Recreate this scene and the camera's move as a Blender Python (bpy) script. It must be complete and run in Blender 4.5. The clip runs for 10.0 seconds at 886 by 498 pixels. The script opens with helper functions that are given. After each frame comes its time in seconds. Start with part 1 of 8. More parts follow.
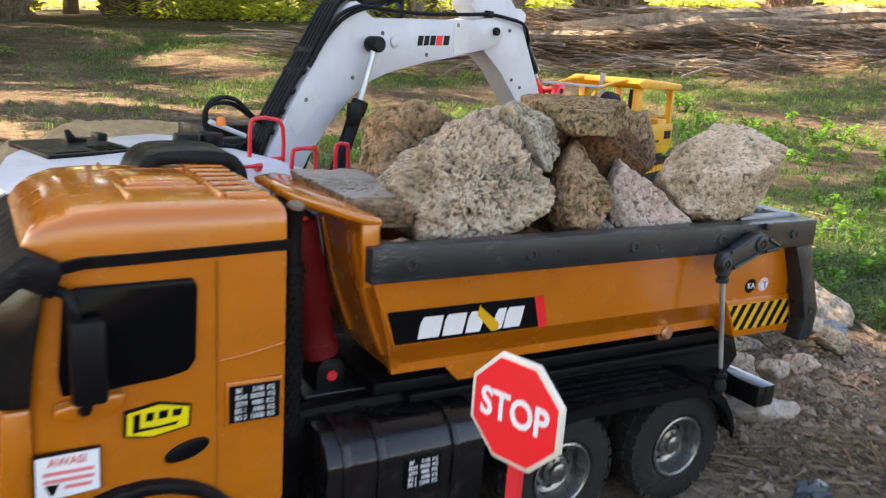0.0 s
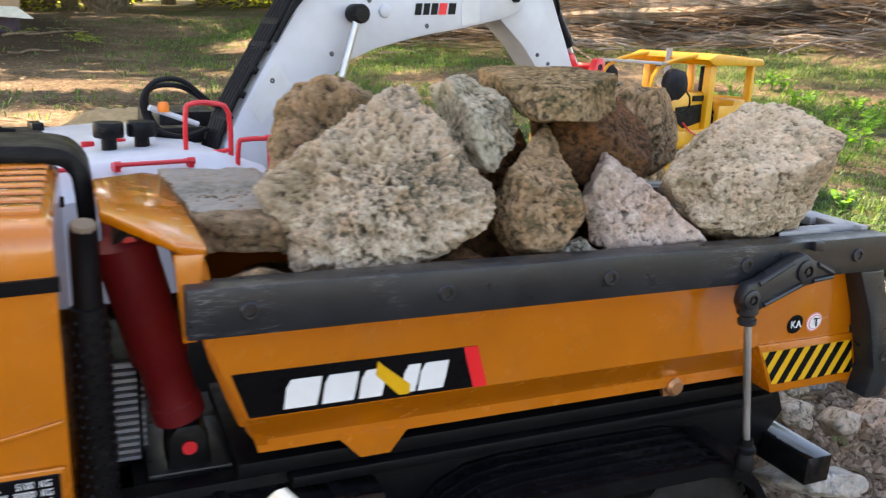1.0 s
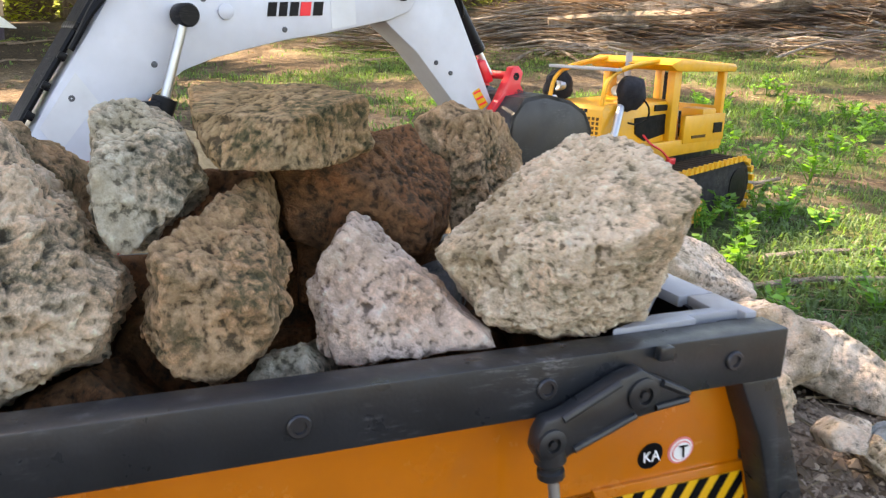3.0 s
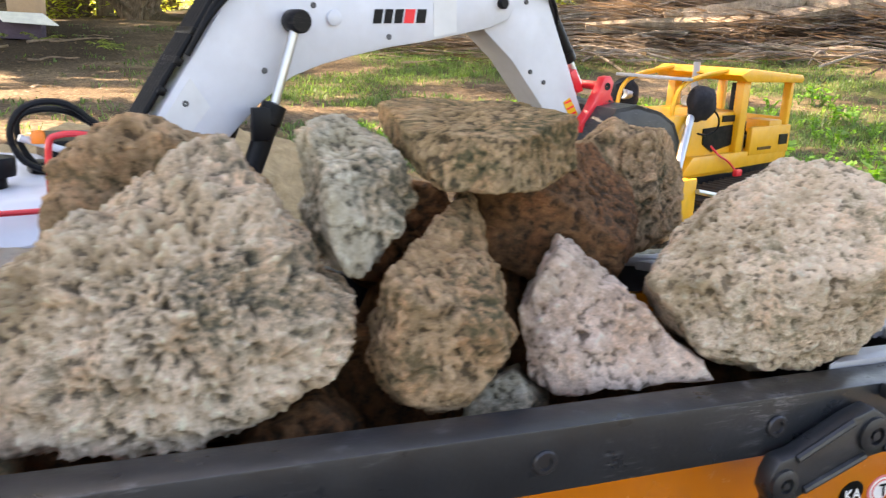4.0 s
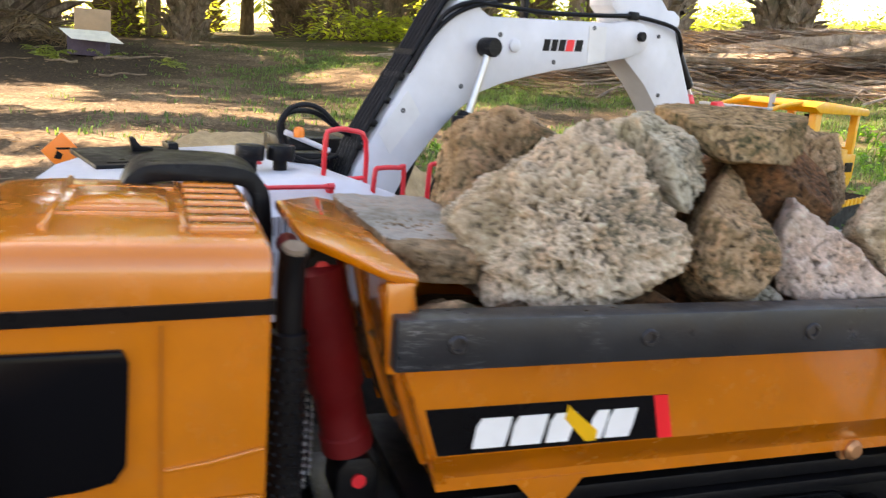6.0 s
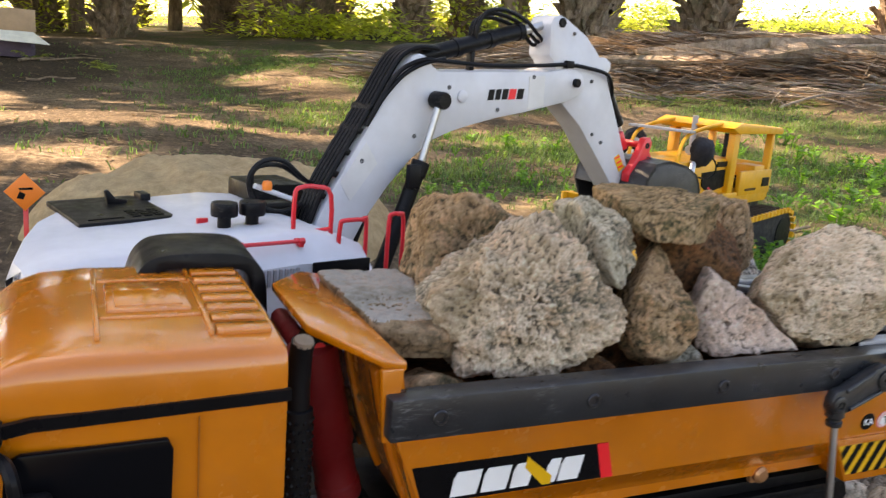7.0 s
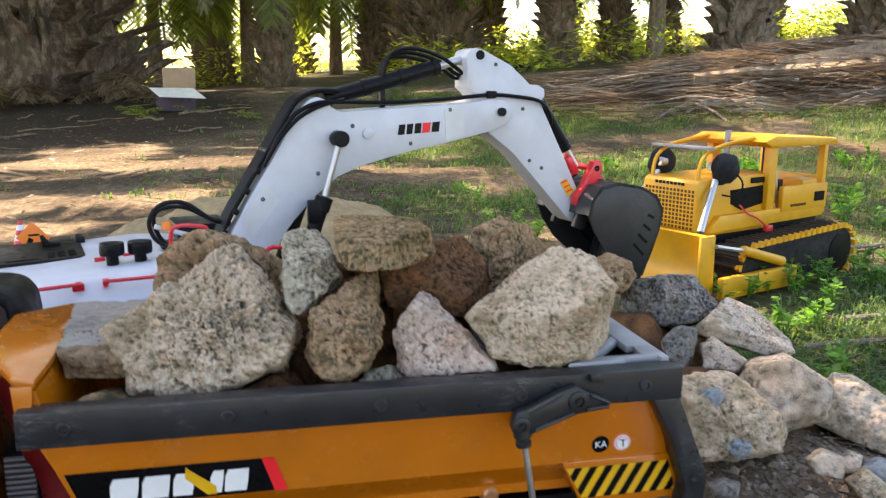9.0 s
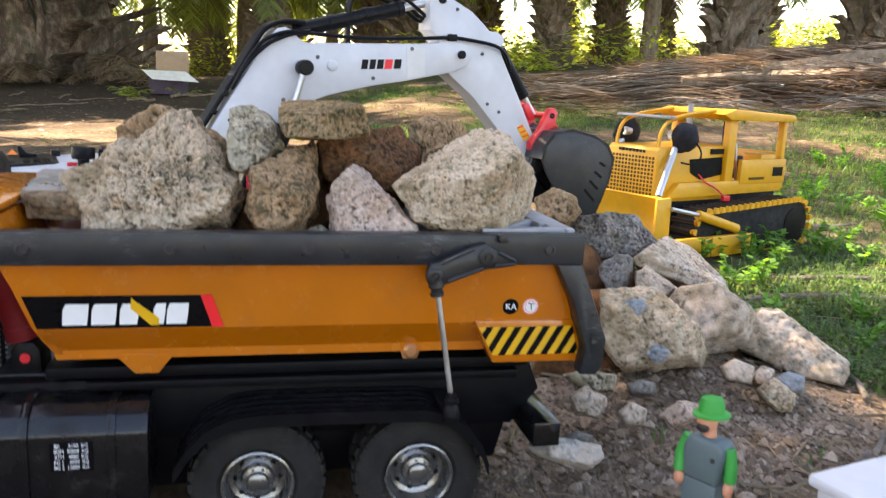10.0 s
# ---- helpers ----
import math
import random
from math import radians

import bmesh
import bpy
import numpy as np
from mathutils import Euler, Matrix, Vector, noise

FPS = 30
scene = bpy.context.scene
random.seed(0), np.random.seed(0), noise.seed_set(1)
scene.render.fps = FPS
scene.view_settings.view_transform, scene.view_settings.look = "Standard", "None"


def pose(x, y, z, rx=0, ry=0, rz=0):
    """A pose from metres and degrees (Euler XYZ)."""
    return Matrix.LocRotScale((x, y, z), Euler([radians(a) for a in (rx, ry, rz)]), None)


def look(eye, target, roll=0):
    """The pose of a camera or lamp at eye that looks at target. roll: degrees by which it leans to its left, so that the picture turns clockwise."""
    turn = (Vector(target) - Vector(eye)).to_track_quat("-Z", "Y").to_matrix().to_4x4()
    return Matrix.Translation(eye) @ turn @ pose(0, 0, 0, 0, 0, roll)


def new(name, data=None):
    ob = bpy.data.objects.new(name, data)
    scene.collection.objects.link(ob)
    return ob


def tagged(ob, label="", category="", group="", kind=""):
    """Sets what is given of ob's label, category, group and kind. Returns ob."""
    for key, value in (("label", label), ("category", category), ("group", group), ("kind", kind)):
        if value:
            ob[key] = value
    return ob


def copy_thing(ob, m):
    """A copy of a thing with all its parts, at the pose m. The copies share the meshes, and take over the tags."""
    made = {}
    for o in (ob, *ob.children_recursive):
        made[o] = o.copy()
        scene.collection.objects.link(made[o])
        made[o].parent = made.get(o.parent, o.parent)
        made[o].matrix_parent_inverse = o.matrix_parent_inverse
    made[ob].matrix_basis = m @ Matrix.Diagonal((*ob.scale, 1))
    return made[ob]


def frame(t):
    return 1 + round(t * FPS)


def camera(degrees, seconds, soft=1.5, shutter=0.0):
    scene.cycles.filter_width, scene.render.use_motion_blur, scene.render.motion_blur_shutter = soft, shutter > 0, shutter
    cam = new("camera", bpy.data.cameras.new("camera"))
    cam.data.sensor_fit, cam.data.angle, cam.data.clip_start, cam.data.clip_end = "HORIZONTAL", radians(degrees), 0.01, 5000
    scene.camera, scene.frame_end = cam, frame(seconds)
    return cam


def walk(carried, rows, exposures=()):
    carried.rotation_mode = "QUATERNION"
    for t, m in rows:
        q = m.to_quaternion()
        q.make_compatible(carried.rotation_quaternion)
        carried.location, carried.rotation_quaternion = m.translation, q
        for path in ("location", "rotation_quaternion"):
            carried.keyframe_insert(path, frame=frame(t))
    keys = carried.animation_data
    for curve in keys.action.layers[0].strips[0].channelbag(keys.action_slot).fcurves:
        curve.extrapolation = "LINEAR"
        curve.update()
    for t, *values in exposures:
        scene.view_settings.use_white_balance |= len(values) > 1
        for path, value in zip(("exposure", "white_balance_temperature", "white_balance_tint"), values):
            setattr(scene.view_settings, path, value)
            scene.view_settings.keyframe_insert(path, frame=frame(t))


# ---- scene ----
# ---- camera ----
U = 1.25  # metres to one unit of the plan
cam = camera(57.0, 10.0, soft=1.25, shutter=0.4)
START = pose(-0.1701 * U, -0.3163 * U, 0.2663 * U, -13.685, -3.877, -29.818)
ROWS = [
    (0.0, 0.0, 0.0, 0.0, 0.0, 0.0, -0.0),
    (0.5, 0.0339, 0.073, 0.017, 2.24, -0.0, -0.15),
    (1.0, 0.0737, 0.1219, 0.0176, 6.42, -1.09, -0.36),
    (1.5, 0.1246, 0.1617, 0.0294, 7.59, -1.54, 0.04),
    (2.0, 0.1615, 0.1823, 0.0413, 7.66, -1.04, 0.88),
    (2.2, 0.1719, 0.1973, 0.0415, 7.65, -0.77, 1.06),
    (3.3, 0.1493, 0.2673, 0.0496, 7.13, -0.68, -0.49),
    (3.5, 0.134, 0.268, 0.0536, 7.62, -0.67, -0.62),
    (4.0, 0.1063, 0.2497, 0.0507, 8.66, -0.54, -1.24),
    (4.5, 0.0788, 0.212, 0.0375, 9.86, -0.23, -1.53),
    (5.0, 0.0588, 0.1717, 0.0187, 10.97, 0.31, -2.3),
    (5.5, 0.0569, 0.1433, 0.0095, 11.22, 0.83, -2.88),
    (6.0, 0.0237, 0.1251, 0.0162, 10.32, 1.26, -3.35),
    (6.2, 0.0024, 0.1192, 0.0179, 9.34, 1.49, -3.19),
    (7.3, 0.0275, 0.0444, 0.0630, 5.48, 0.93, -2.18),
    (7.5, 0.0537, 0.0408, 0.0702, 6.98, 0.92, -2.25),
    (8.0, 0.126, 0.0408, 0.0746, 13.34, 0.91, -1.74),
    (8.5, 0.2013, 0.0712, 0.078, 16.85, 1.6, -0.84),
    (9.0, 0.2434, 0.0858, 0.0559, 17.77, 2.66, -0.94),
    (9.5, 0.2739, 0.0699, 0.0224, 17.89, 3.05, -2.16),
    (10.0, 0.2913, 0.0567, -0.0158, 17.0, 2.89, -3.03),
]
walk(cam, [(t, START @ pose(U * x, U * y, U * z, 90 + pitch, roll, yaw)) for t, x, y, z, yaw, pitch, roll in ROWS],
     exposures=[(0.0, 2.39, 8050, 18), (0.5, 2.42, 8250, 19), (1.5, 2.68, 8150, 17), (2.0, 2.66, 8150, 17), (4.5, 2.78, 8350, 20), (6.0, 2.7, 8550, 20), (7.5, 2.22, 8550, 20), (9.0, 2.37, 7750, 16), (9.5, 2.37, 7650, 15), (10.0, 2.58, 7950, 19)])

# ---- sky and sun ----
SUN_FROM, SUN_UP = Vector((-0.55, 0.83)).normalized(), 48.0
world = bpy.data.worlds.new("sky")
scene.world = world
world.use_nodes = True
wn = world.node_tree
sky = wn.nodes.new("ShaderNodeTexSky")
sky.sky_type = "NISHITA"
sky.sun_disc = False
sky.sun_elevation = radians(SUN_UP)
sky.sun_rotation = math.atan2(SUN_FROM.x, SUN_FROM.y)
wn.links.new(sky.outputs["Color"], wn.nodes["Background"].inputs["Color"])
wn.nodes["Background"].inputs["Strength"].default_value = 0.115
SUN_DIR = Vector((SUN_FROM.x * math.cos(radians(SUN_UP)), SUN_FROM.y * math.cos(radians(SUN_UP)), math.sin(radians(SUN_UP))))
sun = new("sun", bpy.data.lights.new("sun", "SUN"))
sun.data.energy, sun.data.angle, sun.data.color = 5.0, radians(0.5), (1.0, 0.89, 0.72)
sun.matrix_world = look(SUN_DIR * 20, (0, 0, 0))

# ---- building helpers ----
def link(name, bm, mat, parent=None, label="", sharp=35):
    """One mesh object from a bmesh drawn in plan units."""
    bmesh.ops.recalc_face_normals(bm, faces=bm.faces)
    for v in bm.verts:
        v.co *= U
    me = bpy.data.meshes.new(name)
    for f in bm.faces:
        f.smooth = True
    bm.to_mesh(me)
    bm.free()
    if sharp:
        me.set_sharp_from_angle(angle=radians(sharp))
    me.materials.append(mat)
    ob = new(name, me)
    ob.parent = parent
    if label:
        ob["label"] = label
    return ob


part = link


def thing(name, x, y, z, label, category, group="", rz=0, kind=""):
    ob = new(name)
    ob.empty_display_size = 0.02
    ob.matrix_basis = pose(x * U, y * U, z * U, 0, 0, rz)
    return tagged(ob, label, category, group, kind)


def at(x, y, z, rx=0, ry=0, rz=0):
    return pose(x * U, y * U, z * U, rx, ry, rz)


def bevel(bm, width, segments=2, angle=30, geom=None):
    es = [e for e in (geom or bm.edges) if len(e.link_faces) == 2 and e.calc_face_angle(0) > radians(angle)]
    bmesh.ops.bevel(bm, geom=es, offset=width, segments=segments, affect="EDGES", profile=0.5)


def box(bm, x0, x1, y0, y1, z0, z1, r=0.0, seg=2):
    vs = [bm.verts.new((x, y, z)) for x in (x0, x1) for y in (y0, y1) for z in (z0, z1)]
    fs = [bm.faces.new([vs[i] for i in q]) for q in ((0, 1, 3, 2), (4, 6, 7, 5), (0, 4, 5, 1), (2, 3, 7, 6), (0, 2, 6, 4), (1, 5, 7, 3))]
    if r:
        es = {e for f in fs for e in f.edges}
        bmesh.ops.bevel(bm, geom=list(es), offset=r, segments=seg, affect="EDGES", profile=0.5)
    return bm


def prism(bm, pts, a, b, axis="y", r=0.0, seg=2):
    """A polygon of the two other axes, drawn out along axis from a to b."""
    def co(p, h):
        return {"x": (h, p[0], p[1]), "y": (p[0], h, p[1]), "z": (p[0], p[1], h)}[axis]
    lo, hi = [bm.verts.new(co(p, a)) for p in pts], [bm.verts.new(co(p, b)) for p in pts]
    fs = [bm.faces.new(lo), bm.faces.new(hi[::-1])]
    n = len(pts)
    for i in range(n):
        fs.append(bm.faces.new((lo[i], hi[i], hi[(i + 1) % n], lo[(i + 1) % n])))
    if r:
        bmesh.ops.recalc_face_normals(bm, faces=fs)
        es = [e for e in {e for f in fs for e in f.edges} if e.calc_face_angle(0) > radians(25)]
        bmesh.ops.bevel(bm, geom=es, offset=r, segments=seg, affect="EDGES", profile=0.5)
    return bm


def turn_to(d):
    return Vector(d).to_track_quat("Z", "Y").to_matrix()


def lathe(bm, base, axis, profile, n=24, close=True):
    """Rings of (radius, height) round an axis."""
    m, base = turn_to(axis), Vector(base)
    rings = []
    for rad, h in profile:
        if rad < 1e-6:
            rings.append([bm.verts.new(base + m @ Vector((0, 0, h)))])
        else:
            rings.append([bm.verts.new(base + m @ Vector((rad * math.cos(2 * math.pi * i / n), rad * math.sin(2 * math.pi * i / n), h))) for i in range(n)])
    for a, b in zip(rings, rings[1:]):
        for i in range(n):
            j = (i + 1) % n
            if len(a) == 1 and len(b) == 1:
                continue
            if len(a) == 1:
                bm.faces.new((a[0], b[i], b[j]))
            elif len(b) == 1:
                bm.faces.new((a[i], b[0], a[j]))
            else:
                bm.faces.new((a[i], b[i], b[j], a[j]))
    if close:
        for ring in (rings[0], rings[-1]):
            if len(ring) > 2:
                bm.faces.new(ring)
    return bm


def rod(bm, p0, p1, r0, r1=None, n=16):
    d = Vector(p1) - Vector(p0)
    return lathe(bm, p0, d, [(r0, 0), (r0 if r1 is None else r1, d.length)], n)


def smooth_path(pts, steps=5):
    """A Catmull-Rom line through points."""
    p = [Vector(q) for q in pts]
    p = [2 * p[0] - p[1]] + p + [2 * p[-1] - p[-2]]
    out = []
    for a, b, c, d in zip(p, p[1:], p[2:], p[3:]):
        for k in range(steps):
            s = k / steps
            out.append(0.5 * ((2 * b) + (c - a) * s + (2 * a - 5 * b + 4 * c - d) * s * s + (3 * b - a - 3 * c + d) * s ** 3))
    return out + [p[-2]]


def tube(bm, pts, r, n=8, steps=5, r_end=None, flat=1.0):
    path = smooth_path(pts, steps) if steps else [Vector(q) for q in pts]
    rings, side = [], None
    for i, c in enumerate(path):
        d = (path[min(i + 1, len(path) - 1)] - path[max(i - 1, 0)]).normalized()
        if side is None:
            side = d.orthogonal().normalized()
        side = (side - d * side.dot(d)).normalized()
        up = d.cross(side)
        rr = r if r_end is None else r + (r_end - r) * i / (len(path) - 1)
        rings.append([bm.verts.new(c + rr * (math.cos(2 * math.pi * k / n) * side + flat * math.sin(2 * math.pi * k / n) * up)) for k in range(n)])
    for a, b in zip(rings, rings[1:]):
        for k in range(n):
            bm.faces.new((a[k], b[k], b[(k + 1) % n], a[(k + 1) % n]))
    bm.faces.new(rings[0][::-1])
    bm.faces.new(rings[-1])
    return bm


def new_bm():
    return bmesh.new()


def mesh_of(name, verts, faces, mat, parent=None, smooth=False):
    """A mesh object from lists in plan units."""
    me = bpy.data.meshes.new(name)
    me.from_pydata([(x * U, y * U, z * U) for x, y, z in verts], [], faces)
    if smooth:
        me.polygons.foreach_set("use_smooth", [True] * len(me.polygons))
    me.materials.append(mat)
    me.update()
    ob = new(name, me)
    ob.parent = parent
    return ob


def letters(name, text, size, mat, parent, m, label="", bold=0.0, width=1.0):
    """Raised letters of the built-in font as a mesh; m: pose in plan units, text in its xy plane, centred."""
    cu = bpy.data.curves.new(name, "FONT")
    cu.body, cu.size, cu.extrude, cu.offset = text, size * U, 0.0002, bold * U
    cu.align_x, cu.align_y, cu.resolution_u = "CENTER", "CENTER", 3
    tmp = new(name, cu)
    bpy.context.view_layer.update()
    me = bpy.data.meshes.new_from_object(tmp.evaluated_get(bpy.context.evaluated_depsgraph_get()))
    bpy.data.objects.remove(tmp)
    me.transform(Matrix.Diagonal((width, 1, 1, 1)))
    me.materials.clear()
    me.materials.append(mat)
    ob = new(name, me)
    ob.parent = parent
    ob.matrix_basis = m
    if label:
        ob["label"] = label
    return ob


# ---- materials ----
def shader(name):
    m = bpy.data.materials.new(name)
    m.use_nodes = True
    return m, m.node_tree, m.node_tree.nodes["Principled BSDF"]


def nd(nt, kind, **sets):
    n = nt.nodes.new(kind)
    for key, value in sets.items():
        n.inputs[key].default_value = value
    return n


def coords(nt, scale=1.0, stretch=(1, 1, 1)):
    tc, mp = nt.nodes.new("ShaderNodeTexCoord"), nt.nodes.new("ShaderNodeMapping")
    mp.inputs["Scale"].default_value = [scale * s for s in stretch]
    nt.links.new(tc.outputs["Object"], mp.inputs["Vector"])
    return mp.outputs["Vector"]


def noise_tex(nt, vec, scale, detail=5, rough=0.6, out="Fac"):
    n = nd(nt, "ShaderNodeTexNoise", Scale=scale, Detail=detail, Roughness=rough)
    nt.links.new(vec, n.inputs["Vector"])
    return n.outputs[out]


def ramp(nt, fac, *stops):
    r = nt.nodes.new("ShaderNodeValToRGB")
    els = r.color_ramp.elements
    while len(els) < len(stops):
        els.new(0.5)
    for e, (p, c) in zip(els, stops):
        e.position, e.color = p, (*c, 1) if len(c) == 3 else c
    nt.links.new(fac, r.inputs["Fac"])
    return r.outputs["Color"]


def grey(v):
    return (v, v, v)


def blend(nt, fac, a, b, mode="MIX"):
    n = nt.nodes.new("ShaderNodeMix")
    n.data_type, n.blend_type = "RGBA", mode
    for sock, value in ((n.inputs[0], fac), (n.inputs[6], a), (n.inputs[7], b)):
        if hasattr(value, "is_output"):
            nt.links.new(value, sock)
        elif isinstance(value, tuple):
            sock.default_value = (*value, 1)
        else:
            sock.default_value = value
    return n.outputs[2]


def bump(nt, bsdf, height, strength=0.5, distance=0.001):
    b = nd(nt, "ShaderNodeBump", Strength=strength, Distance=distance)
    nt.links.new(height, b.inputs["Height"])
    nt.links.new(b.outputs["Normal"], bsdf.inputs["Normal"])


def painted(name, colour, rough=0.35, coat=0.3, dirt=(0.25, 0.19, 0.12), dirtiness=0.35, metal=0.0, grain=0.25):
    """Paint or moulded plastic with faint mottling, dust and scuffs."""
    m, nt, b = shader(name)
    v = coords(nt)
    tone = ramp(nt, noise_tex(nt, v, 18, 4), (0.3, tuple(c * 0.88 for c in colour)), (0.7, tuple(min(1, c * 1.08) for c in colour)))
    dust = ramp(nt, noise_tex(nt, v, 45, 8, 0.7), (0.55, grey(0)), (0.85, grey(dirtiness)))
    specks = ramp(nt, noise_tex(nt, v, 700, 2), (0.72, grey(0)), (0.78, grey(dirtiness)))
    c = blend(nt, dust, tone, dirt)
    nt.links.new(blend(nt, specks, c, dirt), b.inputs["Base Color"])
    rr = ramp(nt, noise_tex(nt, v, 60, 6), (0.3, grey(rough * 0.75)), (0.75, grey(min(1, rough * 1.5))))
    nt.links.new(rr, b.inputs["Roughness"])
    b.inputs["Metallic"].default_value = metal
    b.inputs["Coat Weight"].default_value = coat
    b.inputs["Coat Roughness"].default_value = 0.06
    bump(nt, b, noise_tex(nt, v, 900, 2), grain, 0.0002)
    return m


def scuffed(name, colour, worn, rough=0.5, amount=0.5, gloss=0.3):
    """Dark moulded plastic with grey scratches."""
    m, nt, b = shader(name)
    v = coords(nt)
    tone = ramp(nt, noise_tex(nt, v, 30, 5), (0.3, tuple(c * 0.75 for c in colour)), (0.7, tuple(c * 1.25 for c in colour)))
    patch = noise_tex(nt, v, 22, 3)
    lines = noise_tex(nt, coords(nt, 1, (1, 1, 5)), 130, 8, 0.75)
    mask = blend(nt, 1.0, ramp(nt, patch, (0.5, grey(0)), (0.68, grey(1))), ramp(nt, lines, (0.52, grey(0)), (0.72, grey(amount))), "MULTIPLY")
    nt.links.new(blend(nt, mask, tone, worn), b.inputs["Base Color"])
    nt.links.new(ramp(nt, noise_tex(nt, v, 80, 6), (0.3, grey(rough * 0.7)), (0.7, grey(min(1, rough * 1.4)))), b.inputs["Roughness"])
    b.inputs["Specular IOR Level"].default_value = gloss
    bump(nt, b, noise_tex(nt, v, 600, 4), 0.3, 0.0003)
    return m


def stone_material(name, light, mid, dark, stain=(0.13, 0.14, 0.09), stain_amount=0.5, fine=1.0, pale=1.15):
    """Porous broken concrete: pale proud grains in a darker matrix, shade painted into the pits, lichen stains in
    drifts.
    """
    m, nt, b = shader(name)
    v = coords(nt)
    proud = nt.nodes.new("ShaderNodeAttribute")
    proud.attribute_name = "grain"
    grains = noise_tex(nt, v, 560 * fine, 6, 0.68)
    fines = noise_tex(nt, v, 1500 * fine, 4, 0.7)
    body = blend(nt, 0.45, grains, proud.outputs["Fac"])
    wide = noise_tex(nt, v, 24, 7, 0.66)
    tint = blend(nt, ramp(nt, wide, (0.36, grey(0)), (0.58, grey(1))), tuple(0.62 * a + 0.38 * c for a, c in zip(mid, light)), light)
    rosy = ramp(nt, noise_tex(nt, v, 25, 7, 0.7), (0.46, grey(0)), (0.57, grey(0.9)))
    tint = blend(nt, rosy, tint, (min(1, light[0] * 1.04), light[1] * 0.82, light[2] * 0.70))
    c = blend(nt, ramp(nt, body, (0.36, grey(0.9)), (0.54, grey(0))), tint, mid)
    c = blend(nt, ramp(nt, body, (0.55, grey(0)), (0.70, grey(0.6))), c, tuple(min(0.92, k * pale) for k in light))
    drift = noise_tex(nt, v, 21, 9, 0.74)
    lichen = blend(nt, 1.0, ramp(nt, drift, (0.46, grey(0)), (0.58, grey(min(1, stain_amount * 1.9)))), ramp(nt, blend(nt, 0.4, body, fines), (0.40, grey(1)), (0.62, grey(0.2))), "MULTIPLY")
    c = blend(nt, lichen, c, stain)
    # wide blotches, spread at random, multiply the tone darker
    blotch = noise_tex(nt, v, 15, 6, 0.62)
    c = blend(nt, 1.0, c, ramp(nt, blotch, (0.37, (0.52, 0.49, 0.40)), (0.45, (0.86, 0.83, 0.77)), (0.52, (1.0, 1.0, 1.0))), "MULTIPLY")
    crumbs = noise_tex(nt, v, 170, 6, 0.7)
    c = blend(nt, 0.45, c, ramp(nt, crumbs, (0.38, grey(0.5)), (0.55, grey(1.0))), "MULTIPLY")
    # hollows of the relief painted dark, as the shade inside them would be
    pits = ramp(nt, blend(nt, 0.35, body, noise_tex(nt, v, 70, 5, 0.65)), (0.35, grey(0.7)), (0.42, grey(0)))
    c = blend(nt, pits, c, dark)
    c = blend(nt, 0.3, c, ramp(nt, fines, (0.32, grey(0.65)), (0.58, grey(1.0))), "MULTIPLY")
    nt.links.new(c, b.inputs["Base Color"])
    b.inputs["Roughness"].default_value = 0.92
    b.inputs["Specular IOR Level"].default_value = 0.2
    bump(nt, b, blend(nt, 0.35, ramp(nt, grains, (0.34, grey(0)), (0.66, grey(1))), fines), 0.9, 0.002)
    return m


ORANGE = painted("orange_paint", (0.55, 0.148, 0.004), 0.22, 0.7, dirtiness=0.14)
WHITE = painted("white_plastic", (0.57, 0.575, 0.60), 0.4, 0.1, dirt=(0.45, 0.42, 0.36), dirtiness=0.25)
CREAM = painted("repaint_patch", (0.62, 0.615, 0.60), 0.5, 0.0, dirtiness=0.15)
YELLOW = painted("yellow_paint", (0.74, 0.35, 0.012), 0.42, 0.1, dirtiness=0.3)
RED = painted("red_plastic", (0.75, 0.02, 0.03), 0.35, 0.2, dirtiness=0.1)
DEEP_RED = painted("deep_red_paint", (0.17, 0.001, 0.003), 0.6, 0.0, dirtiness=0.04)
BLACK = scuffed("black_plastic", (0.006, 0.006, 0.007), (0.13, 0.12, 0.11), 0.38, 0.5, 0.15)
CHASSIS = scuffed("chassis_black", (0.004, 0.004, 0.005), (0.07, 0.06, 0.05), 0.45, 0.35, 0.11)
TANK = painted("tank_black", (0.005, 0.005, 0.006), 0.24, 0.04, dirt=(0.16, 0.14, 0.11), dirtiness=0.28)
RAIL = scuffed("rail_grey", (0.015, 0.017, 0.020), (0.28, 0.28, 0.29), 0.34, 0.9, 0.40)
LEVER = scuffed("lever_plastic", (0.014, 0.015, 0.017), (0.20, 0.20, 0.20), 0.36, 0.8, 0.45)
SCREW = painted("screw_steel", (0.05, 0.05, 0.055), 0.35, 0.0, dirtiness=0.4, metal=0.7)
LIGHT_GREY = painted("light_grey_plate", (0.30, 0.30, 0.315), 0.4, 0.0, dirtiness=0.3)
GLOSS_BLACK = painted("gloss_black", (0.006, 0.006, 0.006), 0.08, 0.5, dirtiness=0.05)
RUBBER = scuffed("tyre_rubber", (0.018, 0.0165, 0.015), (0.17, 0.125, 0.08), 0.8, 0.9, 0.25)
STEEL = painted("brushed_steel", (0.55, 0.55, 0.55), 0.35, 0.0, dirtiness=0.2, metal=0.9)
ALLOY = painted("rim_alloy", (0.26, 0.255, 0.25), 0.24, 0.0, dirtiness=0.45, metal=0.85)
STICKER_BLACK = scuffed("black_sticker", (0.004, 0.004, 0.005), (0.05, 0.05, 0.05), 0.3, 0.2, 0.12)
STICKER_WHITE = painted("white_sticker", (0.85, 0.85, 0.85), 0.4, 0.1, dirtiness=0.08)
STICKER_YELLOW = painted("yellow_sticker", (0.85, 0.68, 0.01), 0.4, 0.1, dirtiness=0.1)
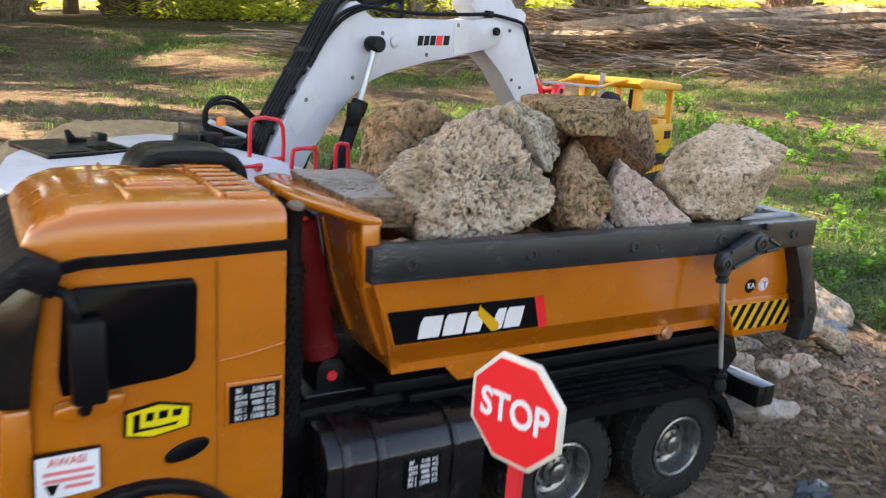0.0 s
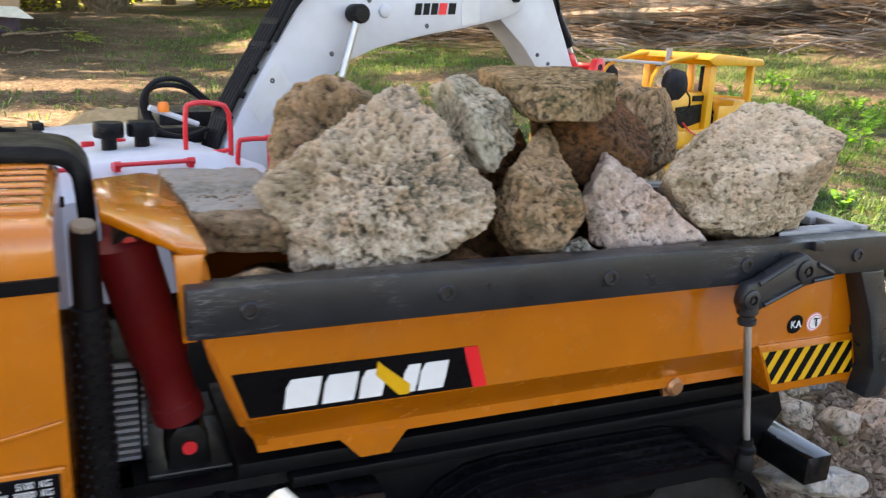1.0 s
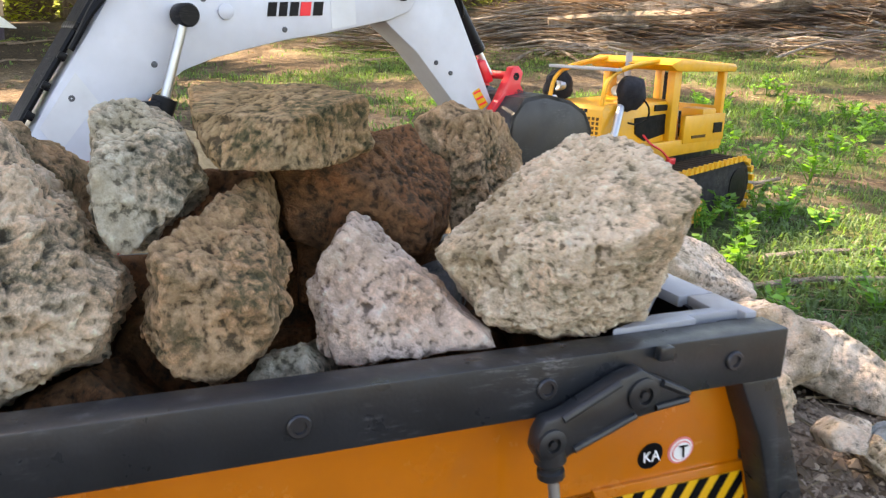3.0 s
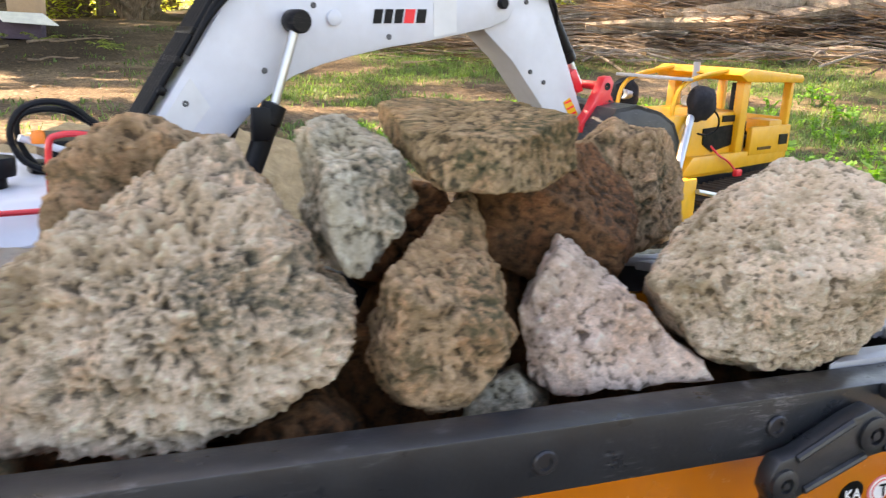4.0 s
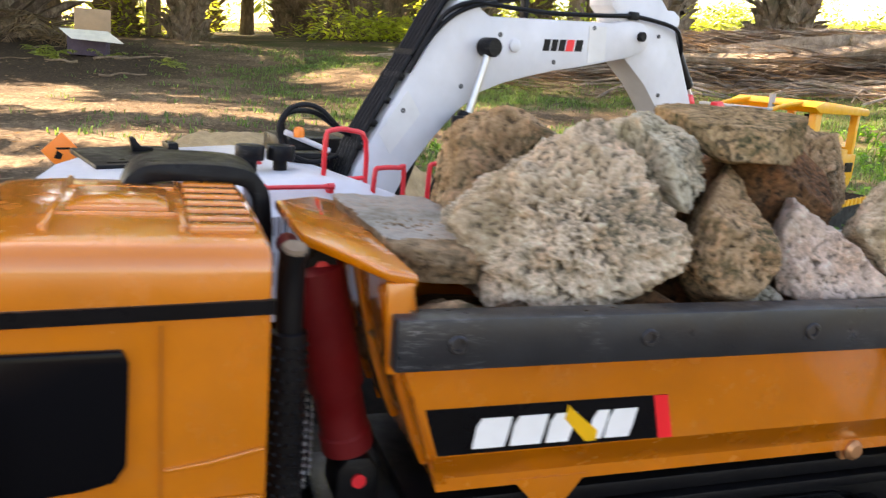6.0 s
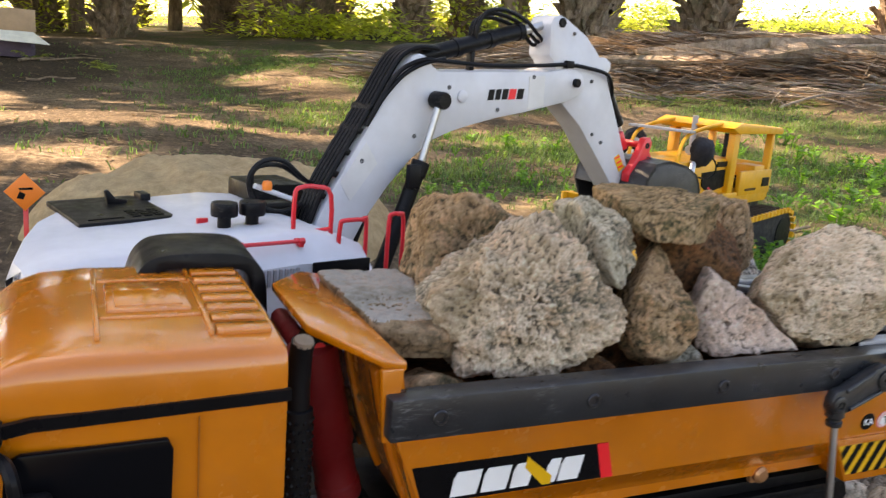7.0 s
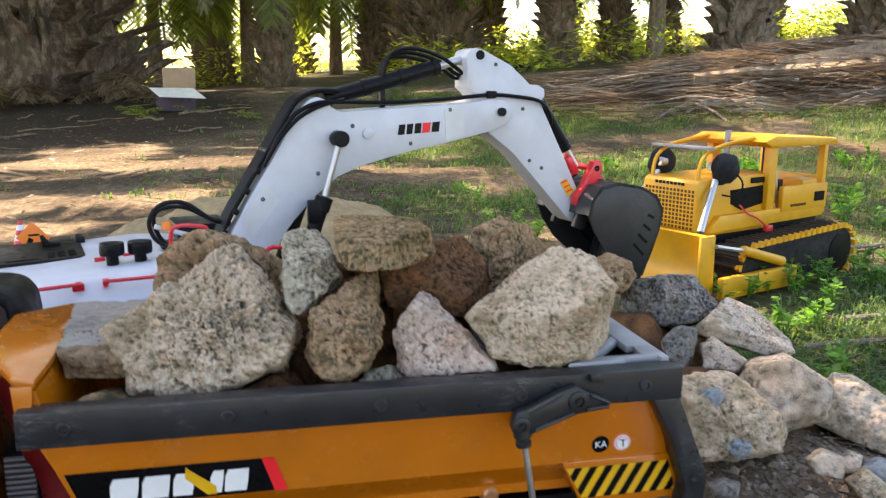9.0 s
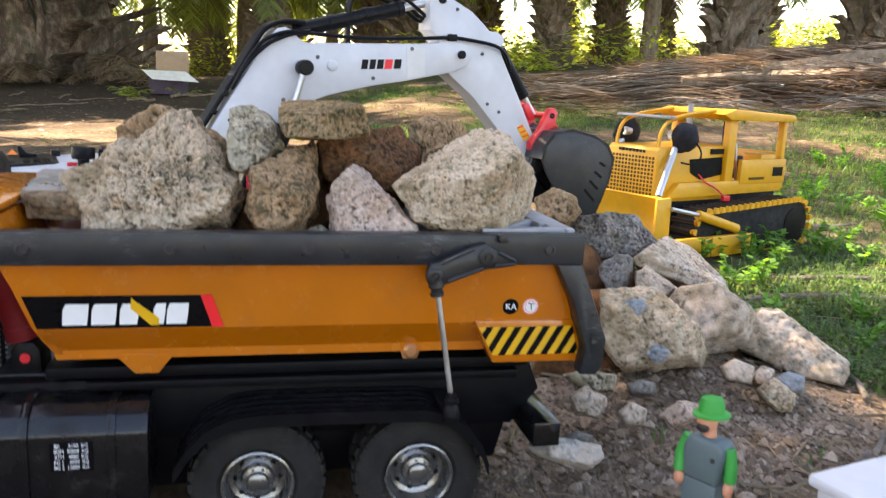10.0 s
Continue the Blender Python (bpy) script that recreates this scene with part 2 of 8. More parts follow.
STICKER_AMBER = painted("amber_sticker", (0.80, 0.42, 0.01), 0.4, 0.1, dirtiness=0.1)
STICKER_RED = painted("red_sticker", (0.95, 0.018, 0.026), 0.4, 0.1, dirtiness=0.08)
STICKER_PINK = painted("faded_red_ink", (0.75, 0.22, 0.22), 0.5, 0.0, dirtiness=0.08)
ORANGE_SIGN = painted("orange_sign", (1.0, 0.22, 0.02), 0.45, 0.0, dirtiness=0.12)
GREEN = painted("green_plastic", (0.01, 0.30, 0.04), 0.5, 0.0, dirtiness=0.15)
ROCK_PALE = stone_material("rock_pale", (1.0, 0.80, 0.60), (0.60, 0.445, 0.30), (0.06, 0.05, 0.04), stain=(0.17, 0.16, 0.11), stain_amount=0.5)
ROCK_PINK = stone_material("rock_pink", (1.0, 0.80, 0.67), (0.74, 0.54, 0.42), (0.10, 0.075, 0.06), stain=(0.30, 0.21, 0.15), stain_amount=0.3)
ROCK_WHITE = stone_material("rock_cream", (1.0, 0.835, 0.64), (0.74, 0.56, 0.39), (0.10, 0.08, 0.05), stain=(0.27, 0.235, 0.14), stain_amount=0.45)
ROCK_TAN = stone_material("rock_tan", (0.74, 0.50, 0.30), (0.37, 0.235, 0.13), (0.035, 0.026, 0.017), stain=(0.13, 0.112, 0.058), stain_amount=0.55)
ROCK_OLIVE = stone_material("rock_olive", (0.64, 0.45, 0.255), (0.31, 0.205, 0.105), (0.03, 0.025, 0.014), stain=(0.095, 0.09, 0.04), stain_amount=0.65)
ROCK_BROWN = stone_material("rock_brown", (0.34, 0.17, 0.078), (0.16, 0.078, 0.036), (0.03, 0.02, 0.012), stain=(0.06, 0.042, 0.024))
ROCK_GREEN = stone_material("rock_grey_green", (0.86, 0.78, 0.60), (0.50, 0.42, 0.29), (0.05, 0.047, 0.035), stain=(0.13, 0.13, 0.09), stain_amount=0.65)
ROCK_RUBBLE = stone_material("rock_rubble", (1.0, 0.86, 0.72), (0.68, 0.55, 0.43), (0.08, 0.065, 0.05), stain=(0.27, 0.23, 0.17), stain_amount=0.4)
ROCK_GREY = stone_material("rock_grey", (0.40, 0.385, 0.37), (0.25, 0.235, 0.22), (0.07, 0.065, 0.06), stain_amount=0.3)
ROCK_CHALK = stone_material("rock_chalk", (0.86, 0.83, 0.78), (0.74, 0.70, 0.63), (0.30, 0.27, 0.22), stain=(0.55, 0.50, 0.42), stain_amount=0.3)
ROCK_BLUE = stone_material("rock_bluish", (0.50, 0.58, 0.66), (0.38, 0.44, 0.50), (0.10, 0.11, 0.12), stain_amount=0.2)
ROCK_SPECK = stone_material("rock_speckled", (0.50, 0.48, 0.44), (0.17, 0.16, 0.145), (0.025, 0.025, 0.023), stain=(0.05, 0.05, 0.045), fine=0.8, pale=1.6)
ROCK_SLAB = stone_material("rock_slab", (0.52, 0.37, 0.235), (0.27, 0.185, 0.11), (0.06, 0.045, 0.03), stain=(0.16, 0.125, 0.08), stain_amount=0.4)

# ---- ground ----
def height(x, y):
    """The lie of the land, in plan units."""
    r = math.hypot(x - 0.2, y - 0.3)
    far = min(max((r - 1.6) / 4.0, 0.0), 1.0)
    far = far * far * (3 - 2 * far)
    near = min(max((r - 0.3) / 0.35, 0.0), 1.0)
    h = 0.022 * near + far * (0.087 * (x - 0.2) + 0.022 * (y - 0.3))
    heap = math.hypot((x - 0.45) / 0.17, (y - 0.2) / 0.14)
    h += 0.035 * math.exp(-heap * heap * 1.4)
    if r < 8:
        h += 0.005 * noise.noise((x * 9, y * 9, 0.3)) + 0.0025 * noise.noise((x * 31, y * 31, 4.1)) + 0.03 * far * noise.noise((x * 1.3, y * 1.3, 7.7))
        soil = math.exp(-((x - 0.42) / 0.2) ** 2 - ((y - 0.1) / 0.16) ** 2)
        h += 0.004 * soil * noise.noise((x * 75, y * 75, 1.7))
    h += 0.15 * math.exp(-((x + 1.72) ** 2 + (y - 7.35) ** 2) / 4.0)
    under = max(0.0, 1 - math.hypot(max(abs(x - 0.06) - 0.24, 0), max(abs(y - 0.066) - 0.06, 0)) / 0.06)
    return h * (1 - under)


def green_share(x, y):
    """Where grass and weeds grow: thick on the open side, thin under the palms."""
    patch = noise.noise((x * 1.6, y * 1.6, 2.0)) + 0.5 * noise.noise((x * 5, y * 5, 9.0))
    right = min(max((x - 0.38) / 0.3, 0.0), 1.0) if y < 1.2 else 0.40 + 0.40 * math.tanh((x - 0.30) * 1.8)
    if math.hypot((x - 0.43) / 0.2, (y - 0.12) / 0.18) < 1:
        right *= 0.1
    return max(0.0, right * (0.52 + 1.0 * patch))


def ground_material():
    """Dark soil with pale litter, darkened for the shade before the old palm, moss and grass roots where it is green,
    lighter soil round the rubble.
    """
    m, nt, b = shader("forest_floor")
    v = coords(nt)
    mid = noise_tex(nt, v, 7, 6, 0.65)
    wide = noise_tex(nt, v, 1.6, 4, 0.6)
    litter = noise_tex(nt, coords(nt, 1, (1, 0.4, 1)), 60, 8, 0.75)
    grit = noise_tex(nt, v, 220, 6, 0.7)
    soil = ramp(nt, litter, (0.3, (0.023, 0.016, 0.010)), (0.5, (0.088, 0.060, 0.038)), (0.64, (0.18, 0.132, 0.085)), (0.78, (0.38, 0.30, 0.205)))
    pale = ramp(nt, litter, (0.3, (0.08, 0.055, 0.036)), (0.5, (0.225, 0.162, 0.105)), (0.7, (0.42, 0.325, 0.22)))
    soil = blend(nt, ramp(nt, wide, (0.45, grey(0.05)), (0.60, grey(0.75))), soil, pale)
    moss = ramp(nt, litter, (0.3, (0.018, 0.024, 0.008)), (0.55, (0.065, 0.085, 0.024)), (0.8, (0.17, 0.19, 0.075)))
    grown = nt.nodes.new("ShaderNodeAttribute")
    grown.attribute_name = "green"
    where = ramp(nt, blend(nt, 0.5, grown.outputs["Fac"], mid), (0.33, grey(0)), (0.58, grey(0.92)))
    # shade before the old palm, painted into the soil as a darker brown
    palm_shade = nt.nodes.new("ShaderNodeAttribute")
    palm_shade.attribute_name = "palm_shade"
    shade_soil = ramp(nt, litter, (0.3, (0.012, 0.008, 0.005)), (0.5, (0.045, 0.030, 0.019)), (0.66, (0.095, 0.066, 0.043)), (0.80, (0.26, 0.19, 0.13)))
    soil = blend(nt, ramp(nt, blend(nt, 0.3, palm_shade.outputs["Fac"], mid), (0.30, grey(0)), (0.50, grey(0.9))), soil, shade_soil)
    c = blend(nt, where, soil, moss)
    # lighter brown soil in a soft patch round the rubble
    near_soil = nt.nodes.new("ShaderNodeAttribute")
    near_soil.attribute_name = "near_soil"
    pale_brown = ramp(nt, blend(nt, 0.5, litter, grit), (0.32, (0.13, 0.092, 0.064)), (0.5, (0.33, 0.24, 0.17)), (0.68, (0.50, 0.39, 0.29)))
    c = blend(nt, ramp(nt, blend(nt, 0.35, near_soil.outputs["Fac"], mid), (0.30, grey(0)), (0.48, grey(1))), c, pale_brown)
    c = blend(nt, 0.6, c, ramp(nt, grit, (0.3, grey(0.45)), (0.7, grey(1.0))), "MULTIPLY")
    nt.links.new(c, b.inputs["Base Color"])
    b.inputs["Roughness"].default_value = 0.95
    b.inputs["Specular IOR Level"].default_value = 0.15
    bump(nt, b, blend(nt, 0.4, litter, grit), 0.9, 0.006)
    return m


GROUND = ground_material()


def build_ground():
    n = 330
    k = math.asinh(48 / 0.35)
    axis_pts = [0.35 * math.sinh(k * (2 * i / (n - 1) - 1)) for i in range(n)]
    verts = [(0.25 + a, 0.35 + c, 0.0) for c in axis_pts for a in axis_pts]
    verts = [(x, y, height(x, y)) for x, y, _ in verts]
    faces = [(j * n + i, j * n + i + 1, (j + 1) * n + i + 1, (j + 1) * n + i) for j in range(n - 1) for i in range(n - 1)]
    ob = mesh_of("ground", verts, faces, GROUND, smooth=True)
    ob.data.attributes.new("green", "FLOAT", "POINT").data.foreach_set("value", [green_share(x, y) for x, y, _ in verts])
    ob.data.attributes.new("near_soil", "FLOAT", "POINT").data.foreach_set("value", [math.exp(-((x - 0.42) / 0.24) ** 2 - ((y - 0.02) / 0.22) ** 2) for x, y, _ in verts])
    ob.data.attributes.new("palm_shade", "FLOAT", "POINT").data.foreach_set("value", [min(1, 1.3 * math.exp(-((x + 1.1) / 1.1) ** 2 - ((y - 5.2) / 1.7) ** 2)) for x, y, _ in verts])
    tagged(ob, "brown forest floor with leaf litter, moss and bare soil", "ground", kind="structure")


build_ground()

# ---- tipper truck ----
YC = 0.066  # the truck's centre line


def both(f):
    """The near side and the far side of the truck."""
    f(lambda y: y)
    f(lambda y: 2 * YC - y)


truck = thing("tipper_truck", 0.06, YC, 0, "orange toy tipper truck loaded with rocks, on the forest floor", "toy truck")
T0 = Matrix.Translation((-0.06 * U, -YC * U, 0))


def tp(name, bm, mat, parent=None, label="", sharp=35):
    """A part of the truck, drawn in the plan's own coordinates."""
    ob = link(name, bm, mat, parent or truck, label, sharp)
    if parent is None:
        ob.matrix_basis = T0
    return ob


# tipping bed
bm = new_bm()
PROFILE = [(0.007, 0.165), (0.011, 0.127), (0.023, 0.112), (0.023, 0.107), (0.027, 0.107), (0.027, 0.114), (0.0155, 0.129), (0.0115, 0.165)]
for m in (lambda y: y, lambda y: 2 * YC - y):
    front = {0.165: -0.0155, 0.127: 0.001, 0.112: 0.0055, 0.107: 0.007, 0.114: 0.005, 0.129: 0.0}
    a = [bm.verts.new((front[z], m(y), z)) for y, z in PROFILE]
    c = [bm.verts.new((0.284 + (0.165 - z) * 0.2, m(y), z)) for y, z in PROFILE]
    bm.faces.new(a)
    bm.faces.new(c[::-1])
    for i in range(len(a)):
        j = (i + 1) % len(a)
        bm.faces.new((a[i], c[i], c[j], a[j]))
bed = tp("bed", bm, ORANGE, label="orange steel tipping bed", sharp=20)
bm = new_bm()
box(bm, 0.008, 0.285, 0.0265, 2 * YC - 0.0265, 0.108, 0.114)
tp("bed_floor", bm, scuffed("bed_inside", (0.03, 0.026, 0.022), (0.12, 0.10, 0.08), 0.8, 0.5), bed, "dark worn bed floor")
# hanging tongues under the bed side
for m in (lambda y: y, lambda y: 2 * YC - y):
    bm = new_bm()
    prism(bm, [(0.036, 0.109), (0.046, 0.0985), (0.058, 0.0985), (0.066, 0.109)], m(0.0225), m(0.0275))
    tp("tongue", bm, ORANGE, bed)
# deep rear corner with the hazard stripes
for m in (lambda y: y, lambda y: 2 * YC - y):
    bm = new_bm()
    prism(bm, [(0.229, 0.128), (0.292, 0.128), (0.298, 0.099), (0.293, 0.099), (0.290, 0.103), (0.241, 0.103)], m(0.0095), m(0.026), r=0.0008)
    tp("rear_corner", bm, ORANGE, bed)
# front wall and the cab guard that juts from its top
bm = new_bm()
# slanting down and inwards, rounded under at its foot
WALL_X = ((0.0066, 0.186, -0.0160), (0.0078, 0.165, -0.0125), (0.0100, 0.145, -0.0075), (0.0125, 0.128, -0.0015), (0.0185, 0.118, 0.0025), (0.0238, 0.1085, 0.0075))
ringa = [bm.verts.new((x, y, z)) for y, z, x in WALL_X] + [bm.verts.new((x, 2 * YC - y, z)) for y, z, x in WALL_X[::-1]]
ringb = [bm.verts.new((v.co.x + 0.004, v.co.y, v.co.z)) for v in ringa]
bm.faces.new(ringb[::-1])
for i in range(len(ringa)):
    j = (i + 1) % len(ringa)
    bm.faces.new((ringa[i], ringb[i], ringb[j], ringa[j]))
for i in range(5):
    bm.faces.new((ringa[i], ringa[i + 1], ringa[10 - i], ringa[11 - i]))
front_wall = tp("front_wall", bm, ORANGE, bed)
for y in (0.027, 0.066, 0.105):
    bm = new_bm()
    prism(bm, [(-0.0175, 0.180), (-0.0145, 0.165), (-0.0095, 0.145), (-0.0035, 0.128), (0.0005, 0.118), (0.003, 0.118), (0.0, 0.128), (-0.006, 0.145), (-0.012, 0.165), (-0.0155, 0.182)], y - 0.004, y + 0.004, r=0.0008)
    tp("wall_rib", bm, ORANGE, front_wall)
bm = new_bm()
W = 2 * YC
LIP = [(-0.0115, 0.004), (-0.021, 0.005), (-0.0415, 0.036), (-0.0425, 0.094), (-0.0225, W - 0.006), (-0.0115, W - 0.005)]
prism(bm, LIP, 0.1875, 0.1915, axis="z", r=0.0012)
for v in bm.verts:
    v.co.z += (v.co.x + 0.0115) * -0.18
prism(bm, [(-0.0215, 0.189), (-0.0195, 0.160), (-0.0155, 0.160), (-0.0125, 0.189)], 0.004, 0.007, r=0.0006)
prism(bm, [(-0.0215, 0.189), (-0.0195, 0.160), (-0.0155, 0.160), (-0.0125, 0.189)], W - 0.007, W - 0.004, r=0.0006)
tp("cab_guard", bm, ORANGE, bed)
# dark side rails
for y0, y1 in ((-0.003, 0.0085), (W - 0.0085, W + 0.003)):
    bm = new_bm()
    box(bm, -0.0192, 0.2862, y0, y1, 0.1633, 0.1796, 0.0005)
    rail = tp("side_rail", bm, RAIL, label="scratched dark grey plastic side rail")
    for x in (0.0, 0.0672, 0.135, 0.202, 0.266):
        near = y0 < 0.05
        yy = y0 if near else y1
        s = -1 if near else 1
        bm = new_bm()
        lathe(bm, (x, yy, 0.1715), (0, s, 0), [(0.0031, -0.0004), (0.0031, 0.0005), (0.0027, 0.0009), (0.0018, 0.0009), (0.0016, 0.0002), (0.0, 0.0002)], 16)
        tp("screw", bm, SCREW, rail)
# rear posts and tail crossbar
for y0, y1 in ((-0.002, 0.0095), (W - 0.0095, W + 0.002)):
    bm = new_bm()
    prism(bm, [(0.2715, 0.1630), (0.2862, 0.1630), (0.2925, 0.148), (0.3045, 0.119), (0.303, 0.103), (0.300, 0.098), (0.290, 0.0985), (0.2925, 0.113), (0.2825, 0.142)], y0, y1, r=0.0009)
    post = tp("rear_post", bm, RAIL)
    bm = new_bm()
    lathe(bm, (0.297, y0 if y0 < 0.05 else y1, 0.119), (0, -1 if y0 < 0.05 else 1, 0), [(0.0022, -0.0002), (0.0022, 0.0006), (0.001, 0.0006), (0.0, 0.0)], 12)
    tp("screw", bm, SCREW, post)
bm = new_bm()
ZP0, ZP1 = 0.1772, 0.1812
prism(bm, [(0.2700, 0.0290), (0.2845, 0.0290), (0.2845, W - 0.0290), (0.2700, W - 0.0290)], ZP0, ZP1, axis="z", r=0.0006)
for m in (lambda y: y, lambda y: W - y):
    prism(bm, [(0.2300, m(0.0088)), (0.2605, m(0.0088)), (0.2605, m(0.0125)), (0.2800, m(0.0125)), (0.2800, m(0.0088)), (0.2845, m(0.0088)), (0.2845, m(0.0288)), (0.2735, m(0.0288)), (0.2725, m(0.0165)), (0.2500, m(0.0165))], ZP0, ZP1, axis="z", r=0.0005)
    prism(bm, [(0.2380, m(0.0167)), (0.2470, m(0.0167)), (0.2698, m(0.0400)), (0.2698, m(0.0480))], ZP0, ZP1 - 0.0003, axis="z", r=0.0005)
tp("tail_plate", bm, LIGHT_GREY, label="light grey plastic tail plate with open corner gussets")
bm = new_bm()
prism(bm, [(0.272, 0.178), (0.2825, 0.178), (0.299, 0.12), (0.297, 0.103), (0.291, 0.103), (0.2905, 0.118)], 0.0105, W - 0.0105)
tp("tailgate", bm, RAIL, label="dark grey tailgate")
# tailgate bell crank and its rod
bm = new_bm()
prism(bm, [(0.1965, 0.1615), (0.1985, 0.1655), (0.204, 0.1665), (0.221, 0.1745), (0.2275, 0.1765), (0.2335, 0.173), (0.2455, 0.1675), (0.2445, 0.1642), (0.228, 0.1620), (0.2075, 0.1545), (0.2035, 0.1525), (0.198, 0.1535), (0.196, 0.157)], -0.0098, -0.0042, r=0.0009)
crank = tp("bell_crank", bm, LEVER, label="black moulded tailgate lever")
for line in ([(0.2035, 0.1655), (0.2205, 0.1735)], [(0.2075, 0.1562), (0.2265, 0.1632)], [(0.2345, 0.1716), (0.2440, 0.1672)], [(0.2330, 0.1645), (0.2440, 0.1655)]):
    bm = new_bm()
    tube(bm, [(x, -0.0099, z) for x, z in line], 0.0011, 8, 1)
    tp("lever_rib", bm, LEVER, crank)
bm = new_bm()
prism(bm, [(0.236, 0.1760), (0.241, 0.1760), (0.241, 0.1800), (0.236, 0.1800)], -0.0062, -0.0032, r=0.0005)
tp("lever_stop", bm, LEVER, crank)
for x, z, r in ((0.2005, 0.159, 0.0042), (0.2285, 0.169, 0.0050)):
    bm = new_bm()
    lathe(bm, (x, -0.0095, z), (0, -1, 0), [(r, 0), (r, 0.0012), (r * 0.75, 0.0017), (r * 0.5, 0.0017), (r * 0.5, 0.0005), (r * 0.25, 0.0005), (r * 0.25, 0.0016), (0, 0.0016)], 18)
    tp("pivot", bm, LEVER, crank)
bm = new_bm()
lathe(bm, (0.2018, -0.007, 0.156), (0.13, 0, -1), [(0.0042, 0), (0.0045, 0.0035), (0.003, 0.005), (0.003, 0.006), (0.0038, 0.0065), (0.0038, 0.0085), (0.0022, 0.009)], 14)
tp("rod_end", bm, LEVER, crank)
bm = new_bm()
rod(bm, (0.2030, -0.007, 0.150), (0.2135, -0.007, 0.0885), 0.0016)
tp("push_rod", bm, STEEL, label="thin steel push rod")
bm = new_bm()
lathe(bm, (0.2135, -0.007, 0.093), (0.02, 0, -1), [(0.0026, 0), (0.0028, 0.003), (0.0042, 0.004), (0.0042, 0.0062), (0.003, 0.007), (0.0045, 0.010), (0.0045, 0.014), (0.002, 0.016)], 16)
box(bm, 0.210, 0.219, -0.006, 0.03, 0.074, 0.081, 0.001)
tp("rod_bracket", bm, BLACK)
# copper pin under the bed
bm = new_bm()
lathe(bm, (0.1955, 0.024, 0.107), (0, -1, 0), [(0.0045, 0), (0.0045, 0.002), (0.003, 0.0035), (0, 0.0036)], 16)
prism(bm, [(0.189, 0.110), (0.1915, 0.102), (0.1995, 0.102), (0.202, 0.110)], 0.0242, 0.027)
tp("bed_pin", bm, painted("copper_pin", (0.55, 0.26, 0.12), 0.35, 0.0, metal=0.7))

# stickers on the bed; the maker's mark is drawn as plain slanted shapes
SIDE_LEAN = math.degrees(math.atan2(0.004, 0.038))


def side_y(z):
    return 0.011 - (z - 0.127) * 0.004 / 0.038


def sticker(name, pts, mat, parent, out=0.0003, label=""):
    """A flat film on the bed's side."""
    b2 = new_bm()
    lo = [b2.verts.new((x, side_y(z) - out, z)) for x, z in pts]
    hi = [b2.verts.new((x, side_y(z) - out + 0.0006, z)) for x, z in pts]
    b2.faces.new(lo)
    b2.faces.new(hi[::-1])
    for i in range(len(pts)):
        j = (i + 1) % len(pts)
        b2.faces.new((lo[i], hi[i], hi[j], lo[j]))
    return tp(name, b2, mat, parent, label)


def slant(x0, x1, z0, z1, lean=0.0):
    return [(x0, z0), (x1, z0), (x1 + lean, z1), (x0 + lean, z1)]


badge = sticker("badge", [(0.0015, 0.1275), (0.0925, 0.1275), (0.0865, 0.1452), (-0.0045, 0.1452)], STICKER_BLACK, bed, label="black maker's badge with white slanted shapes")
sticker("badge_end", [(0.0865, 0.1275), (0.0925, 0.1275), (0.0865, 0.1452), (0.0808, 0.1452)], STICKER_RED, bed, 0.0006)
Z0, Z1 = 0.1295, 0.1408
for a, c in ((0.0135, 0.0250), (0.0272, 0.0385), (0.0407, 0.0492), (0.0570, 0.0622), (0.0636, 0.0735)):
    sticker("badge_mark", [(a, Z0), (c, Z0), (c + 0.0008, 0.1335), (c + 0.0016, Z1), (a + 0.0022, Z1), (a + 0.0006, 0.1375)], STICKER_WHITE, bed, 0.0007)
sticker("badge_flash", [(0.0490, 0.1420), (0.0470, 0.1440), (0.0465, 0.1385), (0.0560, 0.1290), (0.0600, 0.1290), (0.0600, 0.1330)], STICKER_AMBER, bed, 0.0010)


def disc(x, z, r, mat, out, parent):
    pts = [(x + r * math.cos(k * math.pi / 12), z + r * math.sin(k * math.pi / 12)) for k in range(24)]
    return sticker("round_sticker", pts, mat, parent, out)


disc(0.2497, 0.1362, 0.0047, STICKER_BLACK, 0.0003, bed)
letters("round_sticker_text", "KA", 0.0050, STICKER_WHITE, truck, T0 @ at(0.2497, side_y(0.136) - 0.0008, 0.1362, 90 - SIDE_LEAN))
d = disc(0.2615, 0.1362, 0.0049, STICKER_PINK, 0.0003, bed)
disc(0.2615, 0.1362, 0.0042, STICKER_WHITE, 0.0005, bed)
disc(0.2615, 0.1362, 0.0036, STICKER_PINK, 0.0007, bed)
disc(0.2615, 0.1362, 0.0032, STICKER_WHITE, 0.0009, bed)
letters("round_sticker_text", "T", 0.0058, STICKER_BLACK, truck, T0 @ at(0.2615, side_y(0.136) - 0.0016, 0.1362, 90 - SIDE_LEAN))
# hazard stripes on the rear corner
bm = new_bm()
HZ = [(0.2315, 0.1245), (0.2405, 0.1078), (0.2925, 0.1078), (0.2875, 0.1245)]
prism(bm, HZ, 0.0091, 0.0094)
hazard = tp("hazard_sticker", bm, STICKER_AMBER, label="yellow and black striped hazard sticker")


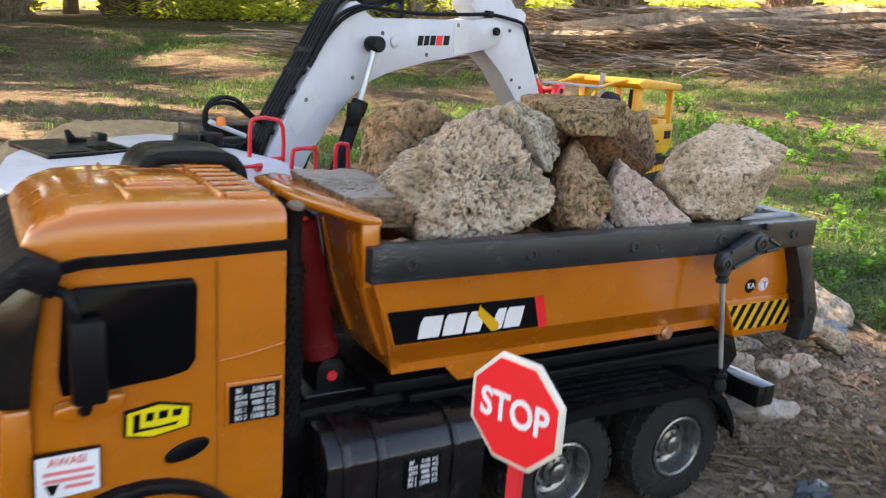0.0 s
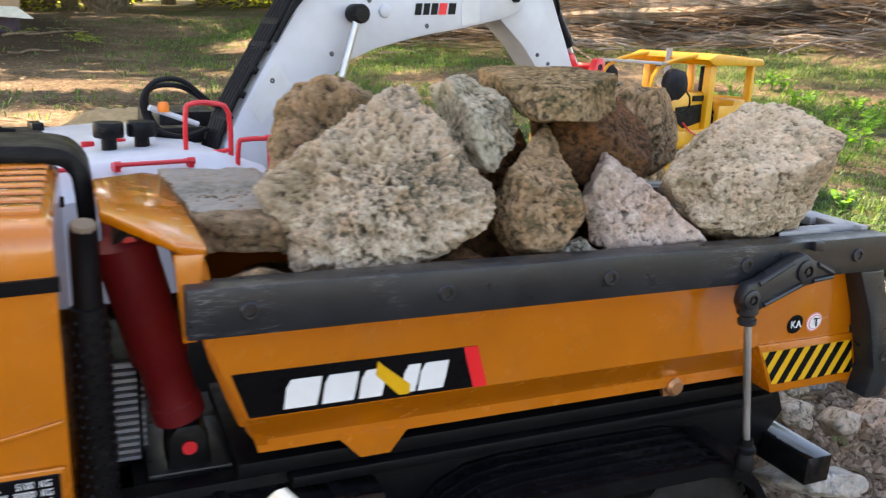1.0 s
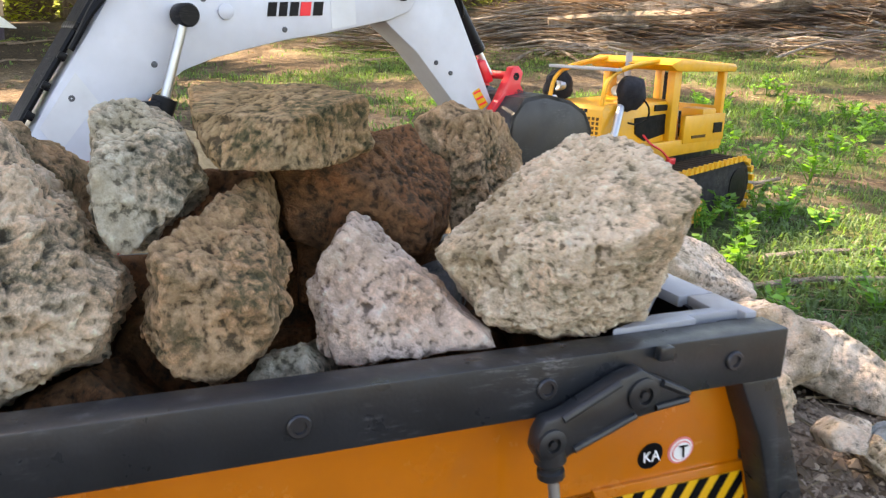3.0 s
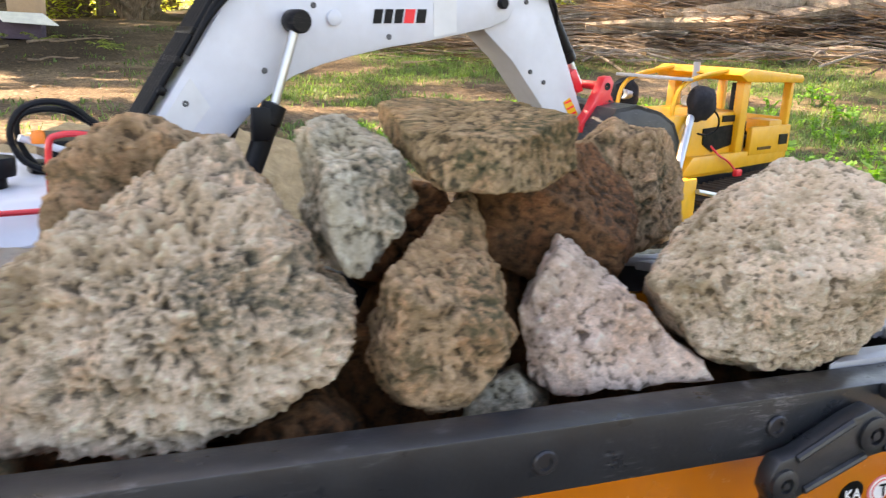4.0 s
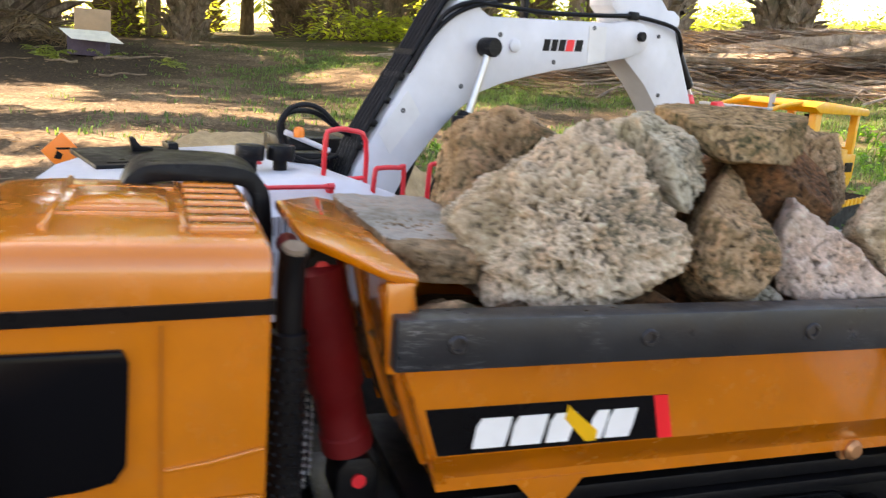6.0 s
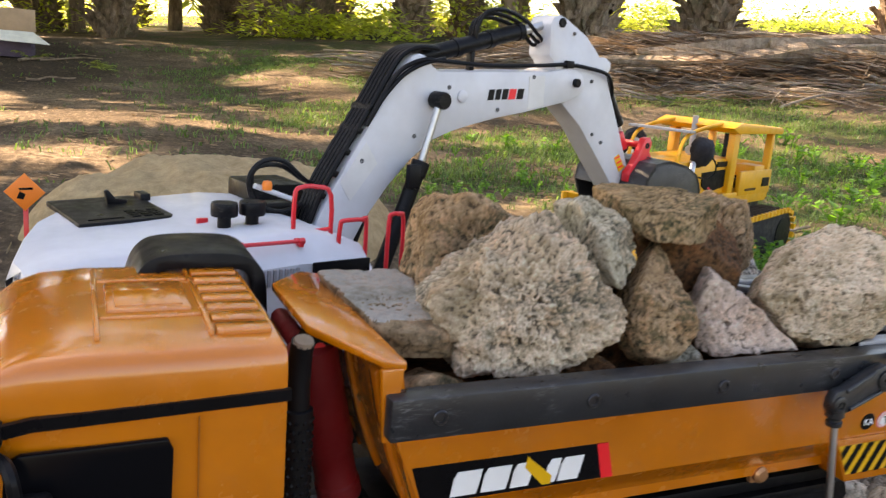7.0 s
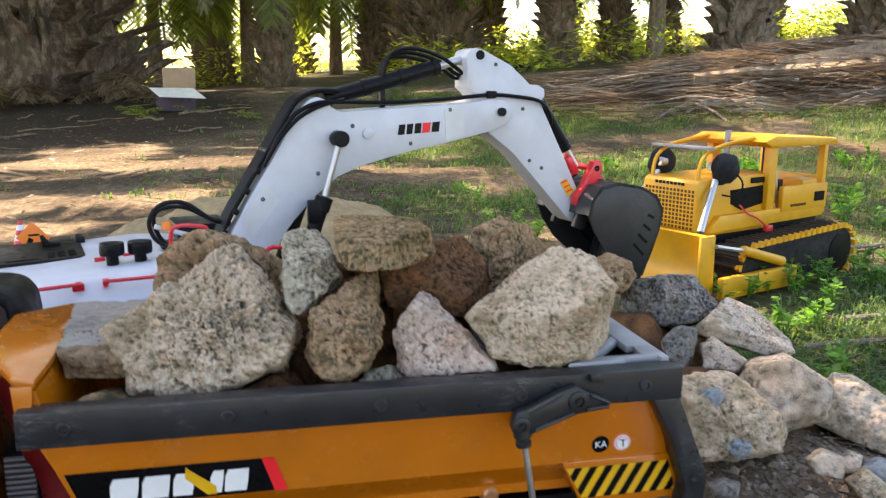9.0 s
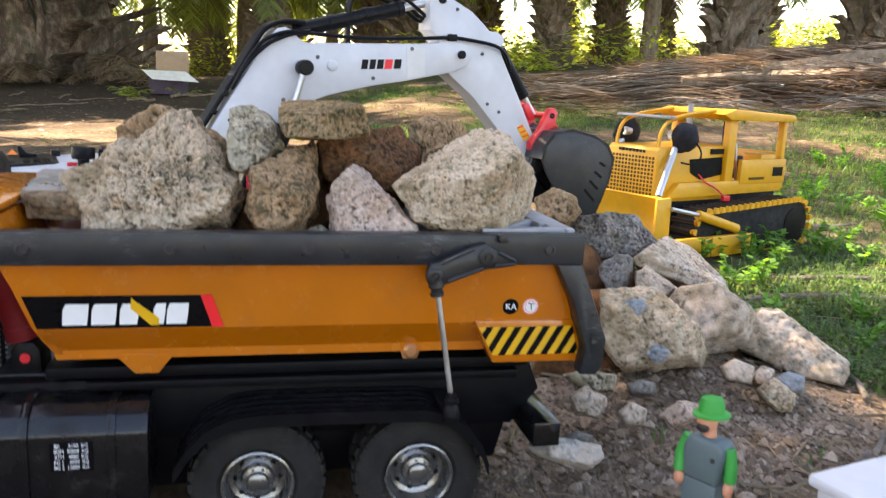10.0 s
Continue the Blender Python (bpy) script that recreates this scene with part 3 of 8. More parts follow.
def clip_band(x0, x1):
    """One slanted stripe cut to the sticker's outline."""
    poly = [(x0, 0.1078), (x1, 0.1078), (x1 + 0.0095, 0.1245), (x0 + 0.0095, 0.1245)]
    out = []
    for p in range(len(HZ)):
        ax, az = HZ[p]
        bx, bz = HZ[(p + 1) % len(HZ)]
        out = []
        for i in range(len(poly)):
            c, d2 = poly[i], poly[(i + 1) % len(poly)]
            fc = (bx - ax) * (c[1] - az) - (bz - az) * (c[0] - ax)
            fd = (bx - ax) * (d2[1] - az) - (bz - az) * (d2[0] - ax)
            if fc >= 0:
                out.append(c)
            if fc * fd < 0:
                s = fc / (fc - fd)
                out.append((c[0] + s * (d2[0] - c[0]), c[1] + s * (d2[1] - c[1])))
        poly = out
        if len(poly) < 3:
            return []
    return poly


for k in range(8):
    p = clip_band(0.2265 + k * 0.0085, 0.2305 + k * 0.0085)
    if len(p) > 2:
        bm = new_bm()
        prism(bm, p, 0.0087, 0.0090)
        tp("stripe", bm, STICKER_BLACK, hazard)

# hoist ram between cab and bed
bm = new_bm()
RA, RB = Vector((-0.034, 0.055, 0.181)), Vector((-0.0145, 0.060, 0.100))
ax = (RB - RA).normalized()
lathe(bm, RA, ax, [(0.0062, -0.002), (0.0106, 0.0), (0.0106, 0.047), (0.0092, 0.049), (0.0092, 0.066), (0.0100, 0.067), (0.0100, 0.074), (0.006, 0.076)], 24)
ram = tp("hoist_ram", bm, DEEP_RED, label="dark red hydraulic hoist ram")
bm = new_bm()
lathe(bm, RA + Vector((0.002, -0.006, 0.001)), (0, 1, 0), [(0.0055, 0), (0.0055, 0.014), (0.004, 0.016)], 20)
tp("ram_collar", bm, BLACK, ram)
bm = new_bm()
lathe(bm, RA + Vector((0.002, -0.0062, 0.001)), (0, -1, 0), [(0.0025, 0), (0.0025, 0.0008), (0, 0.001)], 12)
tp("ram_pin", bm, RED, ram)
bm = new_bm()
lathe(bm, RB + Vector((0, -0.0115, 0)), (0, -1, 0), [(0.0028, 0), (0.0028, 0.0012), (0, 0.0013)], 12)
tp("ram_pin", bm, RED, ram)
bm = new_bm()
prism(bm, [(RB.x - 0.0085, 0.084), (RB.x + 0.0085, 0.084), (RB.x + 0.0075, RB.z + 0.004), (RB.x + 0.004, RB.z + 0.0085), (RB.x - 0.004, RB.z + 0.0085), (RB.x - 0.0075, RB.z + 0.004)], 0.049, 0.071, r=0.001)
box(bm, RB.x - 0.011, RB.x + 0.011, 0.045, 0.075, 0.080, 0.0905, 0.001)
tp("ram_foot", bm, BLACK, ram)
# red crossbar at the ram's head
bm = new_bm()
rod(bm, (-0.036, 0.056, 0.178), (-0.036, 0.102, 0.178), 0.0045)
tp("ram_crossbar", bm, DEEP_RED)

# chassis
bm = new_bm()
for y0, y1 in ((0.034, 0.044), (0.088, 0.098)):
    prism(bm, [(-0.16, 0.055), (0.262, 0.055), (0.279, 0.077), (0.272, 0.094), (-0.02, 0.0905), (-0.16, 0.085)], y0, y1, r=0.0008)
for x in (-0.03, 0.03, 0.09, 0.15, 0.21, 0.262):
    box(bm, x - 0.004, x + 0.004, 0.043, 0.089, 0.06, 0.086)
box(bm, -0.035, 0.27, 0.045, 0.087, 0.083, 0.088)
chassis = tp("chassis_frame", bm, CHASSIS)
bm = new_bm()
box(bm, 0.0, 0.268, 0.028, 0.104, 0.094, 0.1005, 0.001)
box(bm, 0.02, 0.262, 0.026, 0.106, 0.0875, 0.0925, 0.001)
tp("subframe", bm, CHASSIS)
bm = new_bm()
box(bm, 0.2670, 0.2832, 0.0040, W - 0.0040, 0.0525, 0.0668, 0.0006)
bumper = tp("rear_bumper", bm, GLOSS_BLACK, label="glossy black plastic rear bumper bar")
for y0 in (0.0380, W - 0.0460):
    bm = new_bm()
    prism(bm, [(0.2480, 0.0560), (0.2690, 0.0545), (0.2690, 0.0655), (0.2600, 0.0760), (0.2480, 0.0800)], y0, y0 + 0.0080, r=0.0006)
    tp("bumper_bracket", bm, CHASSIS, bumper)
# axles
for x in (-0.115, 0.110, 0.200):
    bm = new_bm()
    rod(bm, (x, 0.012, 0.0375), (x, W - 0.012, 0.0375), 0.006)
    lathe(bm, (x, YC - 0.014, 0.0375), (0, 1, 0), [(0.006, 0), (0.015, 0.004), (0.016, 0.014), (0.015, 0.024), (0.006, 0.028)], 16)
    tp("axle", bm, CHASSIS)
# cover behind the cab: louvred cooler and grey deck
bm = new_bm()
box(bm, -0.047, -0.030, 0.066, 0.112, 0.085, 0.132, 0.001)
cooler = tp("cooler", bm, CHASSIS)
for k in range(14):
    bm = new_bm()
    box(bm, -0.0315, -0.0285, 0.068, 0.110, 0.090 + k * 0.003, 0.0914 + k * 0.003)
    box(bm, -0.0455, -0.0315, 0.0635, 0.0662, 0.090 + k * 0.003, 0.0914 + k * 0.003)
    tp("slat", bm, LIGHT_GREY, cooler)
bm = new_bm()
box(bm, -0.030, 0.02, 0.046, 0.09, 0.0885, 0.0915, 0.0008)
tp("deck_plate", bm, RAIL)

# dark cover and far-side box, added to stand for the shade under the truck
bm = new_bm()
prism(bm, [(-0.09, 0.058), (0.262, 0.058), (0.255, 0.030), (0.03, 0.022), (-0.08, 0.030)], 0.040, 0.092, r=0.002)
tp("shade_cover", bm, CHASSIS)
bm = new_bm()
box(bm, -0.034, 0.066, W - 0.046, W - 0.003, 0.030, 0.086, 0.003)
tp("shade_box", bm, CHASSIS)
# fuel tank with two straps and a data plate
bm = new_bm()
prism(bm, [(0.003, 0.036), (0.003, 0.073), (0.0075, 0.081), (0.016, 0.086), (0.046, 0.0862), (0.046, 0.033), (0.006, 0.033)], -0.034, 0.054, axis="x", r=0.0012)
tank = tp("fuel_tank", bm, TANK, label="black side tank with moulded straps")
for x in (-0.024, -0.006, 0.036):
    bm = new_bm()
    prism(bm, [(0.0015, 0.035), (0.0015, 0.0735), (0.0062, 0.0822), (0.0155, 0.0875), (0.046, 0.0877), (0.046, 0.0315), (0.0045, 0.0315)], x - 0.0022, x + 0.0022, axis="x", r=0.0006)
    tp("strap", bm, TANK, tank)
LINES = ("BK      5100  KG", "BDM  30000  KG", "BTM   4880  KG", "BG 1    6000  KG", "BG 2  12000  KG")


def data_plate(x0, x1, z0, z1, y, parent):
    b2 = new_bm()
    box(b2, x0, x1, y - 0.0006, y + 0.0004, z0, z1, 0.0002, 1)
    plate = tp("data_plate", b2, STICKER_BLACK, parent, "black weight data plate with white lettering")
    step = (z1 - z0) / 5.4
    for k, line in enumerate(LINES):
        letters("lettering", line, step * 1.0, STICKER_WHITE, plate, at((x0 + x1) / 2, y - 0.0008, z1 - step * (0.7 + k), 90), width=0.80)


data_plate(0.0065, 0.0272, 0.0540, 0.0700, 0.0026, tank)

# mudguards over the rear wheels
for side in (0, 1):
    y0, y1 = ((-0.003, 0.047), (W - 0.047, W + 0.003))[side]
    line = [(0.0665, 0.052), (0.0735, 0.0635), (0.083, 0.0735), (0.096, 0.0795), (0.112, 0.0815), (0.150, 0.0815), (0.200, 0.0805), (0.213, 0.0775), (0.2255, 0.0690), (0.2345, 0.0565), (0.2385, 0.046)]
    low = [(x, z - 0.0022) for x, z in line]
    bm = new_bm()
    prism(bm, line + low[::-1], y0, y1)
    guard = tp("mudguard", bm, TANK, label="ribbed black plastic mudguard")
    bm = new_bm()
    yl = y0 if side == 0 else y1
    prism(bm, [(x, z + 0.0012) for x, z in line] + [(x, z - 0.0035) for x, z in low[::-1]], yl - 0.0012, yl + 0.0012)
    for k in range(6):
        yy = y0 + 0.006 + k * 0.0075
        prism(bm, [(x, z + 0.0009) for x, z in line[1:-2]] + [(x, z - 0.0005) for x, z in low[1:-2][::-1]], yy - 0.0012, yy + 0.0012)
    tp("guard_rib", bm, CHASSIS, guard)


# wheels
def build_wheel(x, y, inner=True):
    """A wheel whose outer face looks to -y, its hub at the origin."""
    R = 0.0365
    hub = thing("wheel", 0, 0, 0, "", "")
    hub.parent = truck
    b2 = new_bm()
    prof = [(0.0195, 0.003), (0.022, 0.0005), (0.028, 0.0), (0.0335, 0.0012), (0.0362, 0.004), (R, 0.008), (R, 0.018), (0.0362, 0.022), (0.0335, 0.0245), (0.022, 0.0255), (0.0195, 0.023)]
    lathe(b2, (0, 0, 0), (0, 1, 0), prof, 48, close=False)
    tyre = link("tyre", b2, RUBBER, hub, "dusty black rubber tyre")
    b2 = new_bm()
    for k in range(30):
        a = 2 * math.pi * k / 30
        for h0, h1, tw in ((0.002, 0.0085, 0.0), (0.0095, 0.0165, 0.5), (0.0175, 0.0240, 0.0)):
            aa = a + tw * 2 * math.pi / 30
            c, s = math.cos(aa), math.sin(aa)
            vs = []
            for rr in (R - 0.002, R + 0.0013 - (0.0012 if h0 != 0.0095 else 0)):
                for da in (-0.0026, 0.0026):
                    for h in (h0, h1):
                        vs.append(b2.verts.new((rr * c - da * s, h, rr * s + da * c)))
            for q in ((0, 1, 3, 2), (4, 6, 7, 5), (0, 4, 5, 1), (2, 3, 7, 6), (0, 2, 6, 4), (1, 5, 7, 3)):
                b2.faces.new([vs[i] for i in q])
    link("tread", b2, RUBBER, tyre)
    b2 = new_bm()
    lathe(b2, (0, 0, 0), (0, 1, 0), [(0.0202, 0.0035), (0.0198, 0.0008), (0.0188, 0.0004), (0.0178, 0.001), (0.0168, 0.004), (0.0155, 0.0115), (0.013, 0.0125), (0.0095, 0.0105), (0.0085, 0.0070), (0.0060, 0.0062), (0.0055, 0.0038), (0.0035, 0.0028), (0.0, 0.0028)], 40, close=False)
    rim = link("rim", b2, ALLOY, hub, "dull grey alloy rim")
    for k in range(8):
        a = 2 * math.pi * k / 8
        b2 = new_bm()
        lathe(b2, (0.0118 * math.cos(a), 0.0122, 0.0118 * math.sin(a)), (0, -1, 0), [(0.0016, -0.001), (0.0016, 0.0006), (0.0, 0.0006)], 8)
        link("vent_hole", b2, CHASSIS, rim)
    for k in range(8):
        a = 2 * math.pi * (k + 0.5) / 8
        b2 = new_bm()
        lathe(b2, (0.0072 * math.cos(a), 0.0068, 0.0072 * math.sin(a)), (0, -1, 0), [(0.0008, 0), (0.0008, 0.0012), (0.0, 0.0014)], 6)
        link("wheel_nut", b2, ALLOY, rim)
    return hub


first = build_wheel(0, 0)
first.matrix_basis = at(0.110 - 0.06, 0.004 - YC, 0.0378)
for x in (0.200, -0.115):
    copy_thing(first, at(x - 0.06, 0.004 - YC, 0.0378, 0, 14, 0))
for x in (0.110, 0.200, -0.115):
    copy_thing(first, at(x - 0.06, YC - 0.004, 0.0378, 0, 23, 180))
for x in (0.110, 0.200):
    copy_thing(first, at(x - 0.06, 0.032 - YC, 0.0378, 0, 8, 0))
    copy_thing(first, at(x - 0.06, YC - 0.032, 0.0378, 0, 8, 180))

# ---- the truck's cab ----
def cab_ring(x, top, low=0.062, near=0.0065, curve=1.0, sag=0.0):
    """A cross-section of the cab at x: half outline from the sill over the roof, mirrored."""
    w = YC - near
    half = [(-w, low), (-w, 0.10), (-w + 0.0005, 0.14), (-w + 0.0012, 0.178), (-w + 0.0014, 0.185), (-w + 0.0018, 0.1915), (-w + 0.0026, 0.1952), (-w + 0.0042, 0.1976), (-w + 0.0070, 0.1988), (-w + 0.012, 0.1994), (-w + 0.030, 0.2002), (-0.02, 0.2006)]
    half = [(y, z if z < 0.1851 else 0.185 + (z - 0.185) * (top - 0.185) / 0.0156) for y, z in half]
    return [(YC + y, z) for y, z in half] + [(YC - y, z) for y, z in half[::-1]]


bm = new_bm()
rings = []
for x, top, near in ((-0.0545, 0.1990, 0.0072), (-0.0560, 0.2006, 0.0066), (-0.085, 0.2010, 0.0062), (-0.120, 0.2012, 0.0065), (-0.136, 0.2000, 0.0080), (-0.1455, 0.1965, 0.0100), (-0.1515, 0.1915, 0.0125), (-0.155, 0.1855, 0.0160)):
    ring = []
    for y, z in cab_ring(x, top, near=near):
        lean = max(0.0, 0.180 - z) * 0.10 if x < -0.13 else 0.0
        ring.append(bm.verts.new((x - lean * min(1, (-0.13 - x) / 0.02), y, z)))
    rings.append(ring)
for a, b in zip(rings, rings[1:]):
    for i in range(len(a) - 1):
        bm.faces.new((a[i], b[i], b[i + 1], a[i + 1]))
bm.faces.new(rings[0])
bm.faces.new(rings[-1][::-1])
bm.faces.ensure_lookup_table()
cab = tp("cab", bm, ORANGE, label="glossy orange cab shell", sharp=40)
# roof pressings: raised panel, hatch and ribs
bm = new_bm()
box(bm, -0.112, -0.082, 0.048, 0.084, 0.1995, 0.2024, 0.0012)
box(bm, -0.109, -0.085, 0.051, 0.081, 0.2020, 0.2031, 0.0005)
hatch = tp("roof_hatch", bm, ORANGE, cab)
bm = new_bm()
for k in range(7):
    bm = new_bm()
    y = 0.022 + k * 0.0125
    box(bm, -0.077, -0.0575, y, y + 0.0085, 0.1985, 0.2018, 0.0009)
    tp("roof_rib", bm, ORANGE, cab)
bm = new_bm()
box(bm, -0.0795, -0.0775, 0.022, 0.110, 0.1980, 0.2018, 0.0007)
box(bm, -0.1165, -0.1145, 0.022, 0.110, 0.1980, 0.2019, 0.0007)
box(bm, -0.1145, -0.0795, 0.0415, 0.0435, 0.1992, 0.2018, 0.0006)
box(bm, -0.1145, -0.0795, 0.0885, 0.0905, 0.1992, 0.2018, 0.0006)
tp("roof_frame", bm, ORANGE, cab)
# black stripe under the roof
bm = new_bm()
prism(bm, [(-0.0535, 0.1795), (-0.0535, 0.1838), (-0.135, 0.1812), (-0.147, 0.1790), (-0.147, 0.1745), (-0.135, 0.1768)], 0.0063, 0.0085)
tp("roof_stripe", bm, STICKER_BLACK, cab, "black stripe below the roof")
bm = new_bm()
prism(bm, [(-0.0535, 0.1795), (-0.0535, 0.1838), (-0.135, 0.1812), (-0.135, 0.1768)], W - 0.0085, W - 0.0063)
tp("roof_stripe", bm, STICKER_BLACK, cab, "black stripe below the roof")
# side windows with rounded corners
GLASS, nt, b = shader("dark_glass")
b.inputs["Base Color"].default_value = (0.004, 0.004, 0.005, 1)
b.inputs["Roughness"].default_value = 0.12
b.inputs["Specular IOR Level"].default_value = 0.06
WIN = [(-0.1445, 0.127), (-0.128, 0.1272), (-0.105, 0.1292), (-0.0968, 0.1312), (-0.0936, 0.1360), (-0.0928, 0.1665), (-0.0945, 0.1705), (-0.1385, 0.1700), (-0.1425, 0.1675), (-0.1455, 0.135)]
for y0, y1 in ((0.0048, 0.0075), (W - 0.0075, W - 0.0048)):
    bm = new_bm()
    prism(bm, WIN, y0, y1, r=0.0006)
    window = tp("side_window", bm, GLASS, cab, "black side window")
# door seams, swage line and handle recess
SEAM = scuffed("seam_shadow", (0.33, 0.09, 0.005), (0.2, 0.1, 0.03), 0.6, 0.1)
bm = new_bm()
box(bm, -0.0848, -0.0843, 0.0059, 0.0066, 0.072, 0.177)
tp("door_seam", bm, SEAM, cab)
bm = new_bm()
box(bm, -0.155, -0.1545, 0.010, 0.0115, 0.072, 0.165)
tp("door_seam", bm, SEAM, cab)
bm = new_bm()
prism(bm, [(-0.0555, 0.1368), (-0.0555, 0.1384), (-0.072, 0.1350), (-0.0835, 0.1336), (-0.0835, 0.1324), (-0.071, 0.1334)], 0.0056, 0.007, r=0.0004)
tp("swage_line", bm, ORANGE, cab)
bm = new_bm()
prism(bm, [(-0.1475, 0.1235), (-0.130, 0.1265), (-0.1215, 0.1265), (-0.122, 0.1215), (-0.128, 0.117), (-0.143, 0.1165), (-0.148, 0.119)], 0.0015, 0.008, r=0.0015)
tp("mirror_base", bm, ORANGE, cab)
bm = new_bm()
pts = [(-0.0972 + 0.0095 * math.cos(a), 0.0948 + 0.0042 * math.sin(a) + 0.0026 * math.cos(a)) for a in [k * math.pi / 8 for k in range(16)]]
prism(bm, pts, 0.0052, 0.0075, r=0.0006)
tp("door_handle", bm, STICKER_BLACK, cab, "black door handle")
# data plate in a pressed frame, notices and road-works sticker drawn as shapes
bm = new_bm()
box(bm, -0.0815, -0.0560, 0.0050, 0.0066, 0.1015, 0.1230, 0.0007)
frame_plate = tp("plate_frame", bm, ORANGE, cab)
data_plate(-0.0798, -0.0575, 0.1042, 0.1212, 0.0048, cab)
bm = new_bm()
prism(bm, [(-0.1225, 0.1055), (-0.1115, 0.1035), (-0.0960, 0.1062), (-0.0955, 0.1158), (-0.1085, 0.1188), (-0.1220, 0.1165)], 0.0052, 0.0068)
jk = tp("road_sticker", bm, STICKER_BLACK, cab, "yellow six-sided sticker with a black border")
bm = new_bm()
prism(bm, [(-0.1215, 0.1062), (-0.1112, 0.1044), (-0.0970, 0.1069), (-0.0965, 0.1152), (-0.1085, 0.1179), (-0.1210, 0.1158)], 0.0048, 0.0054)
tp("sticker_face", bm, STICKER_YELLOW, jk)
bm = new_bm()
for p in ([(-0.1190, 0.1085), (-0.1165, 0.1085), (-0.1160, 0.1150), (-0.1185, 0.1150)], [(-0.1190, 0.1070), (-0.1020, 0.1082), (-0.1010, 0.1096), (-0.1090, 0.1086), (-0.1190, 0.1086)],
          [(-0.1140, 0.1115), (-0.1110, 0.1115), (-0.1105, 0.1150), (-0.1135, 0.1150)], [(-0.1090, 0.1118), (-0.1055, 0.1118), (-0.1050, 0.1152), (-0.1085, 0.1152)], [(-0.1035, 0.1120), (-0.1000, 0.1120), (-0.0995, 0.1150), (-0.1030, 0.1150)]):
    prism(bm, p, 0.0045, 0.0049)
tp("sticker_mark", bm, STICKER_BLACK, jk)
bm = new_bm()
prism(bm, [(-0.1560, 0.0830), (-0.1315, 0.0850), (-0.1312, 0.1035), (-0.1555, 0.1030)], 0.0054, 0.0080)
notice = tp("notice_sticker", bm, STICKER_BLACK, cab, "white warning notice with faded red lettering")
bm = new_bm()
prism(bm, [(-0.1554, 0.0836), (-0.1320, 0.0855), (-0.1318, 0.1029), (-0.1549, 0.1024)], 0.0050, 0.0058)
tp("notice_face", bm, STICKER_WHITE, notice)
letters("notice_heading", "AWAS!", 0.0046, STICKER_PINK, notice, at(-0.1435, 0.0048, 0.0998, 90, 0, 0), bold=0.0001)
bm = new_bm()
for k, (a, c) in enumerate(((-0.1525, -0.1340), (-0.1525, -0.1340), (-0.1450, -0.1350))):
    box(bm, a, c, 0.0046, 0.0052, 0.0945 - k * 0.0032, 0.0960 - k * 0.0032)
tp("notice_line", bm, STICKER_PINK, notice)
bm = new_bm()
prism(bm, [(-0.1520, 0.0905), (-0.1505, 0.0865), (-0.1490, 0.0860), (-0.1470, 0.0905)], 0.0046, 0.0052)
tp("notice_crest", bm, STICKER_BLACK, notice)
# windscreen, sun visor, front panel
bm = new_bm()
prism(bm, [(0.018, 0.118), (0.020, 0.176), (W - 0.020, 0.176), (W - 0.018, 0.118)], -0.1605, -0.1545, axis="x", r=0.002)
tp("windscreen", bm, GLASS, cab, "black windscreen")
# glossy black corner posts beside the windscreen
for y0, y1 in ((0.0070, 0.030), (W - 0.030, W - 0.0070)):
    bm = new_bm()
    prism(bm, [(-0.1475, 0.1735), (-0.1530, 0.1420), (-0.1552, 0.1225), (-0.1700, 0.1235), (-0.1690, 0.1420), (-0.1630, 0.1735)], y0, y1, r=0.0016)
    tp("corner_post", bm, GLOSS_BLACK, cab, "glossy black corner post")

bm = new_bm()
prism(bm, [(-0.1430, 0.1800), (-0.1545, 0.1845), (-0.1660, 0.1760), (-0.1690, 0.1640), (-0.1670, 0.1635), (-0.1565, 0.1720), (-0.1465, 0.1665), (-0.1425, 0.1755)], 0.0035, W - 0.0035, r=0.001)
tp("sun_visor", bm, BLACK, cab, "black plastic sun visor")
bm = new_bm()
prism(bm, [(-0.1550, 0.062), (-0.1650, 0.062), (-0.1680, 0.090), (-0.1650, 0.122), (-0.1550, 0.122)], 0.0085, W - 0.0085, r=0.002)
tp("front_panel", bm, ORANGE, cab)
bm = new_bm()
prism(bm, [(-0.150, 0.045), (-0.172, 0.045), (-0.174, 0.07), (-0.168, 0.078), (-0.150, 0.078)], 0.0045, W - 0.0045, r=0.002)
bump_front = tp("front_bumper", bm, ORANGE, cab)
# wheel arch
bm = new_bm()
arch = [(-0.115 + 0.047 * math.cos(a), 0.040 + 0.0445 * math.sin(a)) for a in [k * math.pi / 14 for k in range(15)]]
inner = [(-0.115 + 0.042 * math.cos(a), 0.040 + 0.0395 * math.sin(a)) for a in [k * math.pi / 14 for k in range(15)]]
prism(bm, arch + inner[::-1], 0.0005, 0.03, r=0.0008)
tp("wheel_arch", bm, BLACK, cab, "black plastic front wheel arch")
bm = new_bm()
prism(bm, arch + inner[::-1], W - 0.03, W - 0.0005)
tp("wheel_arch", bm, BLACK, cab, "black plastic front wheel arch")
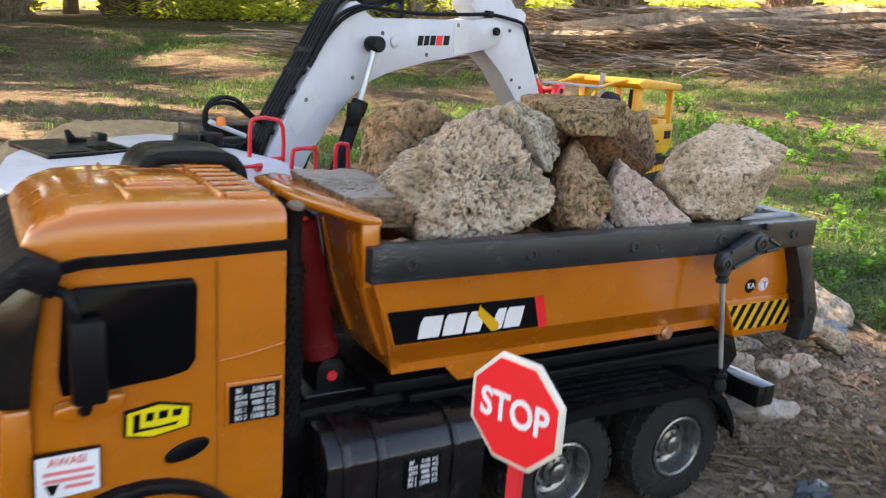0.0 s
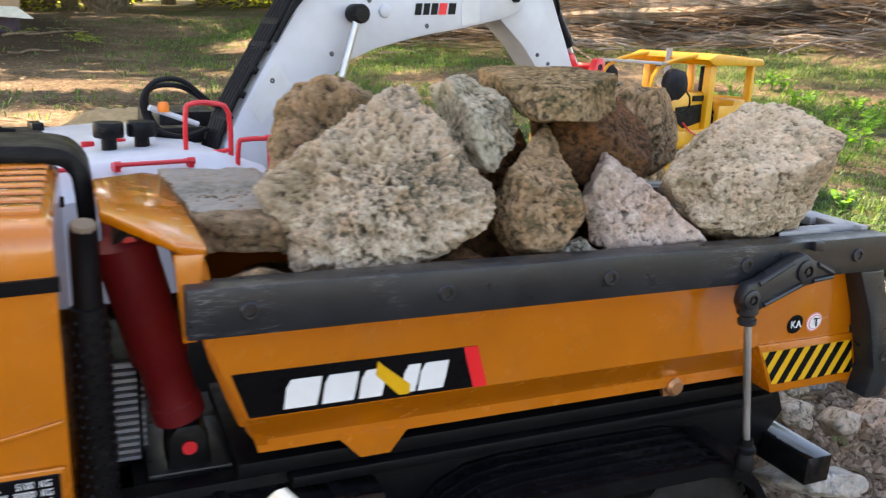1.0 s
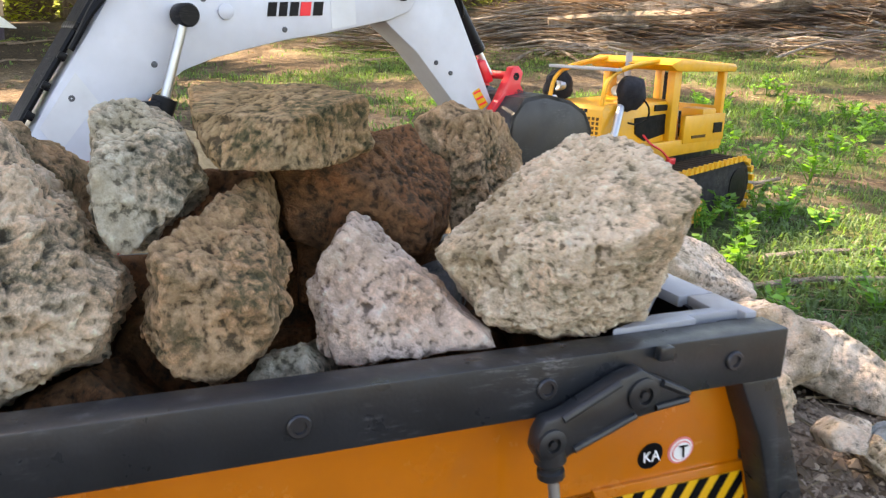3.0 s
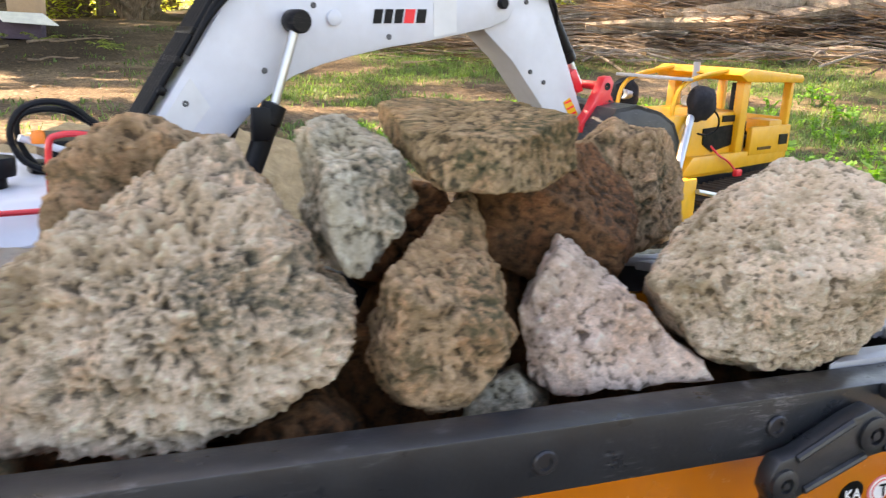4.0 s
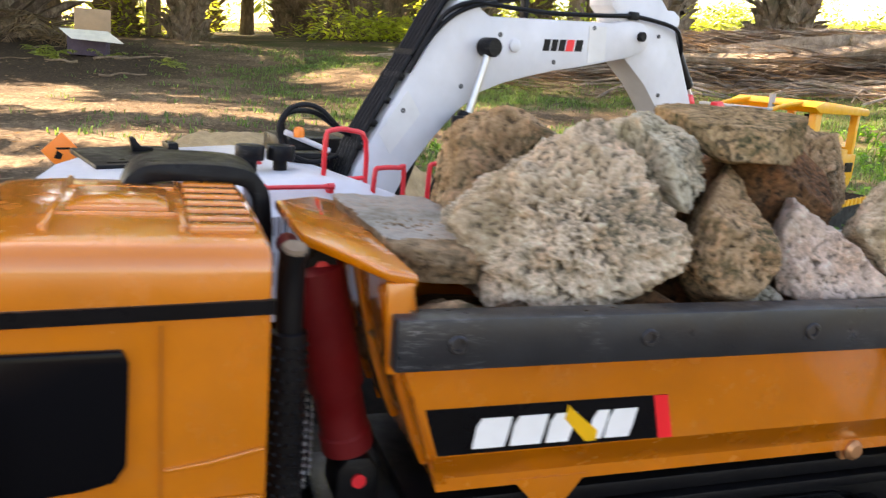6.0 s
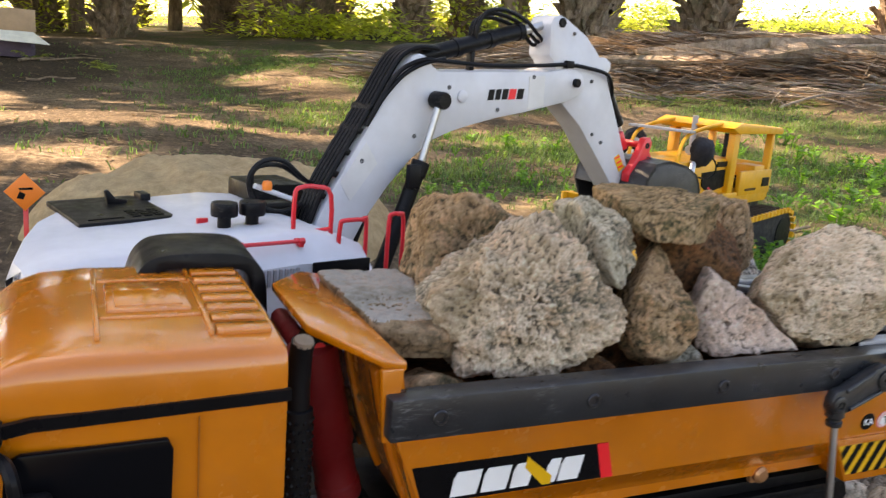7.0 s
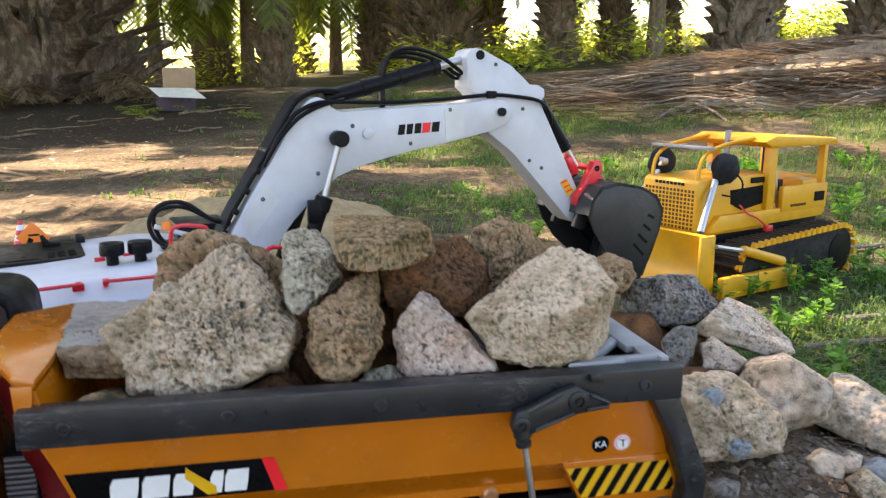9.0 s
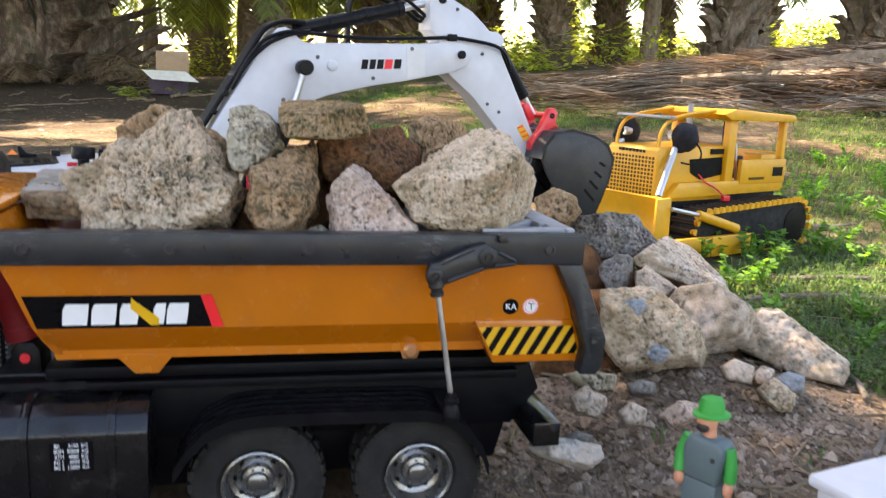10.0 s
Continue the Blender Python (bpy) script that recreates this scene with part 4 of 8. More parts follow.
# mirrors
for s in (1, -1):
    bm = new_bm()
    def my(y):
        return y if s > 0 else W - y
    box(bm, -0.1420, -0.1290, my(-0.0075), my(0.0005), 0.1265, 0.1605, 0.0022)
    mirror = tp("wing_mirror", bm, BLACK, cab, "black wing mirror with grey wear")
    bm = new_bm()
    tube(bm, [(-0.139, my(-0.003), 0.158), (-0.140, my(-0.003), 0.166), (-0.142, my(0.002), 0.169), (-0.146, my(0.008), 0.1695)], 0.0022)
    tp("mirror_arm", bm, BLACK, mirror)
    bm = new_bm()
    tube(bm, [(-0.136, my(-0.003), 0.128), (-0.137, my(-0.001), 0.1225), (-0.138, my(0.005), 0.121)], 0.0022)
    tp("mirror_arm", bm, BLACK, mirror)
# exhaust stack
bm = new_bm()
lathe(bm, (-0.0465, 0.024, 0.085), (0, 0, 1), [(0.0058, 0), (0.0058, 0.083), (0.0050, 0.0835)], 24)
stack = tp("exhaust_pipe", bm, BLACK, label="black exhaust stack with a perforated sleeve")
bm = new_bm()
tube(bm, [(-0.0465, 0.024, 0.168), (-0.0465, 0.024, 0.180), (-0.0465, 0.0235, 0.188), (-0.0462, 0.0215, 0.1955)], 0.0044, 14)
tp("stack_tip", bm, BLACK, stack)
bm = new_bm()
lathe(bm, (-0.0462, 0.0212, 0.1950), (0.05, -0.3, 1), [(0.0042, 0), (0.0036, 0.0016), (0.001, 0.0022)], 10)
tp("stack_plug", bm, painted("cardboard_plug", (0.17, 0.12, 0.08), 0.9, 0.0), stack)
bm = new_bm()
for k in range(22):
    for i in range(12):
        a = 2 * math.pi * (i + 0.5 * (k % 2)) / 12
        c = Vector((-0.0465 + 0.0059 * math.cos(a), 0.024 + 0.0059 * math.sin(a), 0.0885 + k * 0.0036))
        lathe(bm, c, (math.cos(a), math.sin(a), 0), [(0.0011, -0.0002), (0.0006, 0.0005), (0, 0.0006)], 5, close=False)
tp("stack_studs", bm, BLACK, stack)
# black air intake arch behind the cab on the far side
bm = new_bm()
path = [(-0.098, 0.190), (-0.094, 0.200), (-0.085, 0.2045), (-0.058, 0.2045), (-0.0485, 0.200), (-0.0455, 0.188), (-0.0445, 0.150), (-0.0445, 0.09)]
sm = smooth_path([(x, 0, z) for x, z in path], 4)
outer, innr = [], []
for i, p in enumerate(sm):
    d = (sm[min(i + 1, len(sm) - 1)] - sm[max(i - 1, 0)]).normalized()
    nrm = Vector((-d.z, 0, d.x))
    outer.append((p.x + nrm.x * 0.0035, p.z + nrm.z * 0.0035))
    innr.append((p.x - nrm.x * 0.0035, p.z - nrm.z * 0.0035))
prism(bm, outer + innr[::-1], 0.104, 0.146, r=0.001)
tp("intake_arch", bm, BLACK, label="black plastic intake arch")

# ---- rocks ----
SPHERES = {}


def sphere(level):
    if level not in SPHERES:
        bm = bmesh.new()
        bmesh.ops.create_icosphere(bm, subdivisions=level, radius=1.0)
        bm.verts.index_update()
        SPHERES[level] = (np.array([v.co[:] for v in bm.verts]), [[v.index for v in f.verts] for f in bm.faces])
        bm.free()
    return SPHERES[level]


def roughen(pts, seed, size, rough, fine):
    """Relief of a broken surface: slow waves, nodules with cracks between them, open pits. Gives height and the share
    of proud grain, lowered in the pits so that they colour dark.
    """
    rng = random.Random(seed)
    shift = Vector((rng.uniform(0, 50), rng.uniform(0, 50), rng.uniform(0, 50)))
    high, grain = np.empty(len(pts)), np.empty(len(pts))
    for i, p in enumerate(pts):
        q = Vector(p) + shift
        h = size * (0.055 * noise.noise(q * 26) + 0.040 * noise.noise(q * 64)) * (0.4 + 0.6 * rough)
        mid = noise.noise(q * 430)
        g = mid
        if fine:
            near, _ = noise.voronoi(q * 640)
            small = noise.noise(q * 950)
            h += rough * (0.0016 * (0.45 - near[0]) + 0.0013 * mid + 0.0007 * small + 0.0040 * noise.noise(q * 120))
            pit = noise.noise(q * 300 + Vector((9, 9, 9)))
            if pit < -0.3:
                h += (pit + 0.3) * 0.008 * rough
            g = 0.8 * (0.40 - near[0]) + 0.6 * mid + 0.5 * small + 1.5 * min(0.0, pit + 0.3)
        high[i], grain[i] = h, min(max(0.5 + 0.8 * g, 0.0), 1.0)
    return high, grain


def facet(az, el):
    """Unit normal: az degrees from -y towards +x, el degrees up."""
    a, e = radians(az), radians(el)
    return Vector((math.cos(e) * math.sin(a), -math.cos(e) * math.cos(a), math.sin(e)))


def rock_mesh(name, planes, place, turn, mat, level, rough, edge, parent=None, dents=()):
    """A convex chunk bounded by planes (normal, distance), its edges slightly worn, its surface roughened."""
    dirs, faces = sphere(level)
    normals, dists = np.array([n[:] for n, _ in planes]), np.array([d for _, d in planes])
    lean = np.maximum(dirs @ normals.T, 0) / dists
    radius = (lean ** edge).sum(1) ** (-1.0 / edge)
    for az, el, wide, deep in dents:
        near = np.clip(1 - np.degrees(np.arccos(np.clip(dirs @ np.array(facet(az, el)[:]), -1, 1))) / wide, 0, 1)
        radius = radius - deep / 1000 * np.minimum(near * 4.0, 1)
    high, grain = roughen(dirs * radius[:, None], repr(place), float(np.median(radius)), rough, level > 4)
    pts = dirs * (radius + high + 0.0006)[:, None]
    if turn is not None:
        pts = pts @ turn.T
    ob = mesh_of(name, pts.tolist(), faces, mat, parent, smooth=True)
    ob.data.attributes.new("grain", "FLOAT", "POINT").data.foreach_set("value", grain)
    ob.location = Vector(place) * U
    return ob


def chunk(name, place, cuts, mat, level, label, group, rough=1.0, edge=80, dents=(), face_mat=None):
    """A broken chunk from its flat faces: (az, el, distance in thousandths of a plan unit)."""
    ob = rock_mesh(name, [(facet(az, el), d / 1000) for az, el, d in cuts], place, None, mat, level, rough, edge, dents=dents)
    if face_mat:
        ob.data.materials.append(face_mat)
        top = max(v.co.z for v in ob.data.vertices)
        for poly in ob.data.polygons:
            if poly.normal.z > 0.75 and poly.center.z > top - 0.0045:
                poly.material_index = 1
    return tagged(ob, label, "rock", group)


def stone(name, place, yaw, pitch, cuts, front, back, mat, level, label, group, rough=0.7, parent=None):
    """A smaller chunk: flat cuts (angle, distance) round its face, a front and a back, corners knocked off."""
    rng = random.Random(repr(place))
    planes = [(Vector((math.cos(radians(ang)), math.sin(radians(ang)), rng.uniform(0.02, 0.11))).normalized(), dist * 0.98) for ang, dist in cuts]
    planes.append((Vector((rng.uniform(-0.12, 0.12), rng.uniform(0.0, 0.22), 1)).normalized(), front))
    planes.append((Vector((rng.uniform(-0.2, 0.2), rng.uniform(-0.2, 0.2), -1)).normalized(), back))
    mean = sum(d for _, d in cuts) / len(cuts)
    for k in range(2):
        a = rng.uniform(0, 2 * math.pi)
        n = Vector((math.cos(a), math.sin(a), rng.uniform(0.7, 1.2))).normalized()
        planes.append((n, (math.hypot(n.x, n.y) * mean + n.z * front) * rng.uniform(0.80, 0.92)))
    turn = np.array((Euler((radians(90 + pitch), 0, radians(yaw))).to_matrix()))
    ob = rock_mesh(name, planes, place, turn, mat, level, rough, 50, parent)
    return ob if parent else tagged(ob, label, "rock", group)


IN_BED, RUBBLE = 'rocks heaped in the truck bed', 'rubble pile behind the truck'
SLAB_FACE = stone_material("slab_face", (0.60, 0.57, 0.52), (0.56, 0.53, 0.48), (0.46, 0.43, 0.38), stain=(0.48, 0.45, 0.38), stain_amount=0.3, fine=2.0, pale=1.05)
chunk('rock', (0.0592, 0.0496, 0.1942), [(100, 36, 34.8), (86, -7, 39.9), (78, -28, 36.4), (45, -63, 27.1), (-72, -22, 43.3), (-107, 20, 42.3), (-116, 55, 30.1), (68, 45, 37.0), (-4, -74, 26.0), (-92, -43, 38.4), (-99, -22, 41.1), (-10, 27, 25.4), (-16, 35, 24.6), (-20, 51, 27.7), (-7, 14, 26.0), (180, -18, 34.5)], ROCK_PALE, 7, 'large pale pink-grey porous concrete chunk leaning on the truck bed rail', IN_BED, 1.00)
chunk('rock', (0.0574, 0.1120, 0.2090), [(-99, 54, 25.9), (142, 76, 23.2), (112, 61, 23.2), (-11, -74, 22.8), (-104, 7, 23.7), (-109, 53, 25.6), (74, 60, 25.9), (71, 32, 27.0), (67, -8, 27.9), (20, -78, 20.3), (-88, -60, 28.4), (-9, 15, 28.8), (180, 0, 28.0)], ROCK_TAN, 6, 'brown weathered chunk with a hollow face, behind the largest rock', IN_BED, 0.80, dents=((-4, 8, 38, 6.0),))
chunk('rock', (0.1060, 0.0680, 0.2187), [(-127, 72, 20.9), (90, 19, 16.1), (71, -44, 14.1), (-92, 2, 11.1), (-77, -79, 14.6), (-114, -23, 9.9), (93, 61, 19.5), (85, 34, 17.5), (70, -40, 13.9), (-92, -22, 11.7), (31, 26, 20.5), (16, 66, 16.8), (180, 0, 24.0)], ROCK_GREEN, 6, 'grey-green lichen-stained rock chunk standing on end', IN_BED, 0.80)
chunk('rock', (0.1229, 0.0440, 0.1922), [(83, 3, 18.7), (69, -35, 18.7), (54, -54, 20.0), (-39, -66, 23.5), (-125, 26, 10.6), (59, 34, 21.0), (57, 23, 21.8), (-69, -73, 22.6), (-112, -37, 16.2), (-119, -9, 12.3), (77, 12, 19.9), (-82, -40, 20.9), (-7, 4, 27.0), (-72, 4, 22.3), (19, 57, 20.7), (180, 0, 24.0)], ROCK_TAN, 6, 'tan rough rock chunk wedged in the bed', IN_BED, 0.70)
chunk('rock', (0.1456, 0.0624, 0.2359), [(141, 79, 12.2), (97, 61, 16.4), (81, 10, 24.4), (56, -61, 18.0), (-90, -24, 22.9), (-94, -3, 23.5), (15, -85, 11.9), (-115, -66, 14.7), (33, 2, 19.4), (-48, 38, 16.5), (-49, 79, 6.3), (174, 6, 33.1)], ROCK_OLIVE, 6, 'flat olive-brown slab lying on top of the heap', IN_BED, 0.45)
chunk('rock', (0.1820, 0.0840, 0.2089), [(-113, 49, 27.2), (87, 44, 24.2), (76, 5, 25.0), (67, -25, 26.9), (-94, -16, 32.6), (-135, 73, 19.8), (48, -12, 26.1), (-5, -80, 18.6), (-101, -72, 18.1), (-121, -21, 25.4), (31, 46, 19.1), (-15, -9, 30.1), (180, 0, 32.0)], ROCK_BROWN, 6, 'dark brown rounded rock under the top slab', IN_BED, 0.60)
chunk('rock', (0.2284, 0.1080, 0.2132), [(81, 42, 20.7), (70, -4, 21.3), (56, -46, 21.4), (-128, 62, 17.1), (168, 84, 20.1), (44, -57, 21.4), (-112, -14, 11.3), (-114, 0, 8.9), (-21, 15, 20.5), (39, 12, 12.4), (180, 0, 28.0)], ROCK_TAN, 6, 'tan rough rock at the back of the heap', IN_BED, 0.70)
chunk('rock', (0.1692, 0.0480, 0.1838), [(-111, 35, 20.2), (94, 45, 16.0), (84, 26, 23.9), (3, -69, 17.6), (-130, 16, 13.0), (61, 57, 19.3), (59, 51, 20.1), (3, -73, 16.5), (-99, -66, 14.2), (-124, -15, 10.0), (85, 49, 16.7), (-12, 28, 22.1), (-63, 3, 24.6), (180, 6, 19.9)], ROCK_PINK, 6, 'pinkish-white pointed rock chunk', IN_BED, 0.70)
chunk('rock', (0.2256, 0.0360, 0.2005), [(101, 70, 35.1), (76, 36, 36.8), (63, -8, 32.7), (51, -39, 33.0), (20, -65, 27.5), (-43, -69, 28.5), (-129, 45, 23.3), (49, -17, 31.9), (-104, -36, 32.0), (-138, 22, 25.2), (-150, 53, 25.9), (-99, -59, 29.0), (-119, -34, 31.7), (-41, 2, 32.7), (-1, -26, 31.2), (-57, 55, 22.8), (180, -6, 39.9)], ROCK_WHITE, 7, 'large pale cream rock chunk at the tail of the bed', IN_BED, 0.60)
# unseen dark filler rocks, standing for the shade between the rocks
stone('rock', (0.095, 0.100, 0.166), -20, -15, [(160, 0.0250), (95, 0.0213), (30, 0.0238), (-35, 0.0263), (-90, 0.0200), (-140, 0.0250)], 0.023, 0.023, ROCK_BROWN, 4, 'unseen brown filler rock, added to darken the gaps of the load', IN_BED)
stone('rock', (0.150, 0.104, 0.164), -20, -15, [(160, 0.0270), (95, 0.0229), (30, 0.0256), (-35, 0.0284), (-90, 0.0216), (-140, 0.0270)], 0.024, 0.024, ROCK_BROWN, 4, 'unseen brown filler rock, added to darken the gaps of the load', IN_BED)
stone('rock', (0.198, 0.108, 0.166), -20, -15, [(160, 0.0240), (95, 0.0204), (30, 0.0228), (-35, 0.0252), (-90, 0.0192), (-140, 0.0240)], 0.022, 0.022, ROCK_BROWN, 4, 'unseen brown filler rock, added to darken the gaps of the load', IN_BED)
stone('rock', (0.118, 0.070, 0.160), -20, -15, [(160, 0.0200), (95, 0.0170), (30, 0.0190), (-35, 0.0210), (-90, 0.0160), (-140, 0.0200)], 0.018, 0.018, ROCK_BROWN, 4, 'unseen brown filler rock, added to darken the gaps of the load', IN_BED)
chunk('rock', (0.0050, 0.0700, 0.1870), [(0, 87, 7.6), (0, -86, 10.0), (-86, -12, 16.0), (92, 0, 21.0), (-6, -22, 33.5), (4, 30, 35.0), (180, 0, 44.0), (-44, -8, 30.5), (50, 0, 33.0)], ROCK_SLAB, 6, 'flat broken slab with a smooth grey top face', IN_BED, 0.5, 70, face_mat=SLAB_FACE)
block = chunk('rock', (0.4299, 0.1720, 0.0639), [(178, 68, 36.3), (87, 55, 28.7), (79, 48, 27.9), (62, 20, 33.8), (51, -5, 36.7), (4, -60, 26.5), (-1, -62, 27.3), (-101, -37, 39.1), (-116, -9, 40.7), (-9, 53, 39.2), (-30, 6, 42.5), (180, 0, 52.0)], ROCK_WHITE, 6, 'big tan concrete block with pale blue paint marks', RUBBLE, 0.80)
chunk('rock', (0.4681, 0.3520, 0.1026), [(-165, 73, 30.8), (155, 77, 31.8), (72, 42, 36.5), (4, -71, 17.6), (32, -59, 21.2), (-107, -28, 41.7), (-116, 4, 47.6), (3, 9, 45.2), (-51, 12, 51.7), (27, 48, 38.6), (180, 0, 48.0)], ROCK_SPECK, 6, 'dark speckled rock on top of the rubble pile', RUBBLE, 0.70)
chunk('rock', (0.5272, 0.3080, 0.0866), [(-134, 39, 35.6), (90, 65, 22.5), (74, 50, 21.2), (63, 28, 31.0), (24, -58, 30.6), (-63, -71, 14.2), (-65, -70, 14.3), (-114, -22, 41.7), (24, 53, 20.0), (-6, -6, 31.9), (180, 0, 68.0)], ROCK_RUBBLE, 6, 'pale flat slab on the rubble pile', RUBBLE, 0.50)
chunk('rock', (0.6070, 0.2320, 0.0202), [(-137, 39, 50.1), (146, 77, 40.4), (75, 57, 26.6), (53, 12, 46.6), (46, -11, 49.3), (-82, -66, 15.8), (-53, -72, 16.6), (-120, -14, 50.3), (-8, 45, 59.4), (-39, 6, 74.1), (180, 0, 40.0)], ROCK_RUBBLE, 6, 'long pinkish-grey broken slab leaning on the ground', RUBBLE, 0.60)
stone('paint_mark', (-0.0307, -0.0209, 0.0299), -27, -16, [(170, 0.0085), (100, 0.0062), (30, 0.0075), (-40, 0.0058), (-100, 0.0075)], 0.003, 0.006, ROCK_BLUE, 4, '', '', parent=block)
stone('paint_mark', (-0.0175, -0.0395, -0.0024), -20, 10, [(150, 0.0072), (80, 0.0055), (10, 0.0078), (-60, 0.0060), (-130, 0.0062)], 0.003, 0.006, ROCK_BLUE, 4, '', '', parent=block)
stone('rock', (0.2211, 0.1140, 0.2208), -28, -8, [(128, 0.0126), (69, 0.0148), (-11, 0.0101), (-46, 0.012), (-145, 0.0134), (-173, 0.0108)], 0.020, 0.020, ROCK_TAN, 5, 'small tan rock at the back of the heap', IN_BED)
stone('rock', (0.0894, 0.0420, 0.1604), -22, -23, [(141, 0.0116), (120, 0.0104), (51, 0.0131), (-4, 0.0138), (-82, 0.0098), (-131, 0.0139)], 0.020, 0.030, ROCK_BROWN, 5, 'small brown rock low in the bed', IN_BED)
stone('rock', (0.1444, 0.0360, 0.1646), -34, -21, [(165, 0.0086), (124, 0.0092), (47, 0.0092), (-2, 0.0085), (-82, 0.0087), (-147, 0.0099)], 0.015, 0.020, ROCK_GREEN, 5, 'small grey-green rock low against the rail', IN_BED)
stone('rock', (0.0091, 0.0500, 0.1583), -1, -24, [(129, 0.0113), (101, 0.008), (71, 0.01), (-3, 0.0161), (-90, 0.0069), (-143, 0.015)], 0.030, 0.040, ROCK_TAN, 5, 'low tan rock beside the slab', IN_BED)
stone('rock', (0.2107, 0.0900, 0.1699), -29, -19, [(115, 0.011), (53, 0.0086), (4, 0.0075), (-93, 0.0096), (-169, 0.0071)], 0.020, 0.020, ROCK_GREY, 4, 'small dark grey rock deep in the heap', IN_BED)
stone('rock', (0.1625, 0.0850, 0.1816), -19, -19, [(112, 0.0116), (40, 0.0098), (-4, 0.0069), (-89, 0.0114), (-178, 0.0067)], 0.020, 0.030, ROCK_BROWN, 4, 'small brown rock deep in the heap', IN_BED)
# more fillers, not seen themselves, that keep the bed's inside dark
stone('rock', (0.042, 0.075, 0.136), -20, -15, [(160, 0.0260), (95, 0.0221), (30, 0.0247), (-35, 0.0273), (-90, 0.0208), (-140, 0.0260)], 0.023, 0.023, ROCK_BROWN, 4, 'unseen brown filler rock, added to darken the gaps of the load', IN_BED)
stone('rock', (0.075, 0.090, 0.139), -20, -15, [(160, 0.0300), (95, 0.0255), (30, 0.0285), (-35, 0.0315), (-90, 0.0240), (-140, 0.0300)], 0.027, 0.027, ROCK_BROWN, 4, 'unseen brown filler rock, added to darken the gaps of the load', IN_BED)
stone('rock', (0.120, 0.085, 0.139), -20, -15, [(160, 0.0300), (95, 0.0255), (30, 0.0285), (-35, 0.0315), (-90, 0.0240), (-140, 0.0300)], 0.027, 0.027, ROCK_BROWN, 4, 'unseen brown filler rock, added to darken the gaps of the load', IN_BED)
stone('rock', (0.165, 0.085, 0.139), -20, -15, [(160, 0.0300), (95, 0.0255), (30, 0.0285), (-35, 0.0315), (-90, 0.0240), (-140, 0.0300)], 0.027, 0.027, ROCK_BROWN, 4, 'unseen brown filler rock, added to darken the gaps of the load', IN_BED)
stone('rock', (0.205, 0.075, 0.139), -20, -15, [(160, 0.0300), (95, 0.0255), (30, 0.0285), (-35, 0.0315), (-90, 0.0240), (-140, 0.0300)], 0.027, 0.027, ROCK_BROWN, 4, 'unseen brown filler rock, added to darken the gaps of the load', IN_BED)
stone('rock', (0.245, 0.090, 0.139), -20, -15, [(160, 0.0300), (95, 0.0255), (30, 0.0285), (-35, 0.0315), (-90, 0.0240), (-140, 0.0300)], 0.027, 0.027, ROCK_BROWN, 4, 'unseen brown filler rock, added to darken the gaps of the load', IN_BED)
stone('rock', (0.100, 0.050, 0.132), -20, -15, [(160, 0.0200), (95, 0.0170), (30, 0.0190), (-35, 0.0210), (-90, 0.0160), (-140, 0.0200)], 0.018, 0.018, ROCK_BROWN, 4, 'unseen brown filler rock, added to darken the gaps of the load', IN_BED)
stone('rock', (0.155, 0.050, 0.132), -20, -15, [(160, 0.0200), (95, 0.0170), (30, 0.0190), (-35, 0.0210), (-90, 0.0160), (-140, 0.0200)], 0.018, 0.018, ROCK_BROWN, 4, 'unseen brown filler rock, added to darken the gaps of the load', IN_BED)
stone('rock', (0.215, 0.050, 0.132), -20, -15, [(160, 0.0220), (95, 0.0187), (30, 0.0209), (-35, 0.0231), (-90, 0.0176), (-140, 0.0220)], 0.020, 0.020, ROCK_BROWN, 4, 'unseen brown filler rock, added to darken the gaps of the load', IN_BED)
stone('rock', (0.036, 0.045, 0.132), -20, -15, [(160, 0.0180), (95, 0.0153), (30, 0.0171), (-35, 0.0189), (-90, 0.0144), (-140, 0.0180)], 0.016, 0.016, ROCK_BROWN, 4, 'unseen brown filler rock, added to darken the gaps of the load', IN_BED)
stone('rock', (0.420, 0.250, 0.038), -30, -15, [(160, 0.0500), (95, 0.0425), (30, 0.0475), (-35, 0.0525), (-90, 0.0400), (-140, 0.0500)], 0.045, 0.045, ROCK_BROWN, 4, 'brown rock under the rubble pile', RUBBLE)
stone('rock', (0.470, 0.320, 0.038), -30, -15, [(160, 0.0550), (95, 0.0467), (30, 0.0522), (-35, 0.0578), (-90, 0.0440), (-140, 0.0550)], 0.050, 0.050, ROCK_BROWN, 4, 'brown rock under the rubble pile', RUBBLE)
stone('rock', (0.410, 0.330, 0.063), -30, -15, [(160, 0.0500), (95, 0.0425), (30, 0.0475), (-35, 0.0525), (-90, 0.0400), (-140, 0.0500)], 0.045, 0.045, ROCK_BROWN, 4, 'brown rock under the rubble pile', RUBBLE)
stone('rock', (0.520, 0.260, 0.023), -30, -15, [(160, 0.0400), (95, 0.0340), (30, 0.0380), (-35, 0.0420), (-90, 0.0320), (-140, 0.0400)], 0.036, 0.036, ROCK_BROWN, 4, 'brown rock under the rubble pile', RUBBLE)
stone('rock', (0.390, 0.220, 0.018), -30, -15, [(160, 0.0400), (95, 0.0340), (30, 0.0380), (-35, 0.0420), (-90, 0.0320), (-140, 0.0400)], 0.036, 0.036, ROCK_BROWN, 4, 'brown rock under the rubble pile', RUBBLE)
stone('rock', (0.4643, 0.2500, 0.0858), -32, -18, [(124, 0.0173), (60, 0.0105), (-23, 0.0192), (-90, 0.0113), (-167, 0.0151)], 0.020, 0.020, ROCK_RUBBLE, 5, 'small tan chunk on the rubble pile', RUBBLE)
